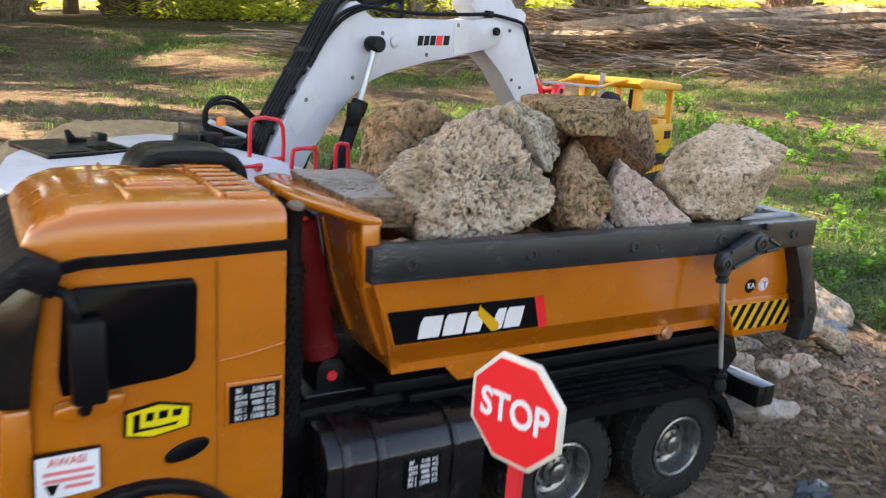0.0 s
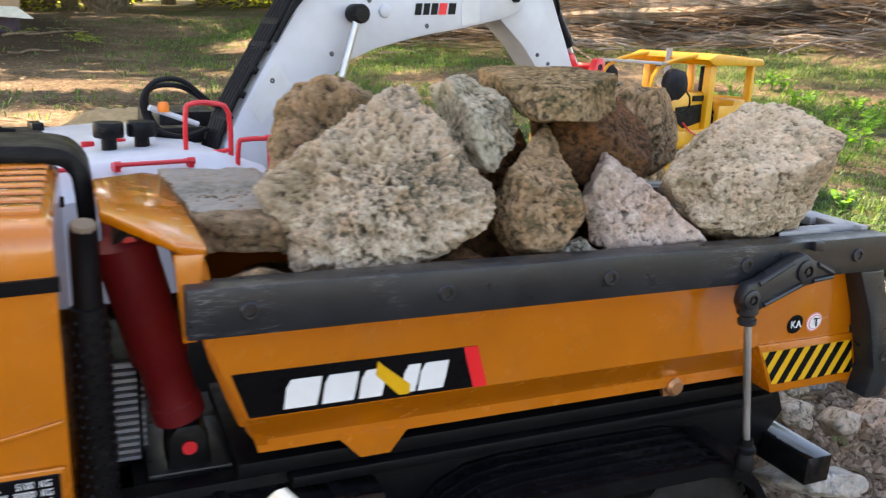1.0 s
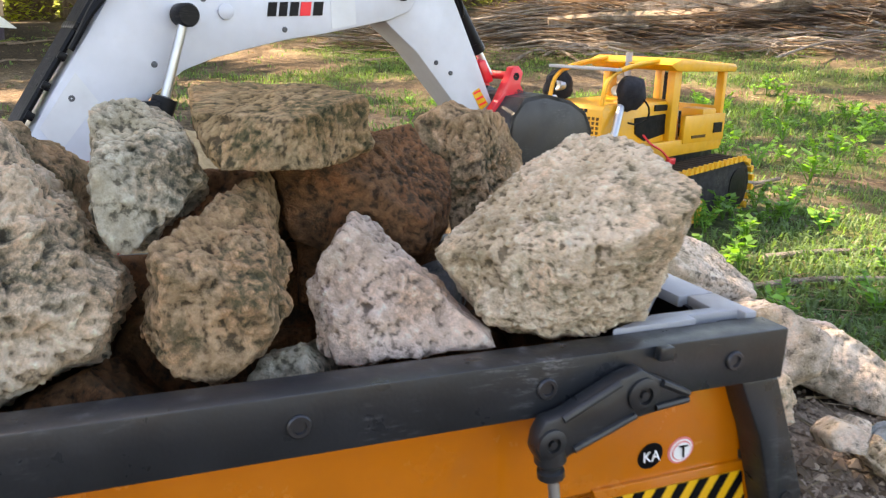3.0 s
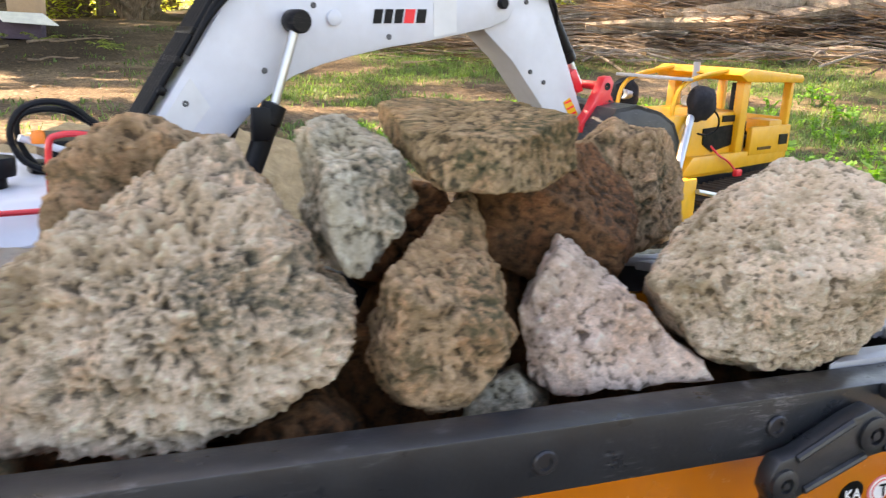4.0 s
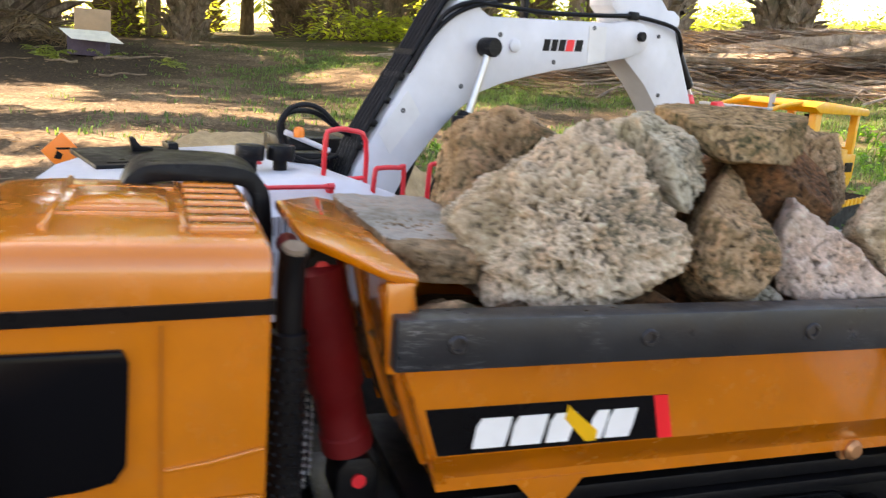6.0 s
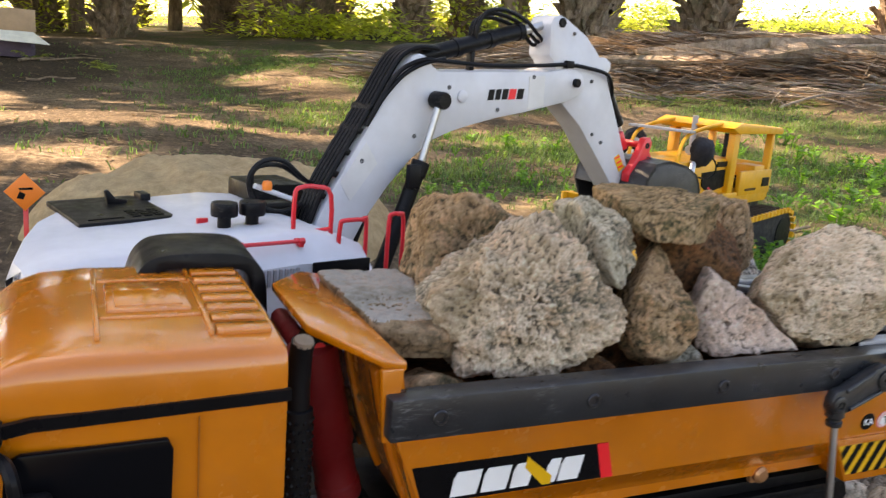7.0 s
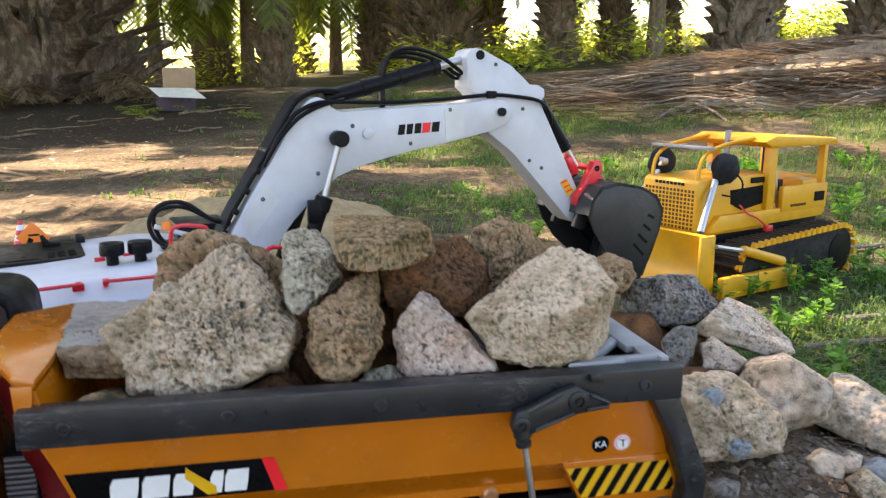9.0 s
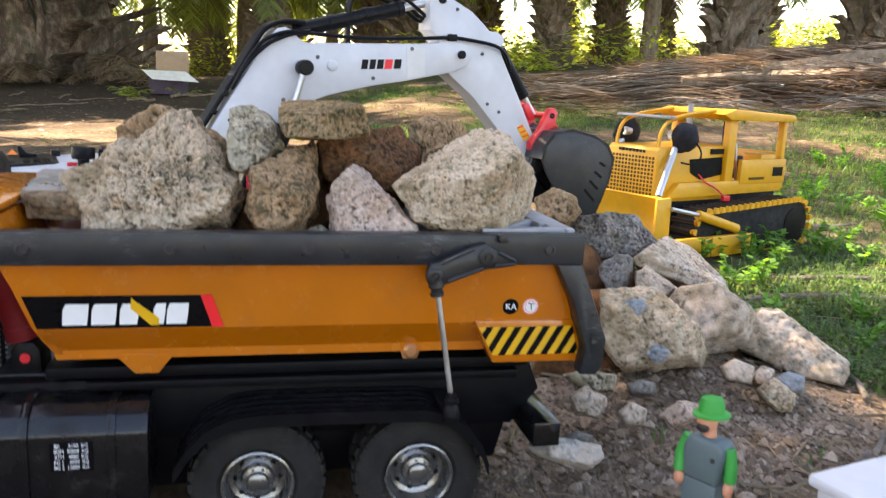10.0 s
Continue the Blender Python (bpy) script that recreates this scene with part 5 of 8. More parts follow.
stone('rock', (0.4317, 0.2600, 0.0944), -29, -18, [(136, 0.0141), (92, 0.0171), (-7, 0.0109), (-52, 0.0161), (-153, 0.0129)], 0.015, 0.020, ROCK_GREY, 5, 'pale grey chunk on the rubble pile', RUBBLE)
stone('rock', (0.5049, 0.2150, 0.0641), -36, -20, [(143, 0.0365), (107, 0.0304), (63, 0.0284), (-6, 0.034), (-59, 0.029), (-114, 0.0315), (-156, 0.0314)], 0.050, 0.050, ROCK_RUBBLE, 5, 'broad tan-brown rock in the rubble pile', RUBBLE)
stone('rock', (0.5048, 0.1100, 0.0326), -37, -19, [(135, 0.012), (57, 0.0086), (-2, 0.0114), (-79, 0.0117), (-130, 0.0082)], 0.012, 0.015, ROCK_WHITE, 5, 'small white stone beside the rubble pile', RUBBLE)
stone('rock', (0.5270, 0.1250, 0.0370), -38, -18, [(123, 0.0079), (83, 0.007), (3, 0.0086), (-61, 0.0085), (-126, 0.0068)], 0.012, 0.012, ROCK_BLUE, 4, 'small bluish stone beside the rubble pile', RUBBLE)
stone('rock', (0.5118, 0.1400, 0.0377), -36, -18, [(141, 0.0061), (79, 0.0075), (-5, 0.0069), (-70, 0.0065), (-143, 0.008)], 0.012, 0.012, ROCK_RUBBLE, 4, 'small tan stone beside the rubble pile', RUBBLE)
stone('rock', (0.4748, 0.1200, 0.0498), -34, -18, [(131, 0.0098), (75, 0.0082), (-2, 0.0108), (-91, 0.0076), (-149, 0.0109)], 0.014, 0.014, ROCK_RUBBLE, 4, 'small tan stone beside the rubble pile', RUBBLE)
stone('rock', (0.4004, 0.0700, 0.0395), -31, -21, [(136, 0.0076), (94, 0.0077), (17, 0.0119), (-64, 0.0065), (-128, 0.0111)], 0.014, 0.014, ROCK_PINK, 5, 'small pinkish stone half sunk in the soil', RUBBLE)
stone('rock', (0.3315, 0.0750, 0.0483), -24, -21, [(118, 0.0091), (68, 0.0085), (-14, 0.0099), (-97, 0.0081), (-156, 0.0099)], 0.014, 0.014, ROCK_RUBBLE, 5, 'small tan stone half sunk in the soil', RUBBLE)
stone('rock', (0.3446, 0.1000, 0.0541), -24, -20, [(110, 0.0087), (85, 0.0073), (-5, 0.0154), (-88, 0.0068), (-136, 0.0129)], 0.018, 0.020, ROCK_GREEN, 5, 'small greenish stone under the block', RUBBLE)
stone('rock', (0.3585, 0.0600, 0.0445), -28, -22, [(133, 0.0072), (70, 0.0075), (-5, 0.0078), (-76, 0.007), (-143, 0.0078)], 0.012, 0.012, ROCK_RUBBLE, 4, 'small tan stone half sunk in the soil', RUBBLE)
stone('rock', (0.2964, 0.0200, 0.0403), -23, -25, [(117, 0.0115), (87, 0.0065), (10, 0.0193), (-51, 0.014), (-97, 0.0066), (-119, 0.0117)], 0.014, 0.020, ROCK_CHALK, 5, 'flat pale stone on the ground by the rear wheel', RUBBLE)
stone('rock', (0.3158, 0.0500, 0.0345), -24, -24, [(118, 0.0046), (81, 0.0037), (-8, 0.0078), (-83, 0.0033), (-136, 0.0064)], 0.010, 0.010, ROCK_GREY, 4, 'small grey stone on the ground by the rear wheel', RUBBLE)
stone('rock', (0.3916, 0.1150, 0.0414), -28, -20, [(116, 0.0061), (80, 0.006), (-8, 0.0088), (-82, 0.0054), (-148, 0.0084)], 0.012, 0.012, ROCK_GREY, 4, 'small grey stone under the block', RUBBLE)
stone('rock', (0.3962, 0.3300, 0.1452), -24, -13, [(126, 0.0179), (73, 0.0167), (22, 0.0196), (-36, 0.0186), (-98, 0.0163), (-163, 0.0192)], 0.030, 0.030, ROCK_TAN, 5, 'rounded tan rock on the rubble pile', RUBBLE)
# added fillers that darken the last bright gaps in the load
stone('rock', (0.026, 0.062, 0.144), -20, -15, [(160, 0.0240), (95, 0.0204), (30, 0.0228), (-35, 0.0252), (-90, 0.0192), (-140, 0.0240)], 0.022, 0.022, ROCK_BROWN, 4, 'unseen brown filler rock, added to darken the gaps of the load', IN_BED)
stone('rock', (0.030, 0.040, 0.138), -20, -15, [(160, 0.0180), (95, 0.0153), (30, 0.0171), (-35, 0.0189), (-90, 0.0144), (-140, 0.0180)], 0.016, 0.016, ROCK_BROWN, 4, 'unseen brown filler rock, added to darken the gaps of the load', IN_BED)
stone('rock', (0.075, 0.055, 0.134), -20, -15, [(160, 0.0220), (95, 0.0187), (30, 0.0209), (-35, 0.0231), (-90, 0.0176), (-140, 0.0220)], 0.020, 0.020, ROCK_BROWN, 4, 'unseen brown filler rock, added to darken the gaps of the load', IN_BED)
stone('rock', (0.137, 0.110, 0.196), -20, -15, [(160, 0.0210), (95, 0.0179), (30, 0.0199), (-35, 0.0221), (-90, 0.0168), (-140, 0.0210)], 0.018, 0.018, ROCK_BROWN, 5, 'unseen brown filler rock, added to darken a gap behind the top slab', IN_BED)

# ---- toy excavator ----
EC = (0.05, 0.345)  # its slew centre along and across its own axis
_c, _s = math.cos(radians(15)), math.sin(radians(15))
digger = thing("toy_excavator", EC[0] * _c - EC[1] * _s, EC[0] * _s + EC[1] * _c, 0.0, "white toy excavator with black hoses, red rails and raised boom", "toy excavator", rz=15)
E0 = Matrix.Translation((-EC[0] * U, -EC[1] * U, 0))


def ep(name, bm, mat, parent=None, label="", sharp=35):
    ob = link(name, bm, mat, parent or digger, label, sharp)
    if parent is None:
        ob.matrix_basis = E0
    return ob


V0, V1 = 0.245, 0.445
# crawler tracks and slew ring
for v0, v1 in ((0.240, 0.285), (0.405, 0.450)):
    pts = [(-0.055 + 0.030 * math.cos(a), 0.053 + 0.030 * math.sin(a)) for a in [math.pi / 2 + k * math.pi / 8 for k in range(9)]]
    pts += [(0.155 + 0.030 * math.cos(a), 0.053 + 0.030 * math.sin(a)) for a in [-math.pi / 2 + k * math.pi / 8 for k in range(9)]]
    bm = new_bm()
    prism(bm, pts, v0, v1, r=0.001)
    tr = ep("crawler_track", bm, RUBBER, label="black crawler track")
    for k in range(18):
        bm = new_bm()
        box(bm, -0.055 + k * 0.0125, -0.047 + k * 0.0125, v0 - 0.001, v1 + 0.001, 0.0815, 0.0855, 0.0006, 1)
        ep("track_shoe", bm, BLACK, tr)
bm = new_bm()
box(bm, -0.03, 0.13, 0.285, 0.405, 0.045, 0.080, 0.003)
lathe(bm, (0.05, 0.345, 0.078), (0, 0, 1), [(0.06, 0), (0.06, 0.02)], 32)
ep("undercarriage", bm, BLACK)
# upper house: sections along its length
bm = new_bm()
rings = []
for u, top, side, far, low in ((-0.086, 0.153, 0.030, 0.140, 0.108), (-0.080, 0.162, 0.016, 0.115, 0.100), (-0.066, 0.1680, 0.006, 0.080, 0.096), (-0.050, 0.1705, 0.001, 0.045, 0.095), (-0.030, 0.1718, 0.0, 0.018, 0.095), (0.0, 0.1730, 0.0, 0.004, 0.095), (0.045, 0.1765, 0.0, 0.0, 0.095), (0.080, 0.1785, 0.0, 0.0, 0.095), (0.108, 0.1765, 0.0, 0.0, 0.095), (0.139, 0.1660, 0.0, 0.0, 0.097), (0.142, 0.1600, 0.001, 0.001, 0.099)):
    w0, w1 = V0 + side, V1 - far
    sec = [(w0, low), (w0 - 0.0, 0.135), (w0 + 0.001, top - 0.0175), (w0 + 0.004, top - 0.0145), (w0 + 0.020, top - 0.0015), (w0 + 0.024, top)]
    sec = sec + [(w0 + w1 - y, z) for y, z in sec[::-1]]
    rings.append([bm.verts.new((u, y, z)) for y, z in sec])
for a, b in zip(rings, rings[1:]):
    for i in range(len(a)):
        j = (i + 1) % len(a)
        bm.faces.new((a[i], b[i], b[j], a[j]))
bm.faces.new(rings[0])
bm.faces.new(rings[-1][::-1])
house = ep("house", bm, WHITE, label="white plastic engine house", sharp=28)
bm = new_bm()
prism(bm, [(-0.026, 0.345), (0.036, 0.345), (0.040, 0.352), (0.040, 0.424), (0.034, 0.430), (-0.026, 0.430)], 0.1775, 0.1815, axis="z", r=0.0008)
hatch2 = ep("roof_hatch", bm, BLACK, label="black ribbed roof hatch")
hatch2.matrix_basis = E0 @ at(0, 0, -0.0062, 0, -2, 0)
bm = new_bm()
for k in range(4):
    for i in range(3):
        box(bm, 0.012 + i * 0.008, 0.0175 + i * 0.008, 0.352 + k * 0.006, 0.3555 + k * 0.006, 0.1812, 0.1824)
box(bm, -0.018, 0.006, 0.352, 0.3535, 0.1812, 0.1822)
ep("hatch_vent", bm, CHASSIS, hatch2)
bm = new_bm()
prism(bm, [(0.010, 0.181), (0.024, 0.181), (0.024, 0.184), (0.016, 0.185), (0.011, 0.192), (0.0085, 0.191)], 0.402, 0.407, r=0.0005)
ep("fin", bm, BLACK, hatch2)
bm = new_bm()
box(bm, 0.036, 0.044, 0.408, 0.424, 0.1778, 0.186, 0.001)
ep("hatch_block", bm, BLACK, hatch2)
for u in (0.0495, 0.070):
    bm = new_bm()
    lathe(bm, (u, 0.300, 0.178), (0, 0, 1), [(0.0046, -0.005), (0.0046, 0.006), (0.0088, 0.0065), (0.0092, 0.008), (0.0092, 0.0145), (0.0086, 0.0158), (0.006, 0.0160), (0.0, 0.0157)], 20)
    ep("filler_cap", bm, BLACK, label="black screw cap")
for a, c in (((-0.020, 0.2545, 0.1725), (0.022, 0.2545, 0.1740)), ((0.040, 0.2545, 0.1745), (0.084, 0.2545, 0.1745))):
    bm = new_bm()
    rod(bm, a, c, 0.0014, n=8)
    for q in (a, c):
        lathe(bm, (q[0] - 0.002, q[1], q[2]), (1, 0, 0), [(0.0022, 0), (0.0022, 0.004)], 8)
        box(bm, q[0] - 0.0015, q[0] + 0.0015, 0.2535, 0.262, q[2] - 0.004, q[2] + 0.0005)
    ep("grab_bar", bm, RED, label="red plastic grab bar")
for (u0, v0) in ((-0.025, 0.2585), (0.018, 0.2585), (0.060, 0.325), (0.038, 0.318)):
    bm = new_bm()
    box(bm, u0, u0 + 0.008, v0, v0 + 0.003, 0.168 if v0 < 0.3 else 0.174, 0.1735 if v0 < 0.3 else 0.1795, 0.0006)
    ep("red_tab", bm, RED)
# hoop rails at the steps
for pts in ([(0.090, 0.277, 0.160), (0.090, 0.277, 0.199), (0.094, 0.277, 0.2065), (0.108, 0.277, 0.2065), (0.119, 0.277, 0.200), (0.120, 0.277, 0.160)],
            [(0.118, 0.2625, 0.168), (0.119, 0.2625, 0.182), (0.122, 0.2625, 0.1845), (0.137, 0.2625, 0.1845), (0.1405, 0.2625, 0.181), (0.141, 0.2625, 0.120)],
            [(0.160, 0.262, 0.122), (0.160, 0.262, 0.180), (0.163, 0.262, 0.187), (0.168, 0.262, 0.187), (0.176, 0.266, 0.181), (0.178, 0.268, 0.130)]):
    bm = new_bm()
    tube(bm, pts, 0.0017, 8, 3)
    if pts[0][0] < 0.1:
        rod(bm, (0.090, 0.277, 0.174), (0.120, 0.277, 0.176), 0.0015, n=8)
    ep("hoop_rail", bm, RED, label="red plastic hoop rail")
# step deck in front, grilles and dark panel on the flank
bm = new_bm()
box(bm, 0.141, 0.185, 0.255, 0.320, 0.108, 0.122, 0.001)
deck = ep("step_deck", bm, BLACK)
for k in range(3):
    bm = new_bm()
    box(bm, 0.144 + k * 0.013, 0.1465 + k * 0.013, 0.258, 0.317, 0.1222, 0.1252)
    ep("deck_bar", bm, STEEL, deck)
bm = new_bm()
box(bm, 0.088, 0.133, 0.2435, 0.2455, 0.1490, 0.1615, 0.0006)
ep("side_panel", bm, CHASSIS, house)
for k in range(12):
    bm = new_bm()
    box(bm, 0.030 + k * 0.0042, 0.0318 + k * 0.0042, 0.2440, 0.2458, 0.1480, 0.1590)
    ep("vent_slot", bm, LIGHT_GREY, house)
for k in range(6):
    for i in range(2):
        bm = new_bm()
        box(bm, 0.026 + k * 0.0035, 0.0275 + k * 0.0035, 0.2440, 0.2458, 0.118 + i * 0.012, 0.126 + i * 0.012)
        ep("vent_slot", bm, LIGHT_GREY, house)
# mark on the counterweight: plain bars
for k, mat in enumerate((BLACK, BLACK, RED, BLACK)):
    bm = new_bm()
    box(bm, -0.0745 + k * 0.006, -0.0700 + k * 0.006, 0.2495 - k * 0.0008 + (3 - k) * 0.0022, 0.2535 + (3 - k) * 0.0035, 0.137, 0.149)
    ep("mark_bar", bm, mat, house)
# cab on the far side of the boom, beacon and hose loop
bm = new_bm()
box(bm, 0.112, 0.160, 0.385, 0.435, 0.165, 0.1895, 0.003)
ep("operator_cab", bm, BLACK, label="low black cab roof with a white post")
bm = new_bm()
rod(bm, (0.086, 0.330, 0.199), (0.122, 0.336, 0.186), 0.0020, n=12)
ep("white_link", bm, WHITE, label="white plastic linkage rod")
bm = new_bm()
box(bm, 0.092, 0.128, 0.338, 0.352, 0.172, 0.184, 0.002)
ep("valve_block", bm, BLACK)
bm = new_bm()
lathe(bm, (0.095, 0.328, 0.196), (0, 0, 1), [(0.0036, 0), (0.0038, 0.004), (0.0030, 0.0066), (0.0, 0.0072)], 14)
ep("beacon", bm, ORANGE_SIGN, label="orange beacon")
for k in range(2):
    o = k * 0.004
    bm = new_bm()
    tube(bm, [(0.130, 0.338 + o, 0.182), (0.108, 0.334 + o, 0.178 - o), (0.088 + o, 0.332 + o, 0.186), (0.082 + o, 0.332 + o, 0.203), (0.092, 0.333 + o, 0.216 - o), (0.112, 0.336 + o, 0.216 - o), (0.134, 0.340 + o, 0.200), (0.150, 0.342 + o, 0.195)], 0.0019, 8, 5)
    ep("hose", bm, BLACK)

# boom
B0, B1 = 0.3255, 0.3625
BOOM = [(0.128, 0.140), (0.139, 0.175), (0.149, 0.193), (0.164, 0.219), (0.190, 0.260), (0.204, 0.283), (0.213, 0.296), (0.219, 0.3015), (0.226, 0.3035), (0.233, 0.301), (0.239, 0.2945), (0.247, 0.2905), (0.300, 0.2935), (0.376, 0.2975), (0.398, 0.3015), (0.412, 0.301), (0.422, 0.296), (0.4255, 0.288), (0.420, 0.278), (0.401, 0.2705), (0.375, 0.265), (0.346, 0.2590), (0.316, 0.2540), (0.288, 0.2475), (0.265, 0.2415), (0.244, 0.2335), (0.223, 0.2175), (0.202, 0.1960), (0.181, 0.1690), (0.168, 0.146), (0.160, 0.132)]
bm = new_bm()
prism(bm, BOOM, B0, B1, r=0.0012)
boom = ep("boom", bm, WHITE, label="white cranked boom arm")
bm = new_bm()
prism(bm, [(0.352, 0.2625), (0.372, 0.2665), (0.370, 0.2935), (0.350, 0.2925)], B0 - 0.0004, B0 + 0.0006)
ep("repaint_patch", bm, CREAM, boom)
bm = new_bm()
prism(bm, [(0.166, 0.185), (0.190, 0.215), (0.178, 0.232), (0.156, 0.200)], B0 - 0.0004, B0 + 0.0006)
ep("repaint_patch", bm, CREAM, boom)
for u, z in ((0.258, 0.278), (0.225, 0.237), (0.175, 0.217), (0.315, 0.261), (0.356, 0.2915), (0.149, 0.160)):
    bm = new_bm()
    lathe(bm, (u, B0, z), (0, -1, 0), [(0.0020, -0.0005), (0.0020, 0.0005), (0.0013, 0.0008), (0, 0.0002)], 10)
    ep("boom_bolt", bm, scuffed("bolt_grey", (0.09, 0.09, 0.09), (0.3, 0.3, 0.3)) if u == 0.258 else bpy.data.materials["bolt_grey"], boom)
bm = new_bm()
lathe(bm, (0.2725, B0, 0.271), (0, -1, 0), [(0.0052, -0.0005), (0.0052, 0.0018), (0.0042, 0.0024), (0, 0.0024)], 18)
ep("boom_boss", bm, WHITE, boom)
bm = new_bm()
lathe(bm, (0.412, B0 - 0.003, 0.2890), (0, -1, 0), [(0.0042, -0.004), (0.0042, 0.0006), (0.0032, 0.0014), (0, 0.0012)], 16)
ep("pivot_cap", bm, BLACK, boom)
for k, (a, c, mat) in enumerate(((0.3020, 0.3085, BLACK), (0.3105, 0.3165, BLACK), (0.3185, 0.3250, BLACK), (0.3265, 0.3345, STICKER_RED), (0.3365, 0.3440, BLACK))):
    bm = new_bm()
    z = 0.2735 + (a - 0.302) * 0.06
    prism(bm, [(a, z - 0.0045), (c, z - 0.0041), (c + 0.0012, z + 0.0052), (a + 0.0012, z + 0.0048)], B0 - 0.0005, B0 + 0.0004)
    ep("mark_bar", bm, mat, boom)
# lift rams on both sides
for v, s in ((0.3165, -1), (0.3715, 1)):
    bm = new_bm()
    lathe(bm, (0.2425, v - s * 0.008, 0.2675), (0, s, 0), [(0.0068, 0), (0.0072, 0.001), (0.0072, 0.0135), (0.0062, 0.0150), (0.0, 0.0150)], 20)
    cap = ep("ram_cap", bm, BLACK, label="black ram end cap")
    bm = new_bm()
    rod(bm, (0.2425, v, 0.2675), (0.2265, v, 0.214), 0.0030, n=14)
    ep("ram_rod", bm, STEEL, label="polished steel ram rod")
    bm = new_bm()
    d = (Vector((0.1925, v, 0.125)) - Vector((0.2275, v, 0.217))).normalized()
    lathe(bm, (0.2275, v, 0.217), d, [(0.0035, -0.001), (0.0078, 0), (0.0078, 0.012), (0.0066, 0.013), (0.0066, 0.098), (0.004, 0.1)], 18)
    box(bm, 0.210, 0.2215, v - 0.009, v - 0.003, 0.196, 0.216, 0.001)
    ep("ram_barrel", bm, BLACK, label="black ram barrel")
# stick ram along the boom's back
bm = new_bm()
rod(bm, (0.240, 0.344, 0.3015), (0.352, 0.344, 0.3315), 0.0072, n=18)
for s in (0.0, 0.33, 0.66, 0.97):
    q = Vector((0.240, 0.344, 0.3015)).lerp(Vector((0.352, 0.344, 0.3315)), s)
    lathe(bm, q - Vector((0.112, 0, 0.03)).normalized() * 0.003, (0.112, 0, 0.03), [(0.0080, 0), (0.0080, 0.006)], 18)
ep("stick_ram", bm, BLACK, label="black stick ram barrel")
bm = new_bm()
rod(bm, (0.350, 0.344, 0.331), (0.391, 0.344, 0.342), 0.0042, n=14)
ep("ram_rod", bm, STEEL)
bm = new_bm()
box(bm, 0.292, 0.2965, 0.3405, 0.3475, 0.292, 0.312, 0.0008)
ep("ram_stay", bm, BLACK)
# hoses along the boom
for k in range(5):
    v = 0.3285 + k * 0.0050
    bm = new_bm()
    tube(bm, [(0.130, v, 0.165), (0.143, v, 0.196), (0.160, v, 0.2245), (0.186, v, 0.2655), (0.200, v, 0.289), (0.210, v, 0.3015), (0.226, v, 0.3085), (0.246, v, 0.3085)], 0.0024, 8, 4)
    ep("hose", bm, BLACK)
for s in (0.15, 0.30, 0.45, 0.60, 0.75):
    a = Vector((0.133, 0, 0.176)).lerp(Vector((0.200, 0, 0.289)), s)
    bm = new_bm()
    box(bm, a.x - 0.0055, a.x - 0.0005, 0.3250, 0.3525, a.z - 0.0025, a.z + 0.0025, 0.0008)
    bmesh.ops.rotate(bm, verts=bm.verts, cent=(a.x, 0.344, a.z), matrix=Matrix.Rotation(radians(-59), 3, "Y"))
    ep("hose_clamp", bm, BLACK)
bm = new_bm()
tube(bm, [(0.180, 0.3235, 0.2520), (0.192, 0.3225, 0.2735), (0.206, 0.3225, 0.2900), (0.226, 0.3225, 0.2985), (0.246, 0.3235, 0.2990), (0.300, 0.326, 0.2985), (0.362, 0.326, 0.3022), (0.400, 0.326, 0.3052), (0.430, 0.325, 0.3035), (0.455, 0.325, 0.2995), (0.470, 0.330, 0.290), (0.477, 0.334, 0.277), (0.474, 0.338, 0.270)], 0.0019, 8, 5)
tube(bm, [(0.176, 0.3235, 0.2450), (0.190, 0.3220, 0.2680), (0.208, 0.3220, 0.2860), (0.228, 0.3225, 0.2960), (0.250, 0.3240, 0.3010)], 0.0019, 8, 5)
box(bm, 0.396, 0.406, 0.3235, 0.3285, 0.3020, 0.3090, 0.001)
ep("hose", bm, BLACK)
for k in range(3):
    bm = new_bm()
    o = 0.004 * k
    tube(bm, [(0.296, 0.340 + o, 0.314), (0.295, 0.339 + o, 0.330), (0.304, 0.338 + o, 0.3435 - o * 0.6), (0.325, 0.338 + o, 0.3470 - o), (0.352, 0.339 + o, 0.3405 - o), (0.372, 0.341 + o, 0.3290 - o), (0.381, 0.342 + o, 0.3230)], 0.0019, 8, 5)
    ep("hose", bm, BLACK)

# stick
S0, S1 = 0.3300, 0.3580
STICK = [(0.3755, 0.3400), (0.3790, 0.3465), (0.3870, 0.3490), (0.3950, 0.3470), (0.4250, 0.3335), (0.4400, 0.3220), (0.4480, 0.3150), (0.4570, 0.3150), (0.4650, 0.3110), (0.4660, 0.3040), (0.4610, 0.2985), (0.4655, 0.2890), (0.4930, 0.2405), (0.5240, 0.1830), (0.5250, 0.1760), (0.5180, 0.1720), (0.5070, 0.1730), (0.4980, 0.1790), (0.4300, 0.2480), (0.4010, 0.2690), (0.3960, 0.2900), (0.3840, 0.3070), (0.3775, 0.3120), (0.3775, 0.3220)]
bm = new_bm()
prism(bm, STICK, S0, S1, r=0.0012)
stick = ep("stick", bm, WHITE, label="white dipper stick")
for u, z in ((0.390, 0.3425), (0.4075, 0.334), (0.4395, 0.2915), (0.4490, 0.2400), (0.4640, 0.2320), (0.513, 0.198)):
    bm = new_bm()
    r = 0.0045 if z > 0.34 else 0.0018
    lathe(bm, (u, S0, z), (0, -1, 0), [(r, -0.0005), (r, 0.0012), (r * 0.7, 0.0018), (0, 0.0012)], 14)
    ep("stick_bolt", bm, BLACK if z > 0.34 else bpy.data.materials["bolt_grey"], stick)
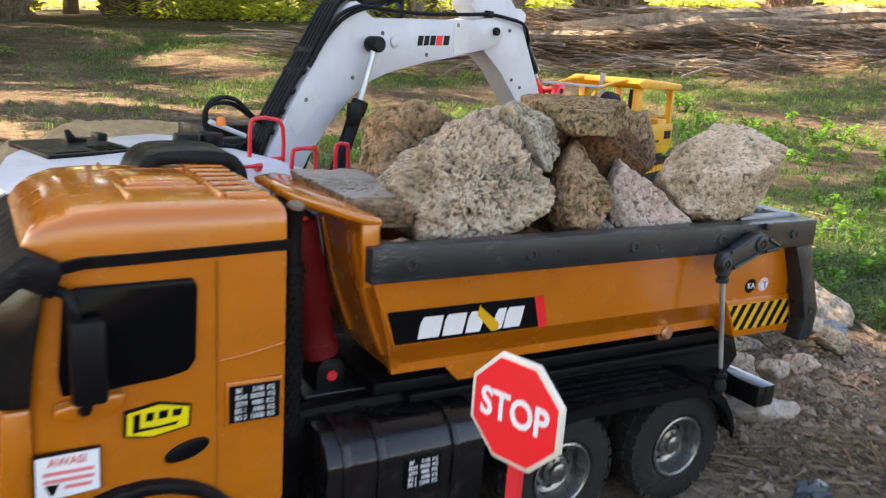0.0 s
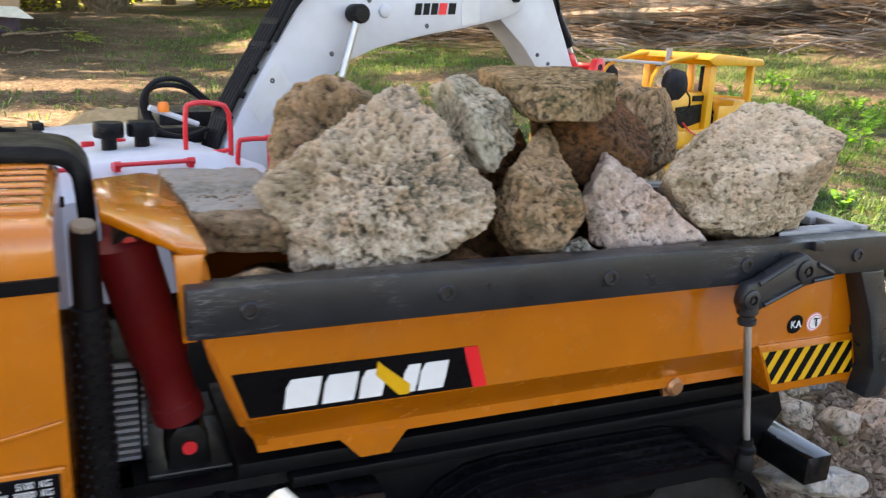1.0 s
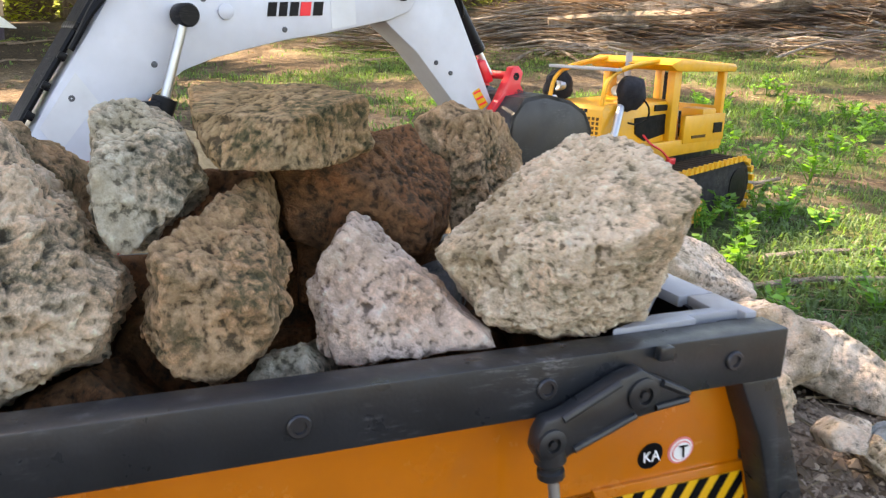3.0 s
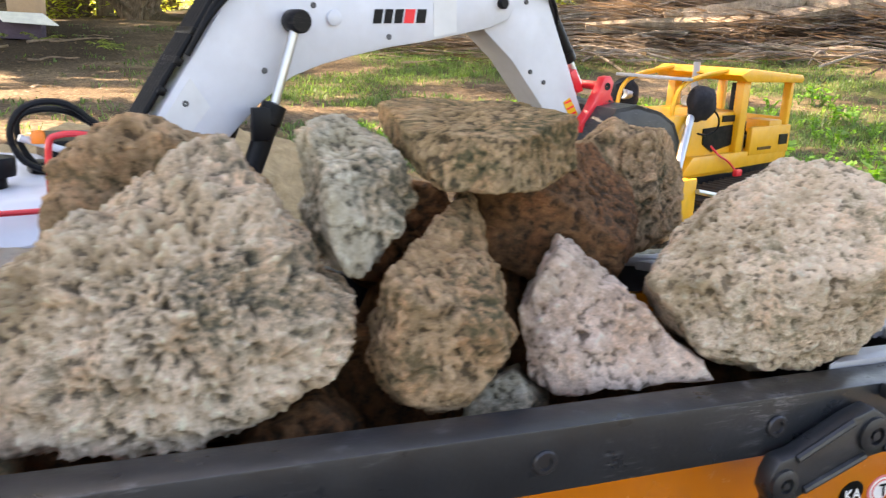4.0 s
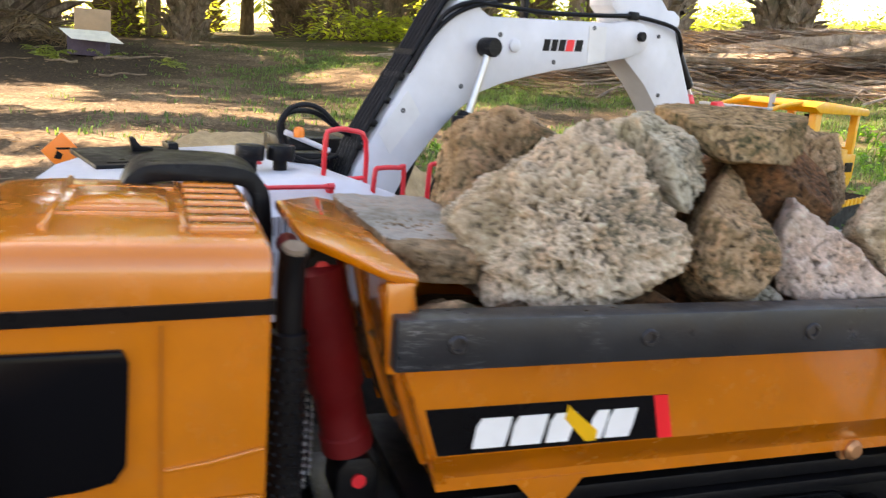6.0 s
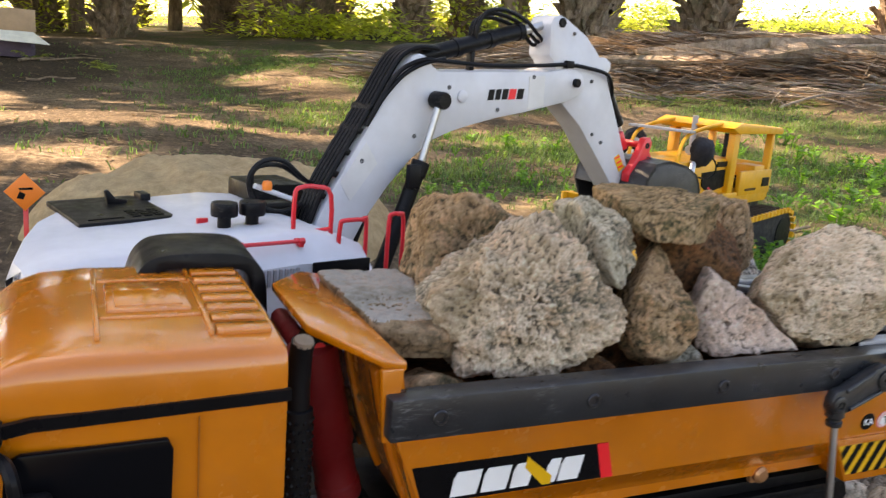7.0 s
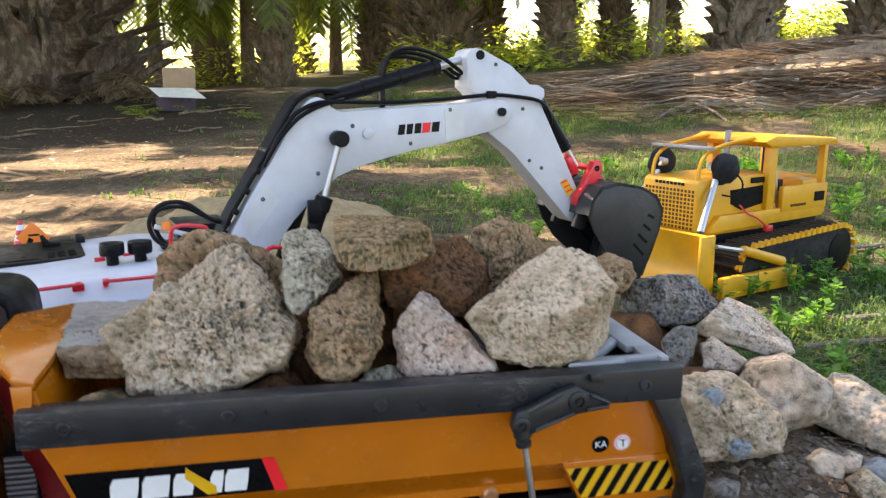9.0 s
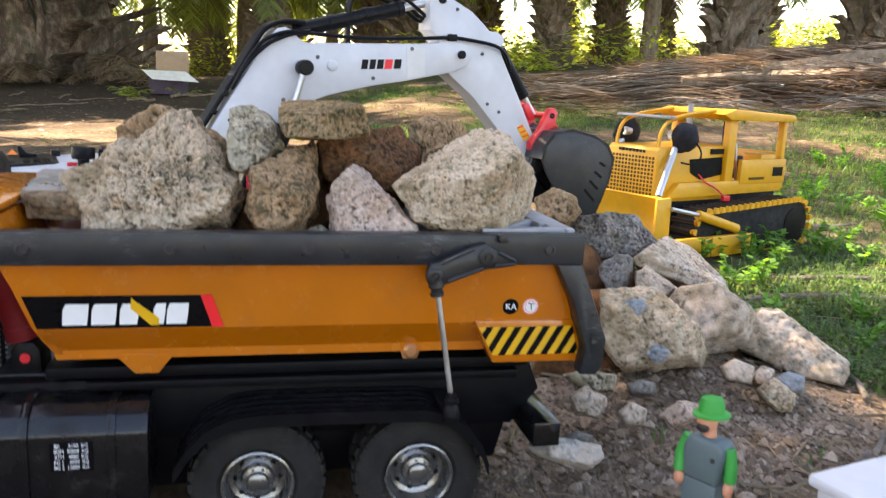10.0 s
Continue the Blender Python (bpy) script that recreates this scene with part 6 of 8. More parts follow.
bm = new_bm()
prism(bm, [(0.4880, 0.2160), (0.4985, 0.2010), (0.5060, 0.2065), (0.4950, 0.2200)], S0 - 0.0005, S0 + 0.0004)
warn = ep("warning_sticker", bm, STICKER_AMBER, stick, "orange warning sticker with black stripes")
for k in range(3):
    a = k * 0.0034
    bm = new_bm()
    prism(bm, [(0.4890 + a, 0.2160 - a * 1.4), (0.4900 + a, 0.2146 - a * 1.4), (0.4970 + a, 0.2172 - a * 1.4), (0.4960 + a, 0.2186 - a * 1.4)], S0 - 0.0008, S0)
    ep("stripe", bm, STICKER_RED, warn)
# bucket ram
bm = new_bm()
rod(bm, (0.4685, 0.344, 0.2985), (0.5045, 0.344, 0.2490), 0.0062, n=16)
lathe(bm, (0.4685, 0.344, 0.2985), (0.036, 0, -0.0495), [(0.0068, 0.052), (0.0068, 0.060)], 16)
ep("bucket_ram", bm, BLACK)
bm = new_bm()
rod(bm, (0.503, 0.344, 0.251), (0.5180, 0.344, 0.2300), 0.0032, n=12)
ep("ram_rod", bm, STEEL)
# red links
for v0, v1 in ((0.3190, 0.3275), (0.3605, 0.3690)):
    bm = new_bm()
    prism(bm, [(0.518 + (x - 0.518) * 1.18, 0.214 + (z - 0.214) * 1.15) for x, z in [(0.5035, 0.1955), (0.5095, 0.1930), (0.5150, 0.1965), (0.5200, 0.2080), (0.5330, 0.2100), (0.5355, 0.2150), (0.5300, 0.2220), (0.5320, 0.2310), (0.5280, 0.2355), (0.5220, 0.2345), (0.5190, 0.2270), (0.5100, 0.2110), (0.5030, 0.2030)]], v0, v1, r=0.001)
    lk = ep("bucket_link", bm, RED, label="red plastic bucket link")
    for u, z in ((0.5092, 0.1995), (0.5265, 0.2300)):
        bm = new_bm()
        lathe(bm, (u, v0 if v0 < 0.34 else v1, z), (0, -1 if v0 < 0.34 else 1, 0), [(0.0032, -0.0004), (0.0032, 0.0006), (0.002, 0.0006), (0, -0.0002)], 12)
        ep("link_pin", bm, BLACK, lk)
bm = new_bm()
rod(bm, (0.5265, 0.326, 0.2300), (0.5265, 0.362, 0.2300), 0.0036, n=12)
prism(bm, [(0.499, 0.2400), (0.506, 0.2430), (0.517, 0.2250), (0.510, 0.2230)], 0.3360, 0.3520, r=0.001)
ep("link_cross", bm, RED)
# bucket: shell between two cheeks
K0, K1 = 0.296, 0.392
BUCKET = scuffed("bucket_grey", (0.026, 0.025, 0.026), (0.20, 0.19, 0.18), 0.4, 0.6, 0.45)
SHELL = [(0.501, 0.1850), (0.504, 0.2000), (0.516, 0.2140), (0.540, 0.2170), (0.570, 0.2110), (0.590, 0.2010), (0.6000, 0.1850), (0.5960, 0.1630), (0.5880, 0.1420), (0.5760, 0.1150)]
bm = new_bm()
inn = [(x + (0.548 - x) * 0.06, z + (0.165 - z) * 0.06) for x, z in SHELL]
prism(bm, SHELL + inn[::-1], K0, K1)
bucket = ep("bucket", bm, BUCKET, label="dark grey plastic digging bucket")
for v0, v1 in ((K0, K0 + 0.003), (K1 - 0.003, K1)):
    bm = new_bm()
    prism(bm, SHELL + [(0.5480, 0.1270), (0.5240, 0.1480), (0.5090, 0.1680)], v0, v1, r=0.0006)
    ck = ep("bucket_cheek", bm, BUCKET, bucket)
    for k in range(4):
        bm = new_bm()
        prism(bm, [(0.560 + k * 0.006, 0.150 + k * 0.010), (0.574 + k * 0.004, 0.137 + k * 0.013), (0.576 + k * 0.004, 0.139 + k * 0.013), (0.562 + k * 0.006, 0.152 + k * 0.010)], v0 - 0.0006, v0 + 0.0004)
        ep("cheek_rib", bm, BLACK, ck)
for k in range(5):
    bm = new_bm()
    v = K0 + 0.004 + k * 0.0195
    prism(bm, [(0.5880, 0.1420), (0.5740, 0.1020), (0.5700, 0.1030), (0.5800, 0.1440)], v, v + 0.010, r=0.0006)
    ep("bucket_tooth", bm, BUCKET, bucket)
bm = new_bm()
for v in (0.322, 0.360):
    prism(bm, [(0.5000, 0.1700), (0.512, 0.1660), (0.545, 0.2150), (0.530, 0.2200), (0.512, 0.2080)], v - 0.003, v + 0.003, r=0.0006)
ep("bucket_lug", bm, BUCKET, bucket)

# ---- toy bulldozer ----
DC = (1.06, 0.445)
_c, _s = math.cos(radians(22)), math.sin(radians(22))
dozer = thing("toy_bulldozer", DC[0] * _c - DC[1] * _s, DC[0] * _s + DC[1] * _c, 0.0, "yellow toy bulldozer with a perforated grille, standing in weeds", "toy bulldozer", rz=22)
D0 = Matrix.Translation((-DC[0] * U, -DC[1] * U, 0))


def dp(name, bm, mat, parent=None, label="", sharp=35):
    ob = link(name, bm, mat, parent or dozer, label, sharp)
    if parent is None:
        ob.matrix_basis = D0
    return ob


DW = 2 * DC[1]
SHOE_DIRT = painted("caked_dirt", (0.045, 0.03, 0.018), 0.9, 0.0, dirtiness=0.5)
for near in (True, False):
    def w(y):
        return y if near else DW - y
    loop = [(0.965 + 0.031 * math.cos(a), 0.056 + 0.031 * math.sin(a)) for a in [math.pi / 2 + k * math.pi / 8 for k in range(9)]]
    loop += [(1.190 + 0.037 * math.cos(a), 0.060 + 0.037 * math.sin(a)) for a in [-math.pi / 2 + k * math.pi / 8 for k in range(9)]]
    bm = new_bm()
    prism(bm, loop, w(0.337), w(0.380), r=0.001)
    track = dp("crawler_track", bm, RUBBER, label="black crawler track with yellow shoes")
    n = len(loop)
    per = [0.0]
    for i in range(n):
        a, b = Vector(loop[i]), Vector(loop[(i + 1) % n])
        per.append(per[-1] + (b - a).length)
    count = 46
    for k in range(count):
        s = per[-1] * k / count
        i = max(j for j in range(n) if per[j] <= s + 1e-9)
        a, b = Vector(loop[i]), Vector(loop[(i + 1) % n])
        p = a.lerp(b, (s - per[i]) / max((b - a).length, 1e-9))
        d = (b - a).normalized()
        nn = Vector((d.y, -d.x))
        bm = new_bm()
        q = [p - d * 0.0045, p + d * 0.0045, p + d * 0.0035 + nn * 0.0028, p + d * 0.001 + nn * 0.0028, p + d * 0.0005 + nn * 0.006, p - d * 0.0015 + nn * 0.006, p - d * 0.002 + nn * 0.0028, p - d * 0.0045 + nn * 0.0028]
        prism(bm, [(v.x, v.y) for v in q], w(0.3375), w(0.383))
        dp("track_shoe", bm, SHOE_DIRT, track, "shoe caked with brown dirt")
        bm = new_bm()
        q = [p - d * 0.0048, p + d * 0.0048, p + d * 0.004 + nn * 0.0045, p + d * 0.0015 + nn * 0.0085, p - d * 0.0015 + nn * 0.0085, p - d * 0.004 + nn * 0.0045]
        prism(bm, [(v.x, v.y) for v in q], w(0.3310), w(0.3372))
        dp("shoe_end", bm, YELLOW, track, "yellow shoe end")
    bm = new_bm()
    lathe(bm, (1.190, w(0.337), 0.060), (0, -1 if near else 1, 0), [(0.027, -0.001), (0.027, 0.0015), (0.012, 0.003), (0.0, 0.003)], 20)
    dp("sprocket", bm, BLACK, track)
    # push arm and its ram
    bm = new_bm()
    box(bm, 0.878, 0.955, w(0.318), w(0.328), 0.026, 0.056, 0.001)
    dp("push_arm", bm, YELLOW, label="yellow push arm")
    bm = new_bm()
    box(bm, 0.957, 1.050, w(0.318), w(0.328), 0.026, 0.056, 0.001)
    dp("push_arm", bm, YELLOW, label="yellow push arm")
    bm = new_bm()
    rod(bm, (0.872, w(0.330), 0.100), (0.935, w(0.328), 0.088), 0.0032, n=10)
    dp("arm_rod", bm, STEEL)
    bm = new_bm()
    rod(bm, (0.930, w(0.328), 0.089), (1.020, w(0.325), 0.064), 0.0072, n=14)
    dp("arm_ram", bm, YELLOW)
    bm = new_bm()
    rod(bm, (0.945, w(0.392), 0.190), (0.888, w(0.370), 0.112), 0.0052, n=14)
    dp("lift_ram", bm, STEEL, label="grey tube lift ram")
    # wrapped head lamp and hoop
    bm = new_bm()
    tube(bm, [(0.915, w(0.403), 0.172), (0.917, w(0.403), 0.195), (0.925, w(0.403), 0.212), (0.944, w(0.403), 0.223), (0.985, w(0.403), 0.231), (1.040, w(0.403), 0.237)], 0.0052, 8, 4, flat=0.55)
    dp("roof_hoop", bm, YELLOW, label="yellow curved roof hoop")
    bm = new_bm()
    bmesh.ops.create_icosphere(bm, subdivisions=3, radius=1.0)
    for v in bm.verts:
        k = 1 + 0.22 * noise.noise(v.co * 1.7 + Vector((3 * near, 1, 2)))
        v.co = Vector((0.955 + v.co.x * 0.024 * k, w(0.386) + v.co.y * 0.017 * k, 0.198 + v.co.z * 0.024 * k))
    lamp = dp("lamp_wrap", bm, scuffed("black_cloth_" + ("a" if near else "b"), (0.014, 0.013, 0.016), (0.06, 0.05, 0.06), 0.9, 0.3), label="lamp wrapped in black cloth")
    bm = new_bm()
    lathe(bm, (0.938, w(0.398), 0.200), (-1, 0, 0), [(0.0065, -0.010), (0.007, 0.002), (0.005, 0.003), (0.0, 0.002)], 16)
    dp("lamp_lens", bm, STEEL, lamp)
# blade
bm = new_bm()
prof = [(0.852, 0.034), (0.862, 0.048), (0.866, 0.070), (0.862, 0.095), (0.853, 0.114), (0.860, 0.1155), (0.870, 0.097), (0.8745, 0.070), (0.871, 0.046), (0.861, 0.032)]
prism(bm, prof, 0.338, DW - 0.338)
for y0, y1 in ((0.333, 0.338), (DW - 0.338, DW - 0.333)):
    prism(bm, [(0.845, 0.032), (0.845, 0.115), (0.874, 0.115), (0.876, 0.032)], y0, y1, r=0.001)
blade = dp("blade", bm, YELLOW, label="yellow dozer blade")
# hood with perforated grille
bm = new_bm()
prism(bm, [(0.912, 0.098), (0.906, 0.108), (0.906, 0.176), (0.912, 0.181), (1.085, 0.184), (1.085, 0.098)], 0.395, DW - 0.395, r=0.0015)
hood = dp("hood", bm, YELLOW, label="yellow engine hood")
HOLE = scuffed("grille_hole", (0.10, 0.05, 0.006), (0.12, 0.07, 0.02), 0.8, 0.2)
for i in range(14):
    for k in range(10):
        bm = new_bm()
        y, z = 0.4015 + i * 0.0067, 0.1105 + k * 0.0060
        box(bm, 0.9053, 0.9063, y - 0.0019, y + 0.0019, z - 0.0019, z + 0.0019)
        dp("grille_hole", bm, HOLE, hood)
for k in range(8):
    bm = new_bm()
    box(bm, 0.9050, 0.9062, 0.418 + k * 0.007, 0.423 + k * 0.007, 0.1718, 0.1762)
    dp("name_bar", bm, BLACK, hood)
bm = new_bm()
prism(bm, [(0.982, 0.163), (1.060, 0.166), (1.062, 0.138), (1.010, 0.131), (0.985, 0.142)], 0.3935, 0.3955)
dp("engine_opening", bm, CHASSIS, hood)
bm = new_bm()
box(bm, 1.030, 1.066, 0.3930, 0.3952, 0.1705, 0.1790)
dp("name_plate", bm, BLACK, hood)
# body skirt
# underbody coloured black for the shade in the gap above the tracks
bm = new_bm()
prism(bm, [(0.915, 0.060), (0.905, 0.100), (1.215, 0.108), (1.215, 0.070)], 0.396, DW - 0.396, r=0.001)
dp("dark_gap_body", bm, CHASSIS, label="underbody coloured black for the shaded gap over the tracks")
bm = new_bm()
prism(bm, [(0.925, 0.104), (0.950, 0.128), (1.080, 0.128), (1.220, 0.126), (1.215, 0.108)], 0.385, 0.395, r=0.001)
prism(bm, [(0.925, 0.104), (0.950, 0.128), (1.080, 0.128), (1.220, 0.126), (1.215, 0.108)], DW - 0.395, DW - 0.385, r=0.001)
dp("skirt", bm, YELLOW)
# cab: open posts, low walls, flat roof
for a, w0 in ((1.075, 0.386), (1.211, 0.386), (1.075, DW - 0.398), (1.211, DW - 0.398)):
    bm = new_bm()
    box(bm, a - 0.009 * (a < 1.1) - 0.004, a + 0.006, w0, w0 + 0.012, 0.120, 0.227, 0.0012)
    dp("cab_post", bm, YELLOW)
bm = new_bm()
prism(bm, [(1.030, 0.2335), (1.050, 0.2250), (1.222, 0.2240), (1.226, 0.2300), (1.219, 0.2350), (1.060, 0.2420)], 0.376, DW - 0.376, r=0.0015)
dp("cab_roof", bm, YELLOW, label="flat yellow cab roof")
bm = new_bm()
box(bm, 1.098, 1.220, 0.383, 0.391, 0.122, 0.162, 0.0012)
box(bm, 1.098, 1.220, DW - 0.391, DW - 0.383, 0.122, 0.162, 0.0012)
box(bm, 1.214, 1.222, 0.389, DW - 0.389, 0.122, 0.172, 0.0012)
box(bm, 1.085, 1.222, 0.386, DW - 0.386, 0.112, 0.124, 0.001)
box(bm, 1.150, 1.190, 0.384, 0.420, 0.150, 0.170, 0.002)
dp("cab_wall", bm, YELLOW)
bm = new_bm()
box(bm, 1.160, 1.205, 0.425, 0.470, 0.124, 0.140, 0.004)
box(bm, 1.200, 1.210, 0.425, 0.470, 0.124, 0.160, 0.004)
dp("seat", bm, BLACK, label="black seat")
bm = new_bm()
box(bm, 1.080, 1.086, 0.398, 0.414, 0.124, 0.222, 0.001)
dp("dashboard", bm, BLACK)
bm = new_bm()
box(bm, 1.184, 1.210, 0.3815, 0.3832, 0.134, 0.149)
dp("number_plate", bm, BLACK)
bm = new_bm()
box(bm, 1.120, 1.160, 0.3815, 0.3832, 0.129, 0.133)
dp("mark_bar", bm, HOLE)
bm = new_bm()
rod(bm, (1.112, 0.402, 0.124), (1.106, 0.404, 0.186), 0.0022, n=8)
dp("lever", bm, STEEL)
# exhaust tube and loose grey bar on the roof hoops
bm = new_bm()
rod(bm, (1.035, 0.4455, 0.180), (1.035, 0.4455, 0.247), 0.0048, n=14)
dp("exhaust", bm, LIGHT_GREY, label="pale grey exhaust tube")
bm = new_bm()
box(bm, 0.924, 0.938, 0.392, 0.500, 0.2245, 0.2285, 0.0008)
dp("roof_bar", bm, LIGHT_GREY)
# red lead with a plug
bm = new_bm()
tube(bm, [(1.000, 0.390, 0.140), (1.010, 0.382, 0.128), (1.030, 0.378, 0.119), (1.050, 0.374, 0.104)], 0.0016, 6, 4)
lead = dp("lead", bm, RED, label="red electric lead")
bm = new_bm()
box(bm, 1.044, 1.060, 0.370, 0.377, 0.098, 0.107, 0.0015)
dp("plug", bm, RED, lead)
bm = new_bm()
tube(bm, [(0.955, 0.372, 0.195), (0.972, 0.369, 0.180), (0.976, 0.372, 0.165), (0.960, 0.376, 0.158), (0.944, 0.380, 0.160)], 0.0014, 6, 4)
dp("lead", bm, BLACK)

# ---- signs, doll, box, sand ----
SX, SY = -0.0092, -0.1039
stop = thing("stop_sign", SX, SY, 0.0, "red toy stop sign with white rim on a red post", "toy sign")
stop.matrix_basis = at(SX, SY, 0.0, 0, 0, -74)
bm = new_bm()
OCT = [(0.0216 * math.cos(radians(22.5 + 45 * k)), 0.1452 + 0.0216 * math.sin(radians(22.5 + 45 * k))) for k in range(8)]
prism(bm, OCT, -0.0012, 0.0012, r=0.0004)
part("sign_plate", bm, painted("worn_white", (0.72, 0.66, 0.55), 0.6, 0.0, dirtiness=0.6), stop, "worn white octagonal plate")
bm = new_bm()
prism(bm, [(x * 0.915, 0.1452 + (z - 0.1452) * 0.915) for x, z in OCT], -0.0016, -0.0011)
part("sign_face", bm, STICKER_RED, stop, "red octagon")
letters("lettering", "STOP", 0.0148, STICKER_WHITE, stop, at(0, -0.0018, 0.1452, 90), "white lettering", bold=0.00035, width=0.86)
bm = new_bm()
box(bm, -0.0028, 0.0028, 0.0013, 0.0045, 0.0, 0.150, 0.0005)
part("post", bm, RED, stop)
bm = new_bm()
lathe(bm, (0, 0.003, 0), (0, 0, 1), [(0.022, 0), (0.022, 0.003), (0.006, 0.005), (0.0045, 0.012)], 20)
part("foot", bm, RED, stop)

diamond = thing("warning_sign", -0.168, 0.620, height(-0.168, 0.62), "orange diamond road-works sign on a red post", "toy sign", rz=-8)
bm = new_bm()
z0 = 0.130
prism(bm, [(0, z0 - 0.0185), (0.0185, z0), (0, z0 + 0.0185), (-0.0185, z0)], -0.001, 0.001, r=0.0004)
part("sign_plate", bm, ORANGE_SIGN, diamond)
bm = new_bm()
prism(bm, [(-0.007, z0 - 0.006), (-0.001, z0 - 0.007), (0.001, z0 - 0.002), (-0.004, z0 + 0.001)], -0.0014, -0.0009)
prism(bm, [(-0.004, z0 + 0.002), (0.008, z0 + 0.003), (0.007, z0 + 0.005), (-0.005, z0 + 0.004)], -0.0014, -0.0009)
part("pictogram", bm, STICKER_BLACK, diamond)
bm = new_bm()
box(bm, -0.0022, 0.0022, 0.0011, 0.004, 0.0, z0 - 0.012, 0.0004)
lathe(bm, (0, 0.0025, 0), (0, 0, 1), [(0.018, 0), (0.018, 0.003), (0.004, 0.006)], 16)
part("post", bm, RED, diamond)

cone = thing("traffic_cone", -0.335, 1.185, height(-0.335, 1.185), "red and white toy traffic cone on bare soil", "toy cone")
bm = new_bm()
box(bm, -0.021, 0.021, -0.021, 0.021, 0.0, 0.005, 0.001)
part("base", bm, RED, cone)
for k, (z0, z1) in enumerate(((0.004, 0.018), (0.018, 0.027), (0.027, 0.036), (0.036, 0.045), (0.045, 0.052))):
    bm = new_bm()
    lathe(bm, (0, 0, 0), (0, 0, 1), [(0.0155 - z0 * 0.24, z0), (0.0155 - z1 * 0.24, z1)], 20)
    part("band", bm, STICKER_WHITE if k % 2 else RED, cone)

# toy figure: one plain mesh with a coloured zone for each garment
doll_base = (0.3426, -0.0552, 0.004)
bm = new_bm()


def blob(bm, c, r, n=2):
    got = bmesh.ops.create_icosphere(bm, subdivisions=n, radius=1.0)["verts"]
    for v in got:
        v.co = Vector((c[0] + v.co.x * r[0], c[1] + v.co.y * r[1], c[2] + v.co.z * r[2]))
    return got


def add(fn, k):
    before = set(bm.faces)
    fn()
    for f in set(bm.faces) - before:
        f.material_index = k


add(lambda: prism(bm, [(-0.0105, 0.062), (0.0125, 0.062), (0.0155, 0.085), (0.012, 0.0905), (-0.008, 0.0905), (-0.0125, 0.083)], -0.008, 0.008, r=0.003, seg=3), 0)
add(lambda: prism(bm, [(-0.0100, 0.032), (0.012, 0.032), (0.013, 0.063), (-0.011, 0.063)], -0.0075, 0.0075, r=0.002), 0)
for x in (-0.005, 0.0065):
    add(lambda: rod(bm, (x, 0, 0.034), (x, 0, 0.004), 0.0058, 0.005, 14), 2)
    add(lambda: box(bm, x - 0.0055, x + 0.0055, -0.011, 0.006, 0.0, 0.007, 0.002), 4)
add(lambda: tube(bm, [(-0.0115, -0.001, 0.0865), (-0.0145, -0.003, 0.075), (-0.0130, -0.006, 0.064)], 0.0042, 10, 4), 1)
add(lambda: tube(bm, [(0.0145, 0.000, 0.0865), (0.0175, -0.001, 0.076), (0.0180, -0.002, 0.067)], 0.0038, 10, 4), 1)
add(lambda: blob(bm, (-0.0125, -0.007, 0.0605), (0.0036, 0.0036, 0.005)), 3)
add(lambda: blob(bm, (0.0180, -0.003, 0.0625), (0.0030, 0.0030, 0.006)), 3)
add(lambda: rod(bm, (0.001, 0, 0.089), (0.000, 0, 0.096), 0.0042, n=14), 3)
add(lambda: blob(bm, (-0.001, -0.001, 0.1005), (0.0062, 0.0066, 0.0085), 3), 3)
add(lambda: blob(bm, (-0.001, -0.0058, 0.0966), (0.0044, 0.0024, 0.0036), 2), 4)
add(lambda: lathe(bm, (0.0005, 0, 0.1035), (-0.08, 0, 1), [(0.0112, 0.0), (0.0112, 0.0012), (0.0078, 0.0022), (0.0074, 0.0078), (0.0062, 0.0108), (0.0, 0.0116)], 18), 1)
add(lambda: lathe(bm, (0.009, -0.0082, 0.079), (0, -1, 0), [(0.0015, -0.001), (0.0015, 0.0004), (0, 0.0004)], 10), 4)
for v in bm.verts:
    v.co *= U
me = bpy.data.meshes.new("toy_figure")
bmesh.ops.recalc_face_normals(bm, faces=bm.faces)
for f in bm.faces:
    f.smooth = True
bm.to_mesh(me)
bm.free()
me.set_sharp_from_angle(angle=radians(40))
for m in (painted("grey_green_vest", (0.10, 0.14, 0.14), 0.5, 0.0, dirtiness=0.1), GREEN, painted("grey_trousers", (0.12, 0.13, 0.14), 0.5, 0.0, dirtiness=0.1), painted("moulded_tan", (0.72, 0.30, 0.17), 0.5, 0.0, dirtiness=0.05), painted("dark_brown_plastic", (0.03, 0.02, 0.015), 0.5, 0.0, dirtiness=0.05)):
    me.materials.append(m)
doll = new("toy_figure", me)
doll.matrix_basis = at(*doll_base, 0, 0, -62) @ Matrix.Scale(0.87, 4)
tagged(doll, "small plastic worker figure with a green hat and grey vest", "toy figure")

# white plastic tray beside the figure
tray = thing("storage_box", 0.414, -0.151, 0.0, "white plastic storage box on the ground", "box", rz=14)
bm = new_bm()
prism(bm, [(-0.048, 0.0), (-0.052, 0.090), (0.052, 0.090), (0.048, 0.0)], -0.040, 0.040, r=0.004, seg=3)
part("body", bm, WHITE, tray)
bm = new_bm()
box(bm, -0.0545, 0.0545, -0.0425, 0.0425, 0.0885, 0.0945, 0.002)
part("lid", bm, WHITE, tray)

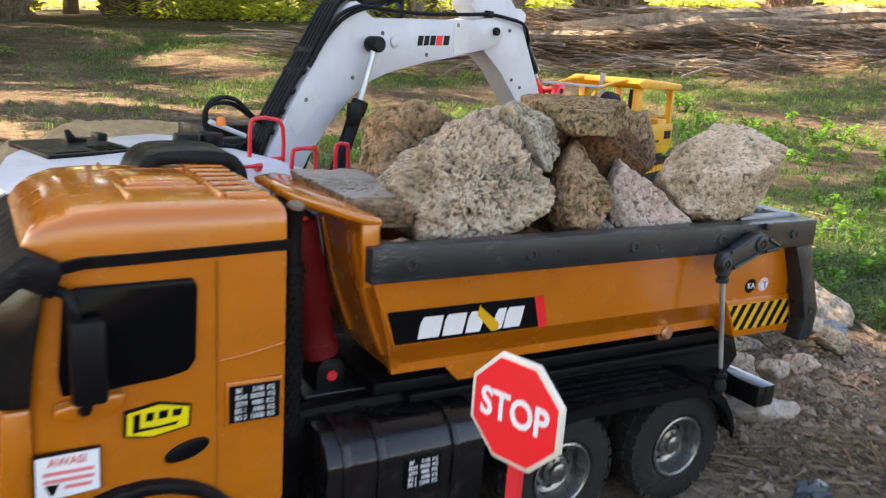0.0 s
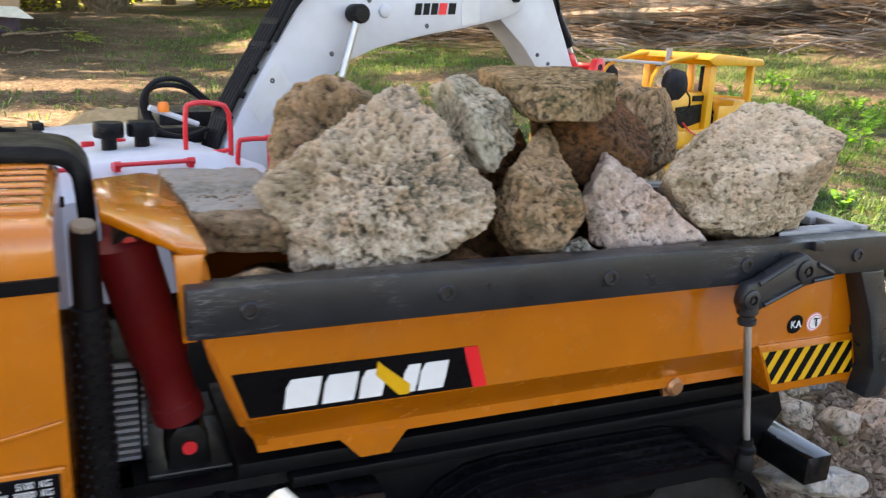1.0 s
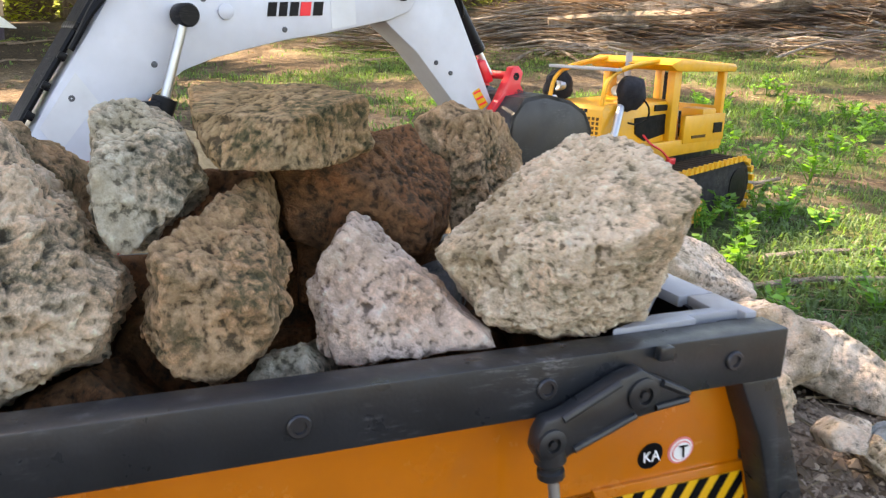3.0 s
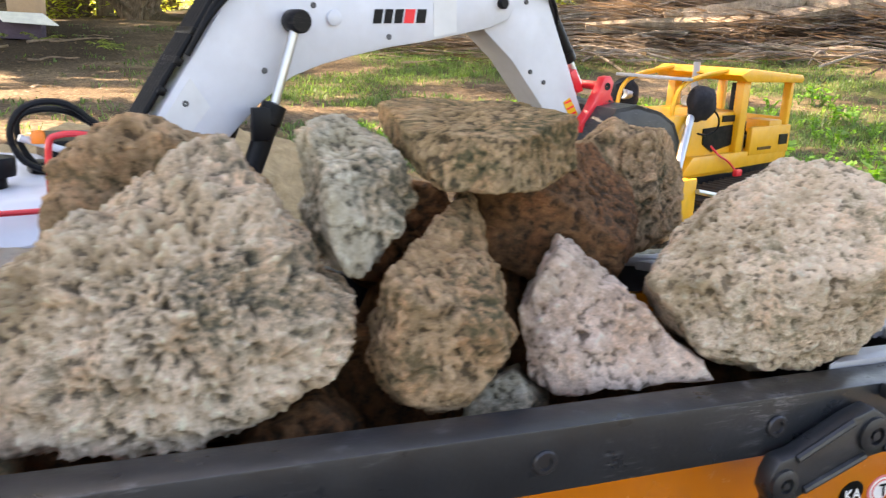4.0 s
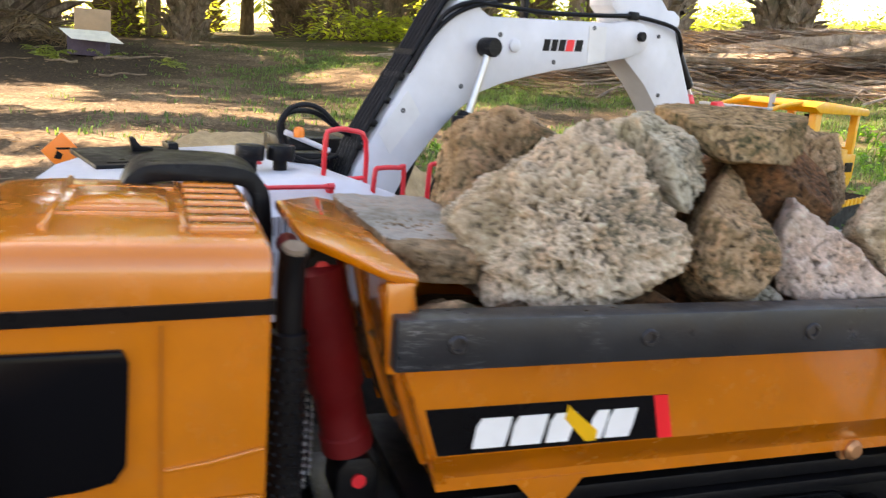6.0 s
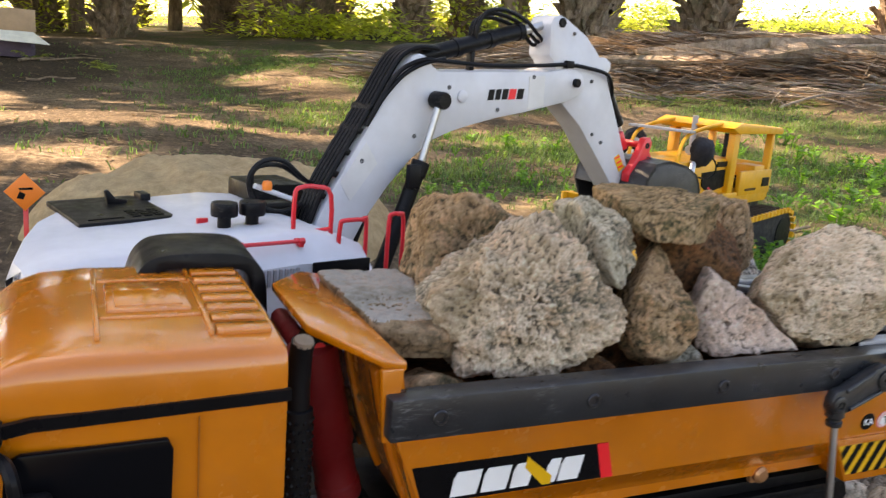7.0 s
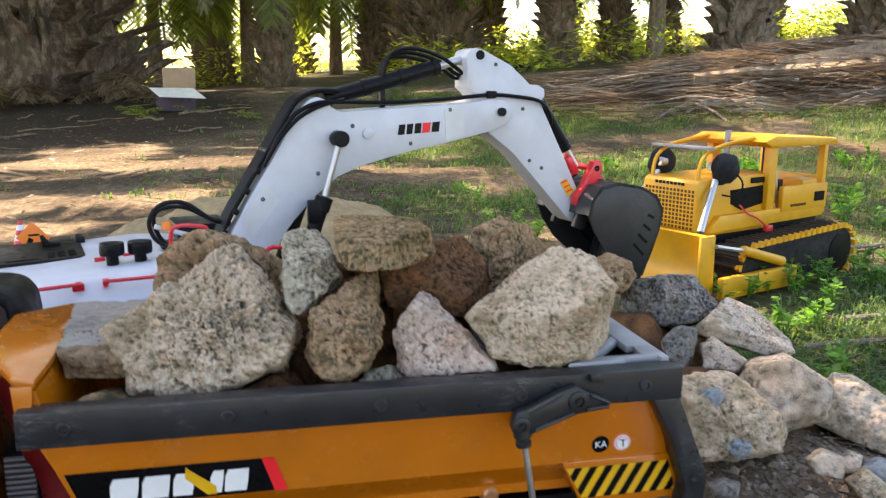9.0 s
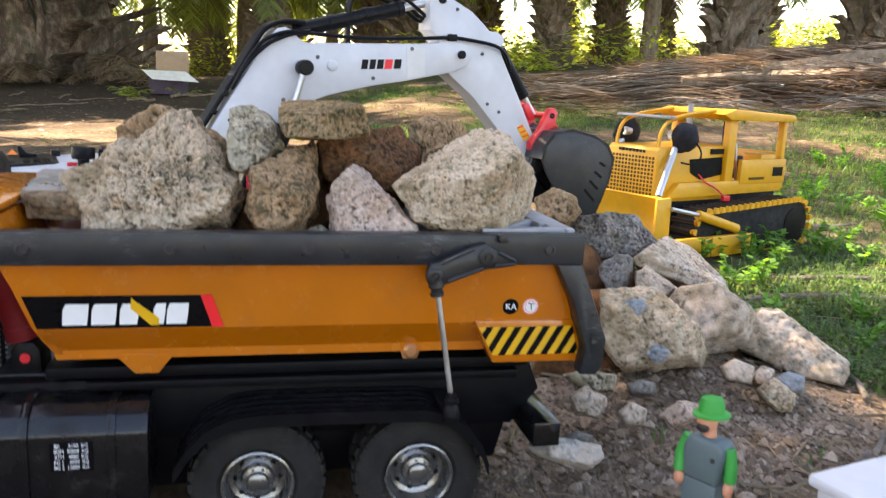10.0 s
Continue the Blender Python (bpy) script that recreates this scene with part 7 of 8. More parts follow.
# sand mound behind the excavator
SAND, nt, b = shader("sand")
v = coords(nt)
c = ramp(nt, noise_tex(nt, v, 40, 8, 0.7), (0.3, (0.36, 0.24, 0.115)), (0.7, (0.64, 0.46, 0.25)))
c = blend(nt, 0.5, c, ramp(nt, noise_tex(nt, v, 420, 4), (0.3, grey(0.55)), (0.7, grey(1))), "MULTIPLY")
nt.links.new(c, b.inputs["Base Color"])
b.inputs["Roughness"].default_value = 0.95
bump(nt, b, noise_tex(nt, v, 160, 9, 0.8), 0.8, 0.008)
n = 90
verts, faces = [], []
for j in range(n):
    for i in range(n):
        x, y = -0.30 + 0.80 * i / (n - 1), 0.66 + 0.76 * j / (n - 1)
        q = math.hypot((x - 0.085) / 0.285, (y - 1.02) / 0.27)
        q += 0.14 * noise.noise((x * 6, y * 6, 2.2))
        s = max(0.0, 1 - max(q, 0.0) ** 2.6)
        hh = 0.098 * s ** 0.7 * (1 + 0.12 * noise.noise((x * 9, y * 9, 8.0))) + (0.006 * noise.noise((x * 55, y * 55, 1.0)) + 0.012 * noise.noise((x * 19, y * 19, 5.0))) * min(1, s * 4)
        verts.append((x, y, height(x, y) - 0.012 + hh + (0.012 if s > 0 else 0)))
for j in range(n - 1):
    for i in range(n - 1):
        faces.append((j * n + i, j * n + i + 1, (j + 1) * n + i + 1, (j + 1) * n + i))
mound = mesh_of("sand_mound", verts, faces, SAND, smooth=True)
tagged(mound, "heap of damp yellow-brown sand on the forest floor", "sand heap")

# cardboard box by the far trunk
card = painted("cardboard", (0.40, 0.27, 0.17), 0.85, 0.0, dirtiness=0.3)
carton = thing("cardboard_box", -0.47, 5.45, height(-0.47, 5.45), "open dark printed cardboard box with pale flaps by a palm trunk", "box", rz=-6)
bm = new_bm()
box(bm, -0.112, 0.112, -0.08, 0.08, 0.0, 0.150, 0.004)
part("body", bm, painted("dark_print", (0.075, 0.050, 0.075), 0.7, 0.0, dirtiness=0.4), carton)
bm = new_bm()
box(bm, -0.116, 0.116, -0.084, 0.084, 0.125, 0.152, 0.003)
part("rim", bm, card, carton, "bare brown cardboard rim")
bm = new_bm()
box(bm, -0.098, 0.118, 0.075, 0.081, 0.152, 0.285, 0.002)
part("back_flap", bm, card, carton)
bm = new_bm()
prism(bm, [(-0.06, -0.225), (0.235, -0.245), (0.125, -0.078), (-0.155, -0.078)], 0.150, 0.154, axis="z")
bmesh.ops.rotate(bm, verts=bm.verts, cent=(0, -0.078, 0.152), matrix=Matrix.Rotation(radians(22), 3, "X"))
part("front_flap", bm, painted("pale_card", (0.75, 0.72, 0.66), 0.7, 0.0), carton, "pale inner side of the flap")

# crumpled black plastic on the ground
bm = new_bm()
bmesh.ops.create_icosphere(bm, subdivisions=3, radius=1.0)
for v in bm.verts:
    k = 0.75 + 0.5 * noise.noise(v.co * 2.3)
    v.co = Vector((v.co.x * 0.016 * k, v.co.y * 0.012 * k, 0.006 + v.co.z * 0.009 * k))
scrap = link("plastic_scrap", bm, painted("crumpled_plastic", (0.05, 0.06, 0.07), 0.25, 0.0), None, "", 25)
scrap.location = Vector((0.285, -0.035, 0.002)) * U
tagged(scrap, "crumpled scrap of dark plastic on the ground", "litter")

# ---- palms and undergrowth ----
UP = Vector((-0.075, -0.02, 1.0)).normalized()  # the way the grove grows


def bark_material(name, a, b_, c_, patch=14):
    m, nt, b = shader(name)
    v = coords(nt)
    n1 = noise_tex(nt, coords(nt, 1, (1, 1, 0.35 if patch > 10 else 0.5)), patch, 9, 0.75)
    col = ramp(nt, n1, (0.3, a), (0.5, b_), (0.72, c_))
    col = blend(nt, ramp(nt, noise_tex(nt, v, 4, 5), (0.5, grey(0)), (0.7, grey(0.6))), col, (0.06, 0.075, 0.03))
    nt.links.new(col, b.inputs["Base Color"])
    b.inputs["Roughness"].default_value = 0.9
    bump(nt, b, n1, 1.0, 0.03)
    return m


BARK = bark_material("palm_bark", (0.07, 0.048, 0.032), (0.24, 0.165, 0.11), (0.46, 0.34, 0.23))
BARK_DARK = bark_material("palm_bark_dark", (0.022, 0.014, 0.009), (0.12, 0.078, 0.050), (0.44, 0.34, 0.245), 9)
BARK_PALE = bark_material("palm_bark_pale", (0.11, 0.080, 0.055), (0.27, 0.20, 0.145), (0.48, 0.38, 0.28))


def leaf_material(name, colour, glow):
    m, nt, b = shader(name)
    info = nt.nodes.new("ShaderNodeNewGeometry")
    col = ramp(nt, info.outputs["Random Per Island"], (0.0, tuple(c * 0.6 for c in colour)), (0.5, colour), (1.0, tuple(min(1, c * 1.5) for c in colour)))
    nt.links.new(col, b.inputs["Base Color"])
    b.inputs["Roughness"].default_value = 0.55
    tr = nt.nodes.new("ShaderNodeBsdfTranslucent")
    nt.links.new(blend(nt, 1.0, col, glow, "MULTIPLY"), tr.inputs["Color"])
    mix = nt.nodes.new("ShaderNodeMixShader")
    mix.inputs[0].default_value = 0.5
    nt.links.new(b.outputs["BSDF"], mix.inputs[1])
    nt.links.new(tr.outputs["BSDF"], mix.inputs[2])
    nt.links.new(mix.outputs["Shader"], nt.nodes["Material Output"].inputs["Surface"])
    return m


LEAF = leaf_material("palm_leaf", (0.06, 0.085, 0.024), (2.6, 2.4, 1.0))
# lighter copy of palm_leaf: sunlight on the low fronds put into the colour
LIT_LEAF = leaf_material("lit_palm_leaf", (0.14, 0.175, 0.055), (2.4, 2.3, 1.0))
WEED = leaf_material("weed_leaf", (0.11, 0.24, 0.04), (1.8, 1.9, 0.8))
GRASS = leaf_material("grass_blade", (0.088, 0.148, 0.052), (1.7, 1.8, 0.9))
BUSH = leaf_material("bush_leaf", (0.27, 0.31, 0.085), (3.2, 3.0, 1.1))
DRY = leaf_material("dry_straw", (0.33, 0.255, 0.16), (0.8, 0.7, 0.5))
DEAD = leaf_material("dead_leaf", (0.24, 0.17, 0.11), (0.8, 0.7, 0.5))


def frond(rng, verts, faces, base, way, length, droop, leaflets=34, leaf=0.34, broad=0.012):
    """One feather leaf: a drooping rib with leaflets to both sides."""
    way = Vector(way).normalized()
    p, d, path = Vector(base), way.copy(), []
    for k in range(13):
        path.append((p.copy(), d.copy()))
        p = p + d * (length / 12)
        d = (d + Vector((0, 0, -droop / 12))).normalized()
    side = way.cross(Vector((0, 0, 1))).normalized()
    for (a, da), (b, db) in zip(path, path[1:]):
        w = 0.010 * length
        i = len(verts)
        verts += [a - side * w, a + side * w, b + side * w * 0.9, b - side * w * 0.9]
        faces.append((i, i + 1, i + 2, i + 3))
    for k in range(leaflets):
        s = 0.12 + 0.88 * k / leaflets
        j = min(int(s * 12), 11)
        c = path[j][0].lerp(path[j + 1][0], s * 12 - j)
        dd = path[j][1]
        size = leaf * length * (0.35 + 0.65 * math.sin(math.pi * min(1, 0.15 + s * 0.85)))
        for sg in (-1, 1):
            tip = c + (side * sg * rng.uniform(0.7, 1.0) + dd * rng.uniform(0.35, 0.7) + Vector((0, 0, rng.uniform(-0.75, -0.15)))).normalized() * size
            wv = dd * broad * length
            mid = c.lerp(tip, 0.5) + Vector((0, 0, 0.05 * size))
            i = len(verts)
            verts += [c - wv * 0.6, c + wv * 0.6, mid + wv, mid - wv, tip]
            faces += [(i, i + 1, i + 2, i + 3), (i + 3, i + 2, i + 4)]


def palm(x, y, r, tall, seed, mat, crown=True, stubs=True, lean=(0, 0)):
    rng = random.Random(seed)
    z = height(x, y) - 0.05
    tree = thing("oil_palm", x, y, z, "oil palm with a trunk rough from old leaf bases", "palm tree", "palms of the grove")
    up = (UP + Vector((lean[0], lean[1], 0))).normalized()
    verts, faces = [], []
    n, rows = 20, int(tall / 0.14) + 2
    side = up.orthogonal().normalized()
    fwd = up.cross(side)
    for k in range(rows):
        h = tall * k / (rows - 1)
        flare = 1 + 0.25 * math.exp(-h / (r * 1.2))
        for i in range(n):
            a = 2 * math.pi * i / n
            rr = r * (0.80 if r < 0.4 else 0.93) * flare * (1 + 0.10 * noise.noise((math.cos(a) * 2, math.sin(a) * 2 + seed, h * 2)))
            verts.append(tuple(up * h + rr * (math.cos(a) * side + math.sin(a) * fwd)))
    for k in range(rows - 1):
        for i in range(n):
            j = (i + 1) % n
            faces.append((k * n + i, k * n + j, (k + 1) * n + j, (k + 1) * n + i))
    if stubs:
        rs = min(r, 0.34)
        step = rs * 0.42
        for k in range(int(tall / step)):
            many = 9 if r < 0.4 else 16
            for i in range(many):
                a = 2 * math.pi * (i + 0.5 * (k % 2) + rng.uniform(-0.35, 0.35)) / many
                h = k * step + rng.uniform(-0.45, 0.45) * step
                out = math.cos(a) * side + math.sin(a) * fwd
                tan = up.cross(out)
                flare = 1 + 0.25 * math.exp(-max(h, 0) / (r * 1.2))
                b0 = up * h + out * r * (0.80 if r < 0.4 else 0.90) * flare
                w, ln, th = rs * rng.uniform(0.12, 0.36), rs * rng.uniform(0.40, 1.0 if r < 0.4 else 1.5), rs * rng.uniform(0.07, 0.19)
                tan = (tan + up * rng.uniform(-0.5, 0.5)).normalized()
                bow = rng.uniform(0.2, 0.65 if r < 0.4 else 1.1)
                if mat is BARK_DARK:  # the old palm: big broken bases, some torn out, a skirt of rags low down
                    if rng.random() < 0.15:
                        continue
                    w, ln, th, bow = w * rng.uniform(0.6, 1.6), ln * rng.uniform(0.6, 1.3), th * rng.uniform(0.7, 1.5), rng.uniform(-0.1, 1.7)
                q = len(verts)
                for f, ww in ((0.0, 1.0), (0.35, rng.uniform(0.8, 1.1)), (0.7, rng.uniform(0.5, 0.85)), (1.0, rng.uniform(0.35, 0.75))):
                    c = b0 + up * ln * f + out * rs * bow * f * f + tan * rs * rng.uniform(-0.12, 0.12)
                    for s1, s2 in ((-1, -1), (0, -1.4), (1, -1), (0.75, 0.6), (0, 1.5), (-0.75, 0.6)):
                        verts.append(tuple(c + tan * w * ww * s1 + out * th * s2))
                for e in range(3):
                    for g in range(6):
                        h6 = (g + 1) % 6
                        faces.append((q + e * 6 + g, q + e * 6 + h6, q + e * 6 + 6 + h6, q + e * 6 + 6 + g))
                faces.append(tuple(q + 18 + g for g in range(6)))
    mesh_of("trunk", verts, faces, mat, tree)
    if crown:
        verts, faces = [], []
        top = up * tall
        for k in range(22):
            a = 2 * math.pi * k / 22 + rng.uniform(-0.2, 0.2)
            frond(rng, verts, faces, top, (math.cos(a), math.sin(a), rng.uniform(0.1, 1.2)), rng.uniform(1.9, 2.6), rng.uniform(1.6, 2.6))
        mesh_of("crown", [tuple(p) for p in verts], faces, LEAF, tree)
        if y > 9.0:
            verts, faces = [], []
            for k in range(7):
                a = 2 * math.pi * k / 7 + rng.uniform(-0.4, 0.4)
                frond(rng, verts, faces, up * rng.uniform(1.9, 2.6), (math.cos(a), math.sin(a), rng.uniform(-0.1, 0.5)), rng.uniform(1.3, 1.9), rng.uniform(3.0, 4.5), 40, 0.30, 0.014)
            mesh_of("low_fronds", [tuple(p) for p in verts], faces, LIT_LEAF, tree)
    return tree


for k, (x, y, r, tall, mat, lean) in enumerate((
        (-1.72, 7.35, 0.60, 3.2, BARK_DARK, (0.0, 0.0)), (-0.62, 13.5, 0.26, 4.0, BARK, (0.0, 0)), (0.29, 10.2, 0.20, 3.6, BARK, (0.02, 0)),
        (1.93, 13.0, 0.22, 4.2, BARK, (0, 0)), (2.62, 11.6, 0.44, 3.8, BARK, (0, 0)), (4.30, 14.9, 0.27, 4.4, BARK, (0.0, 0)),
        (3.86, 9.9, 0.20, 3.3, BARK, (-0.03, 0)), (4.95, 10.6, 0.20, 3.5, BARK, (0.02, 0)), (5.9, 10.8, 0.12, 3.6, BARK_PALE, (0.0, 0)),
        (6.15, 9.4, 0.32, 3.4, BARK_PALE, (0.03, 0)), (-4.6, 9.5, 0.35, 3.6, BARK, (0, 0)), (7.9, 9.0, 0.34, 3.4, BARK, (0, 0)),
        (-2.9, 17.0, 0.3, 4.5, BARK, (0, 0)), (0.9, 18.0, 0.3, 4.6, BARK, (0, 0)), (3.2, 19.0, 0.3, 4.6, BARK, (0, 0)), (6.6, 17.0, 0.3, 4.6, BARK, (0, 0)),
        (9.5, 14.0, 0.3, 4.6, BARK, (0, 0)), (11.0, 8.5, 0.3, 4.2, BARK, (0, 0)))):
    palm(x, y, r, tall, k + 3, mat, lean=lean)

# dead fronds and seedlings at the foot of the old palm
def ground_frond(name, x, y, count, length, up, droop, mat, label, category, seed, leaflets=22, broad=0.016):
    rng = random.Random(seed)
    clump = thing(name, x, y, height(x, y), label, category, "growth at the palm's foot")
    for k in range(count):
        a = 2 * math.pi * k / count + rng.uniform(-0.5, 0.5)
        verts, faces = [], []
        frond(rng, verts, faces, (rng.uniform(-0.05, 0.05), rng.uniform(-0.05, 0.05), 0.01), (math.cos(a), math.sin(a), rng.uniform(*up)), length * rng.uniform(0.7, 1.2), droop, leaflets, 0.40, broad)
        mesh_of("frond", [tuple(p) for p in verts], faces, mat, clump)


for k, (x, y, count, length) in enumerate(((-0.86, 6.45, 7, 0.55), (-1.15, 6.55, 6, 0.50), (-1.75, 6.45, 6, 0.45), (-0.74, 6.0, 5, 0.38), (-2.25, 6.6, 6, 0.5), (-1.45, 6.5, 5, 0.4))):
    ground_frond("dead_frond_clump", x, y, count, length, (0.5, 1.9), 2.2, DEAD, "brown dead fronds hanging at the foot of a palm", "dead fronds", 140 + k)
for k, (x, y, count, length) in enumerate(((-0.64, 5.05, 5, 0.17), (-1.95, 6.05, 9, 0.32), (-2.15, 5.7, 8, 0.26), (-0.34, 5.2, 5, 0.10), (0.02, 4.6, 6, 0.10))):
    ground_frond("palm_seedling", x, y, count, length, (0.4, 1.6), 1.2, LIT_LEAF, "low green palm seedling in leaf litter", "seedling", 160 + k, 9, 0.035)


# young palms whose fronds hang low among the trunks
def young_palm(x, y, tall, length, seed):
    rng = random.Random(seed)
    young = thing("young_palm", x, y, height(x, y), "young palm with drooping green fronds", "palm tree", "young palms")
    verts, faces = [], []
    for k in range(14):
        a = 2 * math.pi * k / 14 + rng.uniform(-0.2, 0.2)
        frond(rng, verts, faces, (0, 0, tall), (math.cos(a), math.sin(a), rng.uniform(0.4, 1.2)), length * rng.uniform(0.8, 1.1), rng.uniform(2.4, 3.4), 34, 0.36)
    mesh_of("crown", [tuple(p) for p in verts], faces, LIT_LEAF, young)
    bm = new_bm()
    rod(bm, (0, 0, 0), (0, 0, tall), 0.12, 0.08, 14)
    part("trunk", bm, BARK, young)


for k, (x, y, tall, length) in enumerate(((4.9, 9.3, 1.45, 1.3), (-1.35, 12.0, 1.3, 1.7), (-0.1, 13.2, 1.5, 1.6), (1.35, 14.0, 1.4, 1.7), (3.1, 14.5, 1.6, 1.6), (-3.2, 11.5, 1.2, 1.7), (6.9, 13.0, 1.5, 1.5))):
    young_palm(x, y, tall, length, 77 + k)


def scatter(name, mat, label, category, spots, maker, seed):
    """Uncountable small growth as one object."""
    rr = random.Random(seed)
    verts, faces = [], []
    for x, y in spots(rr):
        maker(rr, verts, faces, x, y, height(x, y))
    ob = mesh_of(name, verts, faces, mat)
    return tagged(ob, label, category, kind="stuff")


def leaf_quad(rr, verts, faces, c, d, length, width):
    """A folded pointed leaf."""
    d = Vector(d).normalized()
    s = d.cross(Vector((0, 0, 1)))
    s = s.normalized() if s.length > 1e-3 else Vector((1, 0, 0))
    s = (s + Vector((0, 0, rr.uniform(-0.5, 0.5)))).normalized()
    c = Vector(c)
    m = c + d * length * 0.45
    i = len(verts)
    verts += [tuple(c), tuple(m + s * width), tuple(c + d * length), tuple(m - s * width)]
    faces.append((i, i + 1, i + 2, i + 3))


def bush_maker(rr, verts, faces, x, y, z):
    tall = rr.uniform(0.2, 0.6) if y < 14 else rr.uniform(0.3, 1.1) if rr.random() < 0.8 else rr.uniform(1.2, 2.2)
    for k in range(150):
        a, h = rr.uniform(0, 6.283), rr.random()
        rad = 0.5 * math.sqrt(rr.random()) * (1.1 - 0.5 * h)
        leaf_quad(rr, verts, faces, (x + rad * math.cos(a), y + rad * math.sin(a), z + tall * h), (math.cos(a), math.sin(a), rr.uniform(-0.6, 0.6)), rr.uniform(0.06, 0.17), rr.uniform(0.012, 0.035))


def bush_spots(rr):
    out = []
    while len(out) < 420:
        a, d = rr.uniform(-0.75, 1.15), rr.uniform(14.5, 27)
        out.append((0.1 + d * math.sin(a), -0.35 + d * math.cos(a)))
    return out + [(rr.uniform(3.0, 6.5), rr.uniform(10.5, 12.5)) for k in range(22)] + [(rr.uniform(1.8, 3.4), rr.uniform(9.6, 10.8)) for k in range(8)] + [(rr.uniform(2.6, 4.6), rr.uniform(8.3, 9.4)) for k in range(5)] + [(rr.uniform(-1.5, 0.1), rr.uniform(12.0, 14.0)) for k in range(7)] + [(rr.uniform(-4.5, -2.2), rr.uniform(10.0, 13.5)) for k in range(20)]


scatter("undergrowth", BUSH, "sunlit yellow-green bushes beyond the trunks", "bushes", bush_spots, bush_maker, 5)

# unseen fronds overhead, added to shade the near ground; the light comes through where they leave gaps
rng = random.Random(12)
verts, faces = [], []
flat = Vector((SUN_DIR.x / SUN_DIR.z, SUN_DIR.y / SUN_DIR.z))


# gaps left in the added leaves: (x, y, half width, half depth) of the ground meant to be sunlit
GAPS = ((-0.50, 2.68, 0.58, 0.20), (0.02, 2.85, 0.24, 0.12), (-0.40, 1.70, 0.46, 0.15), (-0.38, 1.22, 0.28, 0.12), (0.18, 5.3, 0.30, 0.22), (-0.1, 4.5, 0.12, 0.10), (0.92, 3.85, 0.14, 0.09),
        (-1.3, 2.1, 0.4, 0.2), (2.3, 1.95, 0.20, 0.09), (1.75, 1.55, 0.10, 0.06), (0.9, 7.5, 0.7, 0.5), (3.3, 7.4, 1.0, 0.5), (0.3, 7.3, 0.5, 0.25), (0.28, 6.4, 0.35, 0.25), (3.1, 8.9, 1.0, 0.6), (0.45, 3.3, 0.25, 0.12), (-0.75, 3.4, 0.35, 0.10))


def shaded(x, y):
    """How much of the ground at x, y lies under leaves."""
    near = min(math.hypot((x - gx) / gw, (y - gy) / gd) for gx, gy, gw, gd in GAPS)
    wave = 0.35 * noise.noise((x * 6, y * 9, 3.0))
    if near + wave < 1.0:
        return 0.0
    if x > 0.62 and y < 3.2:
        return 0.35 if y < 0.6 else 0.85
    return 0.95


for k in range(3614):
    gx, gy = (rng.uniform(-4.0, 5.0), rng.uniform(-0.9, 10.5)) if k < 3200 else (rng.uniform(-0.7, 0.27), rng.uniform(-0.5, 1.2)) if k < 3600 else (rng.uniform(0.3, 0.9), rng.uniform(-0.3, 0.7))
    if rng.random() > shaded(gx, gy):
        continue
    zz = rng.uniform(2.6, 3.6)
    a = rng.uniform(0, 6.283)
    ln = rng.uniform(0.38, 0.75)
    ends = [(gx + math.cos(a) * ln * e, gy + math.sin(a) * ln * e) for e in (-0.4, 0.45)]
    if any(shaded(*e) == 0.0 for e in ends):
        continue
    frond(rng, verts, faces, (gx + flat.x * zz - math.cos(a) * ln * 0.4, gy + flat.y * zz - math.sin(a) * ln * 0.4, zz), (math.cos(a), math.sin(a), 0.15), ln, 0.5, 16, 0.36, (0.05 if gy > 3.3 else 0.030) if (gy > 1.2 and gx < 0.5) or k >= 3200 else 0.013)
canopy = mesh_of("shade_canopy", [tuple(p) for p in verts], faces, LEAF)
tagged(canopy, "unseen loose green palm fronds overhead, added to shade the ground", "foliage", kind="stuff")

# heap of dead fronds
HX0, HY0, HX1, HY1 = 1.75, 5.2, 5.6, 3.3


def heap_height(s, q):
    """Height of the heap at s along and q across it."""
    rise = min(1.0, s * 2.4) ** 1.5 * (0.135 + 0.035 * s)
    return rise * max(0.0, 1 - q * q) ** 0.7


verts, faces = [], []
n, mm = 70, 26
along = Vector((HX1 - HX0, HY1 - HY0, 0))
across = Vector((-along.y, along.x, 0)).normalized()
for j in range(n):
    for i in range(mm):
        s, q = j / (n - 1), 2 * i / (mm - 1) - 1
        c = Vector((HX0, HY0, 0)) + along * s + across * q * 0.85
        hh = heap_height(s, q)
        verts.append((c.x, c.y, height(c.x, c.y) - 0.03 + hh * (1 + 0.25 * noise.noise((c.x * 3, c.y * 3, 5)))))
for j in range(n - 1):
    for i in range(mm - 1):
        faces.append((j * mm + i, j * mm + i + 1, (j + 1) * mm + i + 1, (j + 1) * mm + i))
heap = thing("dead_frond_heap", HX0, HY0, 0, "long heap of dead brown palm fronds and pale stems", "brush heap")
core = mesh_of("core", [(x - HX0, y - HY0, z) for x, y, z in verts], faces, bark_material("heap_core", (0.045, 0.034, 0.027), (0.13, 0.098, 0.075), (0.30, 0.245, 0.195)), heap, smooth=True)
rng = random.Random(41)
STEM = bark_material("dead_stem", (0.13, 0.10, 0.078), (0.26, 0.21, 0.17), (0.44, 0.38, 0.32))


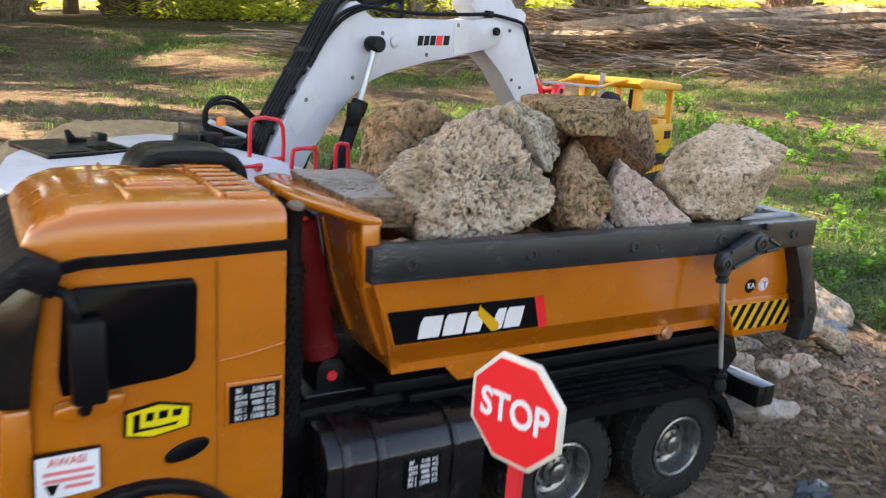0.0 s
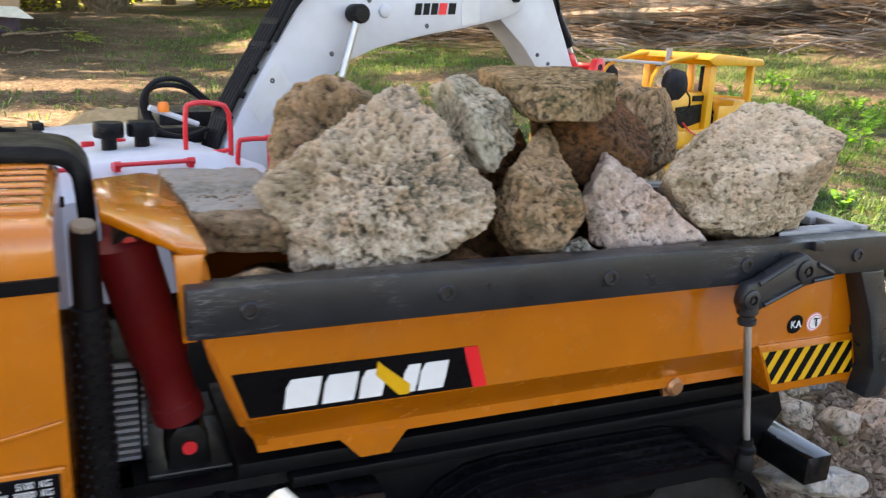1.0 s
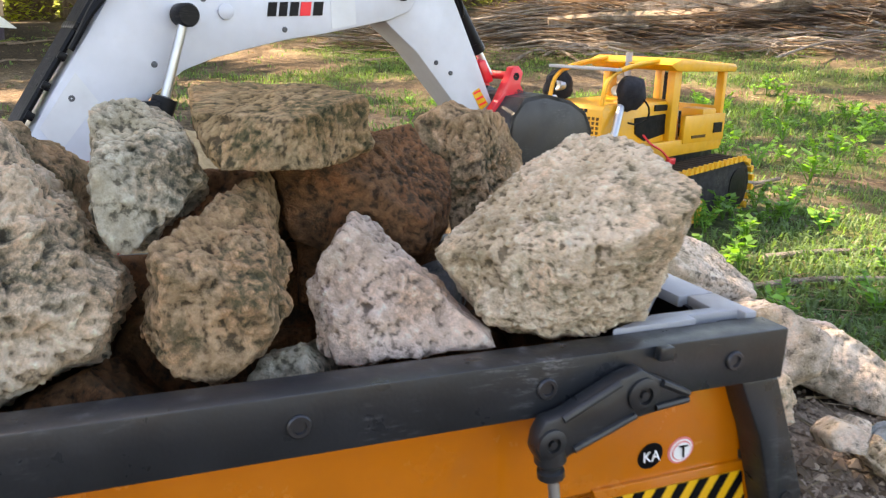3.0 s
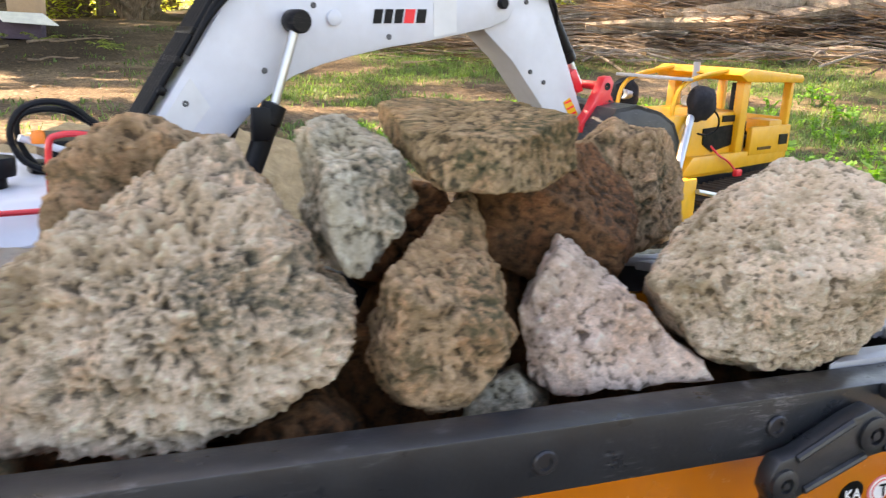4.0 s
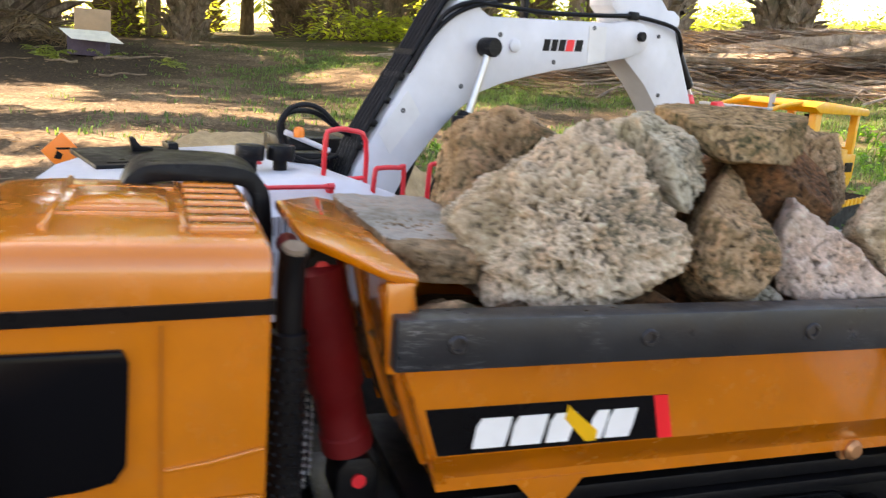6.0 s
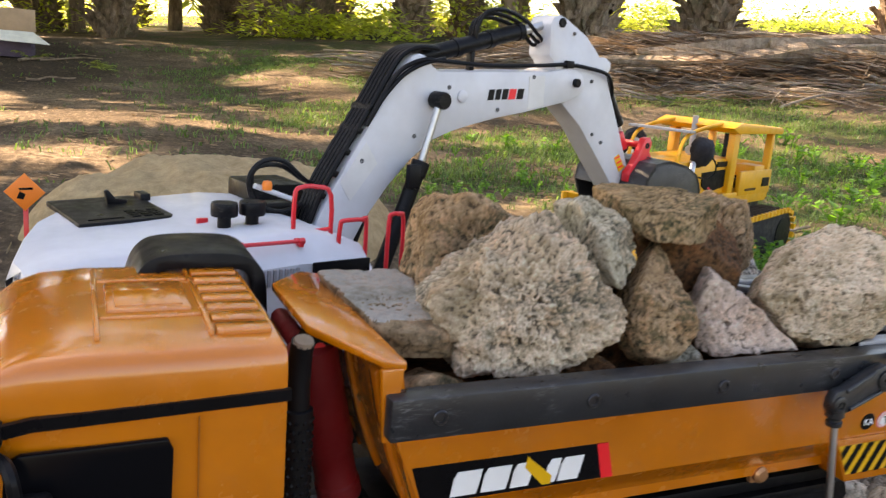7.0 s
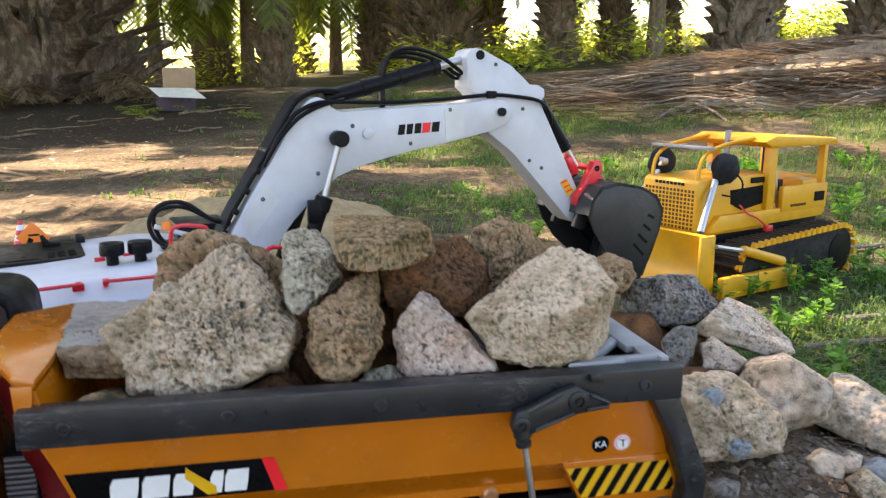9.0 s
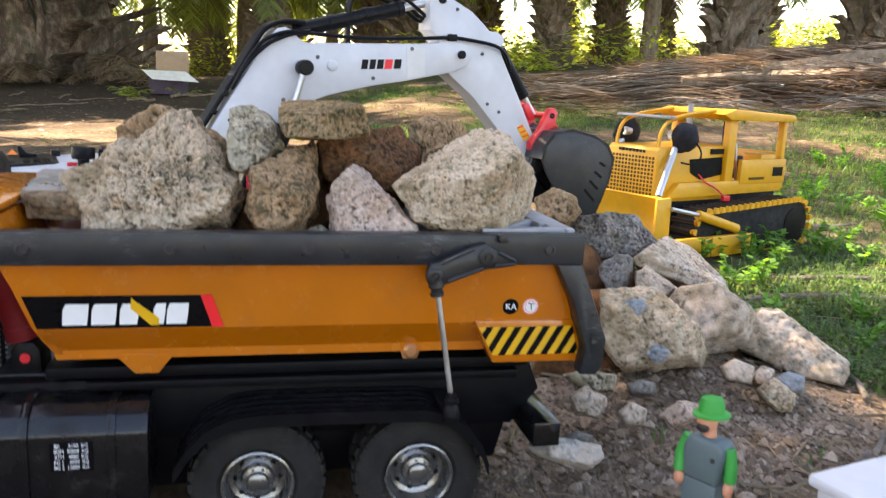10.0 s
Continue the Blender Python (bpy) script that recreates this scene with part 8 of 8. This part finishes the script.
def heap_stick(bm, s, q, length, r, spread=0.35, lift=0.02):
    a = rng.gauss(0, spread) + (math.pi if rng.random() < 0.5 else 0)
    d = along.normalized() * math.cos(a) + across * math.sin(a)
    pts = []
    for k in range(5):
        t = (k / 4 - 0.5) * length
        ss, qq = s + t * math.cos(a) / along.length, q + t * math.sin(a) / 0.85
        c = Vector((HX0, HY0, 0)) + along * ss + across * qq * 0.85
        z = height(c.x, c.y) - 0.01 + heap_height(min(max(ss, 0), 1), max(-1, min(1, qq))) + lift + 0.03 * math.sin(k * 1.3 + s * 20)
        pts.append((c.x - HX0, c.y - HY0, z))
    tube(bm, pts, r, 5, 2, r_end=r * 0.4)


bm = new_bm()
for k in range(280):
    heap_stick(bm, rng.uniform(0.02, 1.0), rng.uniform(-0.9, 0.35), rng.uniform(0.4, 1.4), rng.uniform(0.004, 0.011), 0.22, rng.uniform(0.0, 0.05))
for k in range(150):
    heap_stick(bm, 1 - 0.75 * rng.random(), rng.uniform(-1.55, -0.85), rng.uniform(0.25, 0.9), rng.uniform(0.004, 0.010), 0.6, rng.uniform(0.01, 0.03))
part("brushwood", bm, STEM, heap)["kind"] = "stuff"
for k in range(9):
    bm = new_bm()
    heap_stick(bm, 0.45 + 0.06 * k, -0.75 + 0.09 * (k % 5), rng.uniform(1.1, 1.9), rng.uniform(0.035, 0.085), 0.08, 0.035)
    part("stem", bm, BARK_PALE, heap)
verts, faces = [], []
for k in range(14000):
    s, q = rng.random() ** 0.7, rng.uniform(-1.05, 0.6) if k < 12600 else rng.uniform(-1.7, -0.9)
    c = Vector((HX0, HY0, 0)) + along * s + across * q * 0.85
    z = height(c.x, c.y) + heap_height(s, max(-1, min(1, q))) + rng.uniform(-0.01, 0.05)
    leaf_quad(rng, verts, faces, (c.x - HX0, c.y - HY0, z), tuple((along.normalized() * rng.choice((-1, 1)) + across * rng.gauss(0, 0.5)).xy) + (rng.uniform(-0.25, 0.15),), rng.uniform(0.12, 0.42), rng.uniform(0.003, 0.009))
mesh_of("leaf_trash", verts, faces, leaf_material("trash_leaf", (0.165, 0.130, 0.102), (0.6, 0.5, 0.4)), heap)["kind"] = "stuff"

# ---- grass, weeds, litter ----
def free(x, y):
    """Whether the ground at x, y is open."""
    if -0.19 < x < 0.245 and -0.01 < y < 0.14:
        return False
    u, v = x * math.cos(radians(15)) + y * math.sin(radians(15)), -x * math.sin(radians(15)) + y * math.cos(radians(15))
    if -0.1 < u < 0.19 and 0.23 < v < 0.46:
        return False
    a, w = x * math.cos(radians(22)) + y * math.sin(radians(22)), -x * math.sin(radians(22)) + y * math.cos(radians(22))
    if 0.82 < a < 1.26 and 0.27 < w < 0.58:
        return False
    if math.hypot((x - 0.085) / 0.29, (y - 1.02) / 0.28) < 1:
        return False
    return True


def grass_spots(rr):
    out = []
    while len(out) < 14000:
        d = rr.random() ** 1.5 * 6.5 + 0.25
        a = rr.uniform(-0.6, 1.25)
        x, y = 0.05 + d * math.sin(a), -0.35 + d * math.cos(a)
        if free(x, y) and rr.random() < green_share(x, y) ** 1.5:
            out.append((x, y))
    return out


def grass_maker(rr, verts, faces, x0, y0, z):
    """A low tuft of bent blades."""
    far = 1.0 if y0 < 1.5 else 1.5
    for b in range(6):
        a = rr.uniform(0, 6.283)
        x, y = x0 + rr.gauss(0, 0.009 * far), y0 + rr.gauss(0, 0.009 * far)
        tall = rr.uniform(0.004, 0.017) * far
        lean = rr.uniform(0.5, 1.8) * tall
        w = rr.uniform(0.0006, 0.0013) * far
        dx, dy = math.cos(a), math.sin(a)
        i = len(verts)
        verts += [(x - dy * w, y + dx * w, z - 0.002), (x + dy * w, y - dx * w, z - 0.002), (x + dx * lean * 0.4 + dy * w, y + dy * lean * 0.4 - dx * w, z + tall * 0.75), (x + dx * lean * 0.4 - dy * w, y + dy * lean * 0.4 + dx * w, z + tall * 0.75), (x + dx * lean, y + dy * lean, z + tall * 0.8)]
        faces += [(i, i + 1, i + 2, i + 3), (i + 3, i + 2, i + 4)]


scatter("grass", GRASS, "short thin green grass on the forest floor", "grass", grass_spots, grass_maker, 21)


# leafy weeds: a few shapes, copied
def build_weed(seed, tall):
    rr = random.Random(seed)
    weed = thing("weed", 0, 0, 0, "bright green leafy weed", "weed", "weeds in the grass")
    verts, faces = [], []
    for k in range(rr.randint(4, 6)):
        bm = new_bm()
        a, ln = rr.uniform(0, 6.283), rr.uniform(0.2, 0.8)
        tip = Vector((math.cos(a) * ln * tall * 0.8, math.sin(a) * ln * tall * 0.8, tall * rr.uniform(0.6, 1.0)))
        tube(bm, [(0, 0, 0), tuple(tip * 0.5 + Vector((0, 0, tall * 0.12))), tuple(tip)], 0.0008, 4, 2)
        part("stem", bm, WEED, weed)
        for i in range(7):
            s = 0.3 + 0.7 * i / 6
            c = Vector((0, 0, 0)).lerp(tip, s) + Vector((0, 0, tall * 0.12 * math.sin(math.pi * s)))
            b = a + rr.uniform(-1.8, 1.8)
            leaf_quad(rr, verts, faces, c, (math.cos(b), math.sin(b), rr.uniform(-0.1, 0.6)), tall * rr.uniform(0.22, 0.36), tall * rr.uniform(0.08, 0.13))
    mesh_of("foliage", verts, faces, WEED, weed)
    return weed


rng = random.Random(31)
KINDS = [build_weed(60 + k, 0.026 + 0.007 * k) for k in range(4)]
spots = []
while len(spots) < 170:
    d = rng.random() ** 1.2 * 2.4 + 0.55
    a = rng.uniform(0.25, 1.15)
    x, y = 0.05 + d * math.sin(a), -0.35 + d * math.cos(a)
    if free(x, y) and rng.random() < green_share(x, y) * 1.1:
        spots.append((x, y))
for a, w in ((0.98, 0.315), (1.02, 0.31), (1.05, 0.305), (1.07, 0.32), (0.93, 0.315), (1.10, 0.31), (1.14, 0.318), (1.20, 0.31), (0.89, 0.32), (1.25, 0.33), (1.01, 0.29), (1.08, 0.28)):
    spots.append((a * math.cos(radians(22)) - w * math.sin(radians(22)), a * math.sin(radians(22)) + w * math.cos(radians(22))))
usual = len(spots)
while len(spots) < usual + 80:
    x, y = rng.uniform(1.15, 2.6), rng.uniform(0.55, 2.3)
    if free(x, y) and noise.noise((x * 3, y * 3, 6.0)) > -0.1:
        spots.append((x, y))
for i, (x, y) in enumerate(spots):
    kind = KINDS[i % 4]
    m = at(x, y, height(x, y) - 0.002, 0, 0, rng.uniform(0, 360))
    if i >= usual:
        m = m @ Matrix.Scale(rng.uniform(1.2, 2.0), 4)
    if i < 4:
        kind.matrix_basis = m
    else:
        copy_thing(kind, m)


# dry straw and twigs
def straw_spots(rr):
    out = []
    while len(out) < 2600:
        d = rr.random() ** 1.5 * 3.5 + 0.3
        a = rr.uniform(-0.7, 1.3)
        x, y = 0.05 + d * math.sin(a), -0.35 + d * math.cos(a)
        if free(x, y):
            out.append((x, y))
    return out + [(rr.uniform(0.22, 0.70), rr.uniform(-0.20, 0.03)) for k in range(1500)] + [(rr.uniform(0.36, 1.0), rr.uniform(-0.2, 0.42)) for k in range(1100)]


def straw_maker(rr, verts, faces, x, y, z):
    a, ln, w = rr.uniform(0, 6.283), rr.uniform(0.008, 0.050), 0.0002 + 0.0010 * rr.random() ** 3
    dx, dy = math.cos(a), math.sin(a)
    z0, z1 = z + rr.uniform(0.0, 0.004), height(x + dx * ln, y + dy * ln) + rr.uniform(0.0, 0.006)
    i = len(verts)
    for px, py, pz in ((x, y, z0), (x + dx * ln, y + dy * ln, z1)):
        verts += [(px - dy * w, py + dx * w, pz), (px + dy * w, py - dx * w, pz), (px, py, pz + w * 1.6)]
    faces += [(i, i + 1, i + 4, i + 3), (i + 1, i + 2, i + 5, i + 4), (i + 2, i, i + 3, i + 5), (i, i + 2, i + 1), (i + 3, i + 4, i + 5)]


scatter("straw", DRY, "dry straw and splinters strewn on the soil", "straw", straw_spots, straw_maker, 8)


def litter_spots(rr):
    out = []
    while len(out) < 9000:
        d = rr.random() ** 1.3 * 8 + 0.3
        a = rr.uniform(-0.75, 1.2)
        x, y = 0.05 + d * math.sin(a), -0.35 + d * math.cos(a)
        if free(x, y):
            out.append((x, y))
    return out + [(rr.uniform(0.34, 1.0), rr.uniform(-0.2, 0.45)) for k in range(700)]


def litter_maker(rr, verts, faces, x, y, z):
    a = rr.uniform(0, 6.283)
    k = 1.0 if y < 1.2 else 1.8
    leaf_quad(rr, verts, faces, (x, y, z + rr.uniform(0.001, 0.006)), (math.cos(a), math.sin(a), rr.uniform(-0.05, 0.25)), rr.uniform(0.005, 0.020) * k, rr.uniform(0.0010, 0.0035) * k)


scatter("leaf_litter", DEAD, "brown dead leaves lying on the forest floor", "leaf litter", litter_spots, litter_maker, 9)


def gravel_spots(rr):
    out = []
    for k in range(15000):
        a, d = rr.uniform(0, 6.283), abs(rr.gauss(0, 1))
        out.append((0.42 + 0.15 * d * math.cos(a), 0.06 + 0.11 * d * math.sin(a)))
    return [p for p in out if free(*p) and (p[1] > -0.05 or rr.random() < 0.15)]


def gravel_maker(rr, verts, faces, x, y, z):
    s = rr.uniform(0.0008, 0.0028) if rr.random() < 0.96 else rr.uniform(0.003, 0.0062)
    z += 0.35 * s
    i = len(verts)
    for v in ((1, 0, 0), (-1, 0, 0), (0, 1, 0), (0, -1, 0), (0, 0, 0.8), (0, 0, -0.6)):
        verts.append((x + v[0] * s * rr.uniform(0.7, 1.2), y + v[1] * s * rr.uniform(0.7, 1.2), z + v[2] * s * rr.uniform(0.7, 1.2)))
    for a, b in ((0, 2), (2, 1), (1, 3), (3, 0)):
        faces.append((i + a, i + b, i + 4))
        faces.append((i + b, i + a, i + 5))


SOIL, nt, b = shader("soil_crumbs")
lump = nt.nodes.new("ShaderNodeNewGeometry")
c = ramp(nt, lump.outputs["Random Per Island"], (0.0, (0.12, 0.083, 0.057)), (0.55, (0.30, 0.215, 0.152)), (0.9, (0.40, 0.30, 0.22)), (1.0, (0.50, 0.40, 0.31)))
nt.links.new(blend(nt, 0.6, c, ramp(nt, noise_tex(nt, coords(nt), 700, 5, 0.7), (0.35, grey(0.5)), (0.65, grey(1))), "MULTIPLY"), b.inputs["Base Color"])
b.inputs["Roughness"].default_value = 0.95
scatter("gravel", SOIL, "brown soil crumbs and gravel round the rubble pile", "gravel", gravel_spots, gravel_maker, 10)

# loose sticks
rng = random.Random(19)
for x, y, ang, ln, r in ((0.40, -0.055, 20, 0.10, 0.0022), (0.33, -0.03, 75, 0.06, 0.0018), (0.47, -0.02, -15, 0.13, 0.002), (0.55, 0.05, 40, 0.12, 0.003), (0.80, 0.42, -12, 0.22, 0.004), (0.95, 0.50, -5, 0.30, 0.004), (0.70, 0.25, 10, 0.18, 0.003), (0.62, 0.16, 60, 0.09, 0.003), (1.1, 0.9, 15, 0.3, 0.006), (0.50, 0.02, 30, 0.07, 0.004)):
    bm = new_bm()
    pts = []
    for k in range(5):
        t = (k / 4 - 0.5) * ln
        px, py = x + t * math.cos(radians(ang)), y + t * math.sin(radians(ang))
        pts.append((px - x, py - y, height(px, py) + r + 0.003 * rng.random()))
    tube(bm, pts, r, 6, 3, r_end=r * 0.6)
    st = link("stick", bm, STEM, None)
    st.location = (x * U, y * U, 0)
    tagged(st, "dry pale stick lying on the ground", "stick", "loose sticks")
for k in range(16):
    x, y, ang, ln, r = rng.uniform(-1.9, 0.1), rng.uniform(3.4, 6.0), rng.uniform(0, 180), rng.uniform(0.15, 0.45), rng.uniform(0.003, 0.009)
    bm = new_bm()
    pts = []
    for q in range(6):
        t = (q / 5 - 0.5) * ln
        px, py = x + t * math.cos(radians(ang)), y + t * math.sin(radians(ang)) + 0.03 * math.sin(q * 1.7 + k)
        pts.append((px - x, py - y, height(px, py) + r + 0.012 * rng.random()))
    tube(bm, pts, r, 6, 3, r_end=r * 0.5)
    st = link("stick", bm, BARK, None)
    st.location = (x * U, y * U, 0)
    tagged(st, "dry stick lying in the shade of a palm", "stick", "sticks under the old palm")
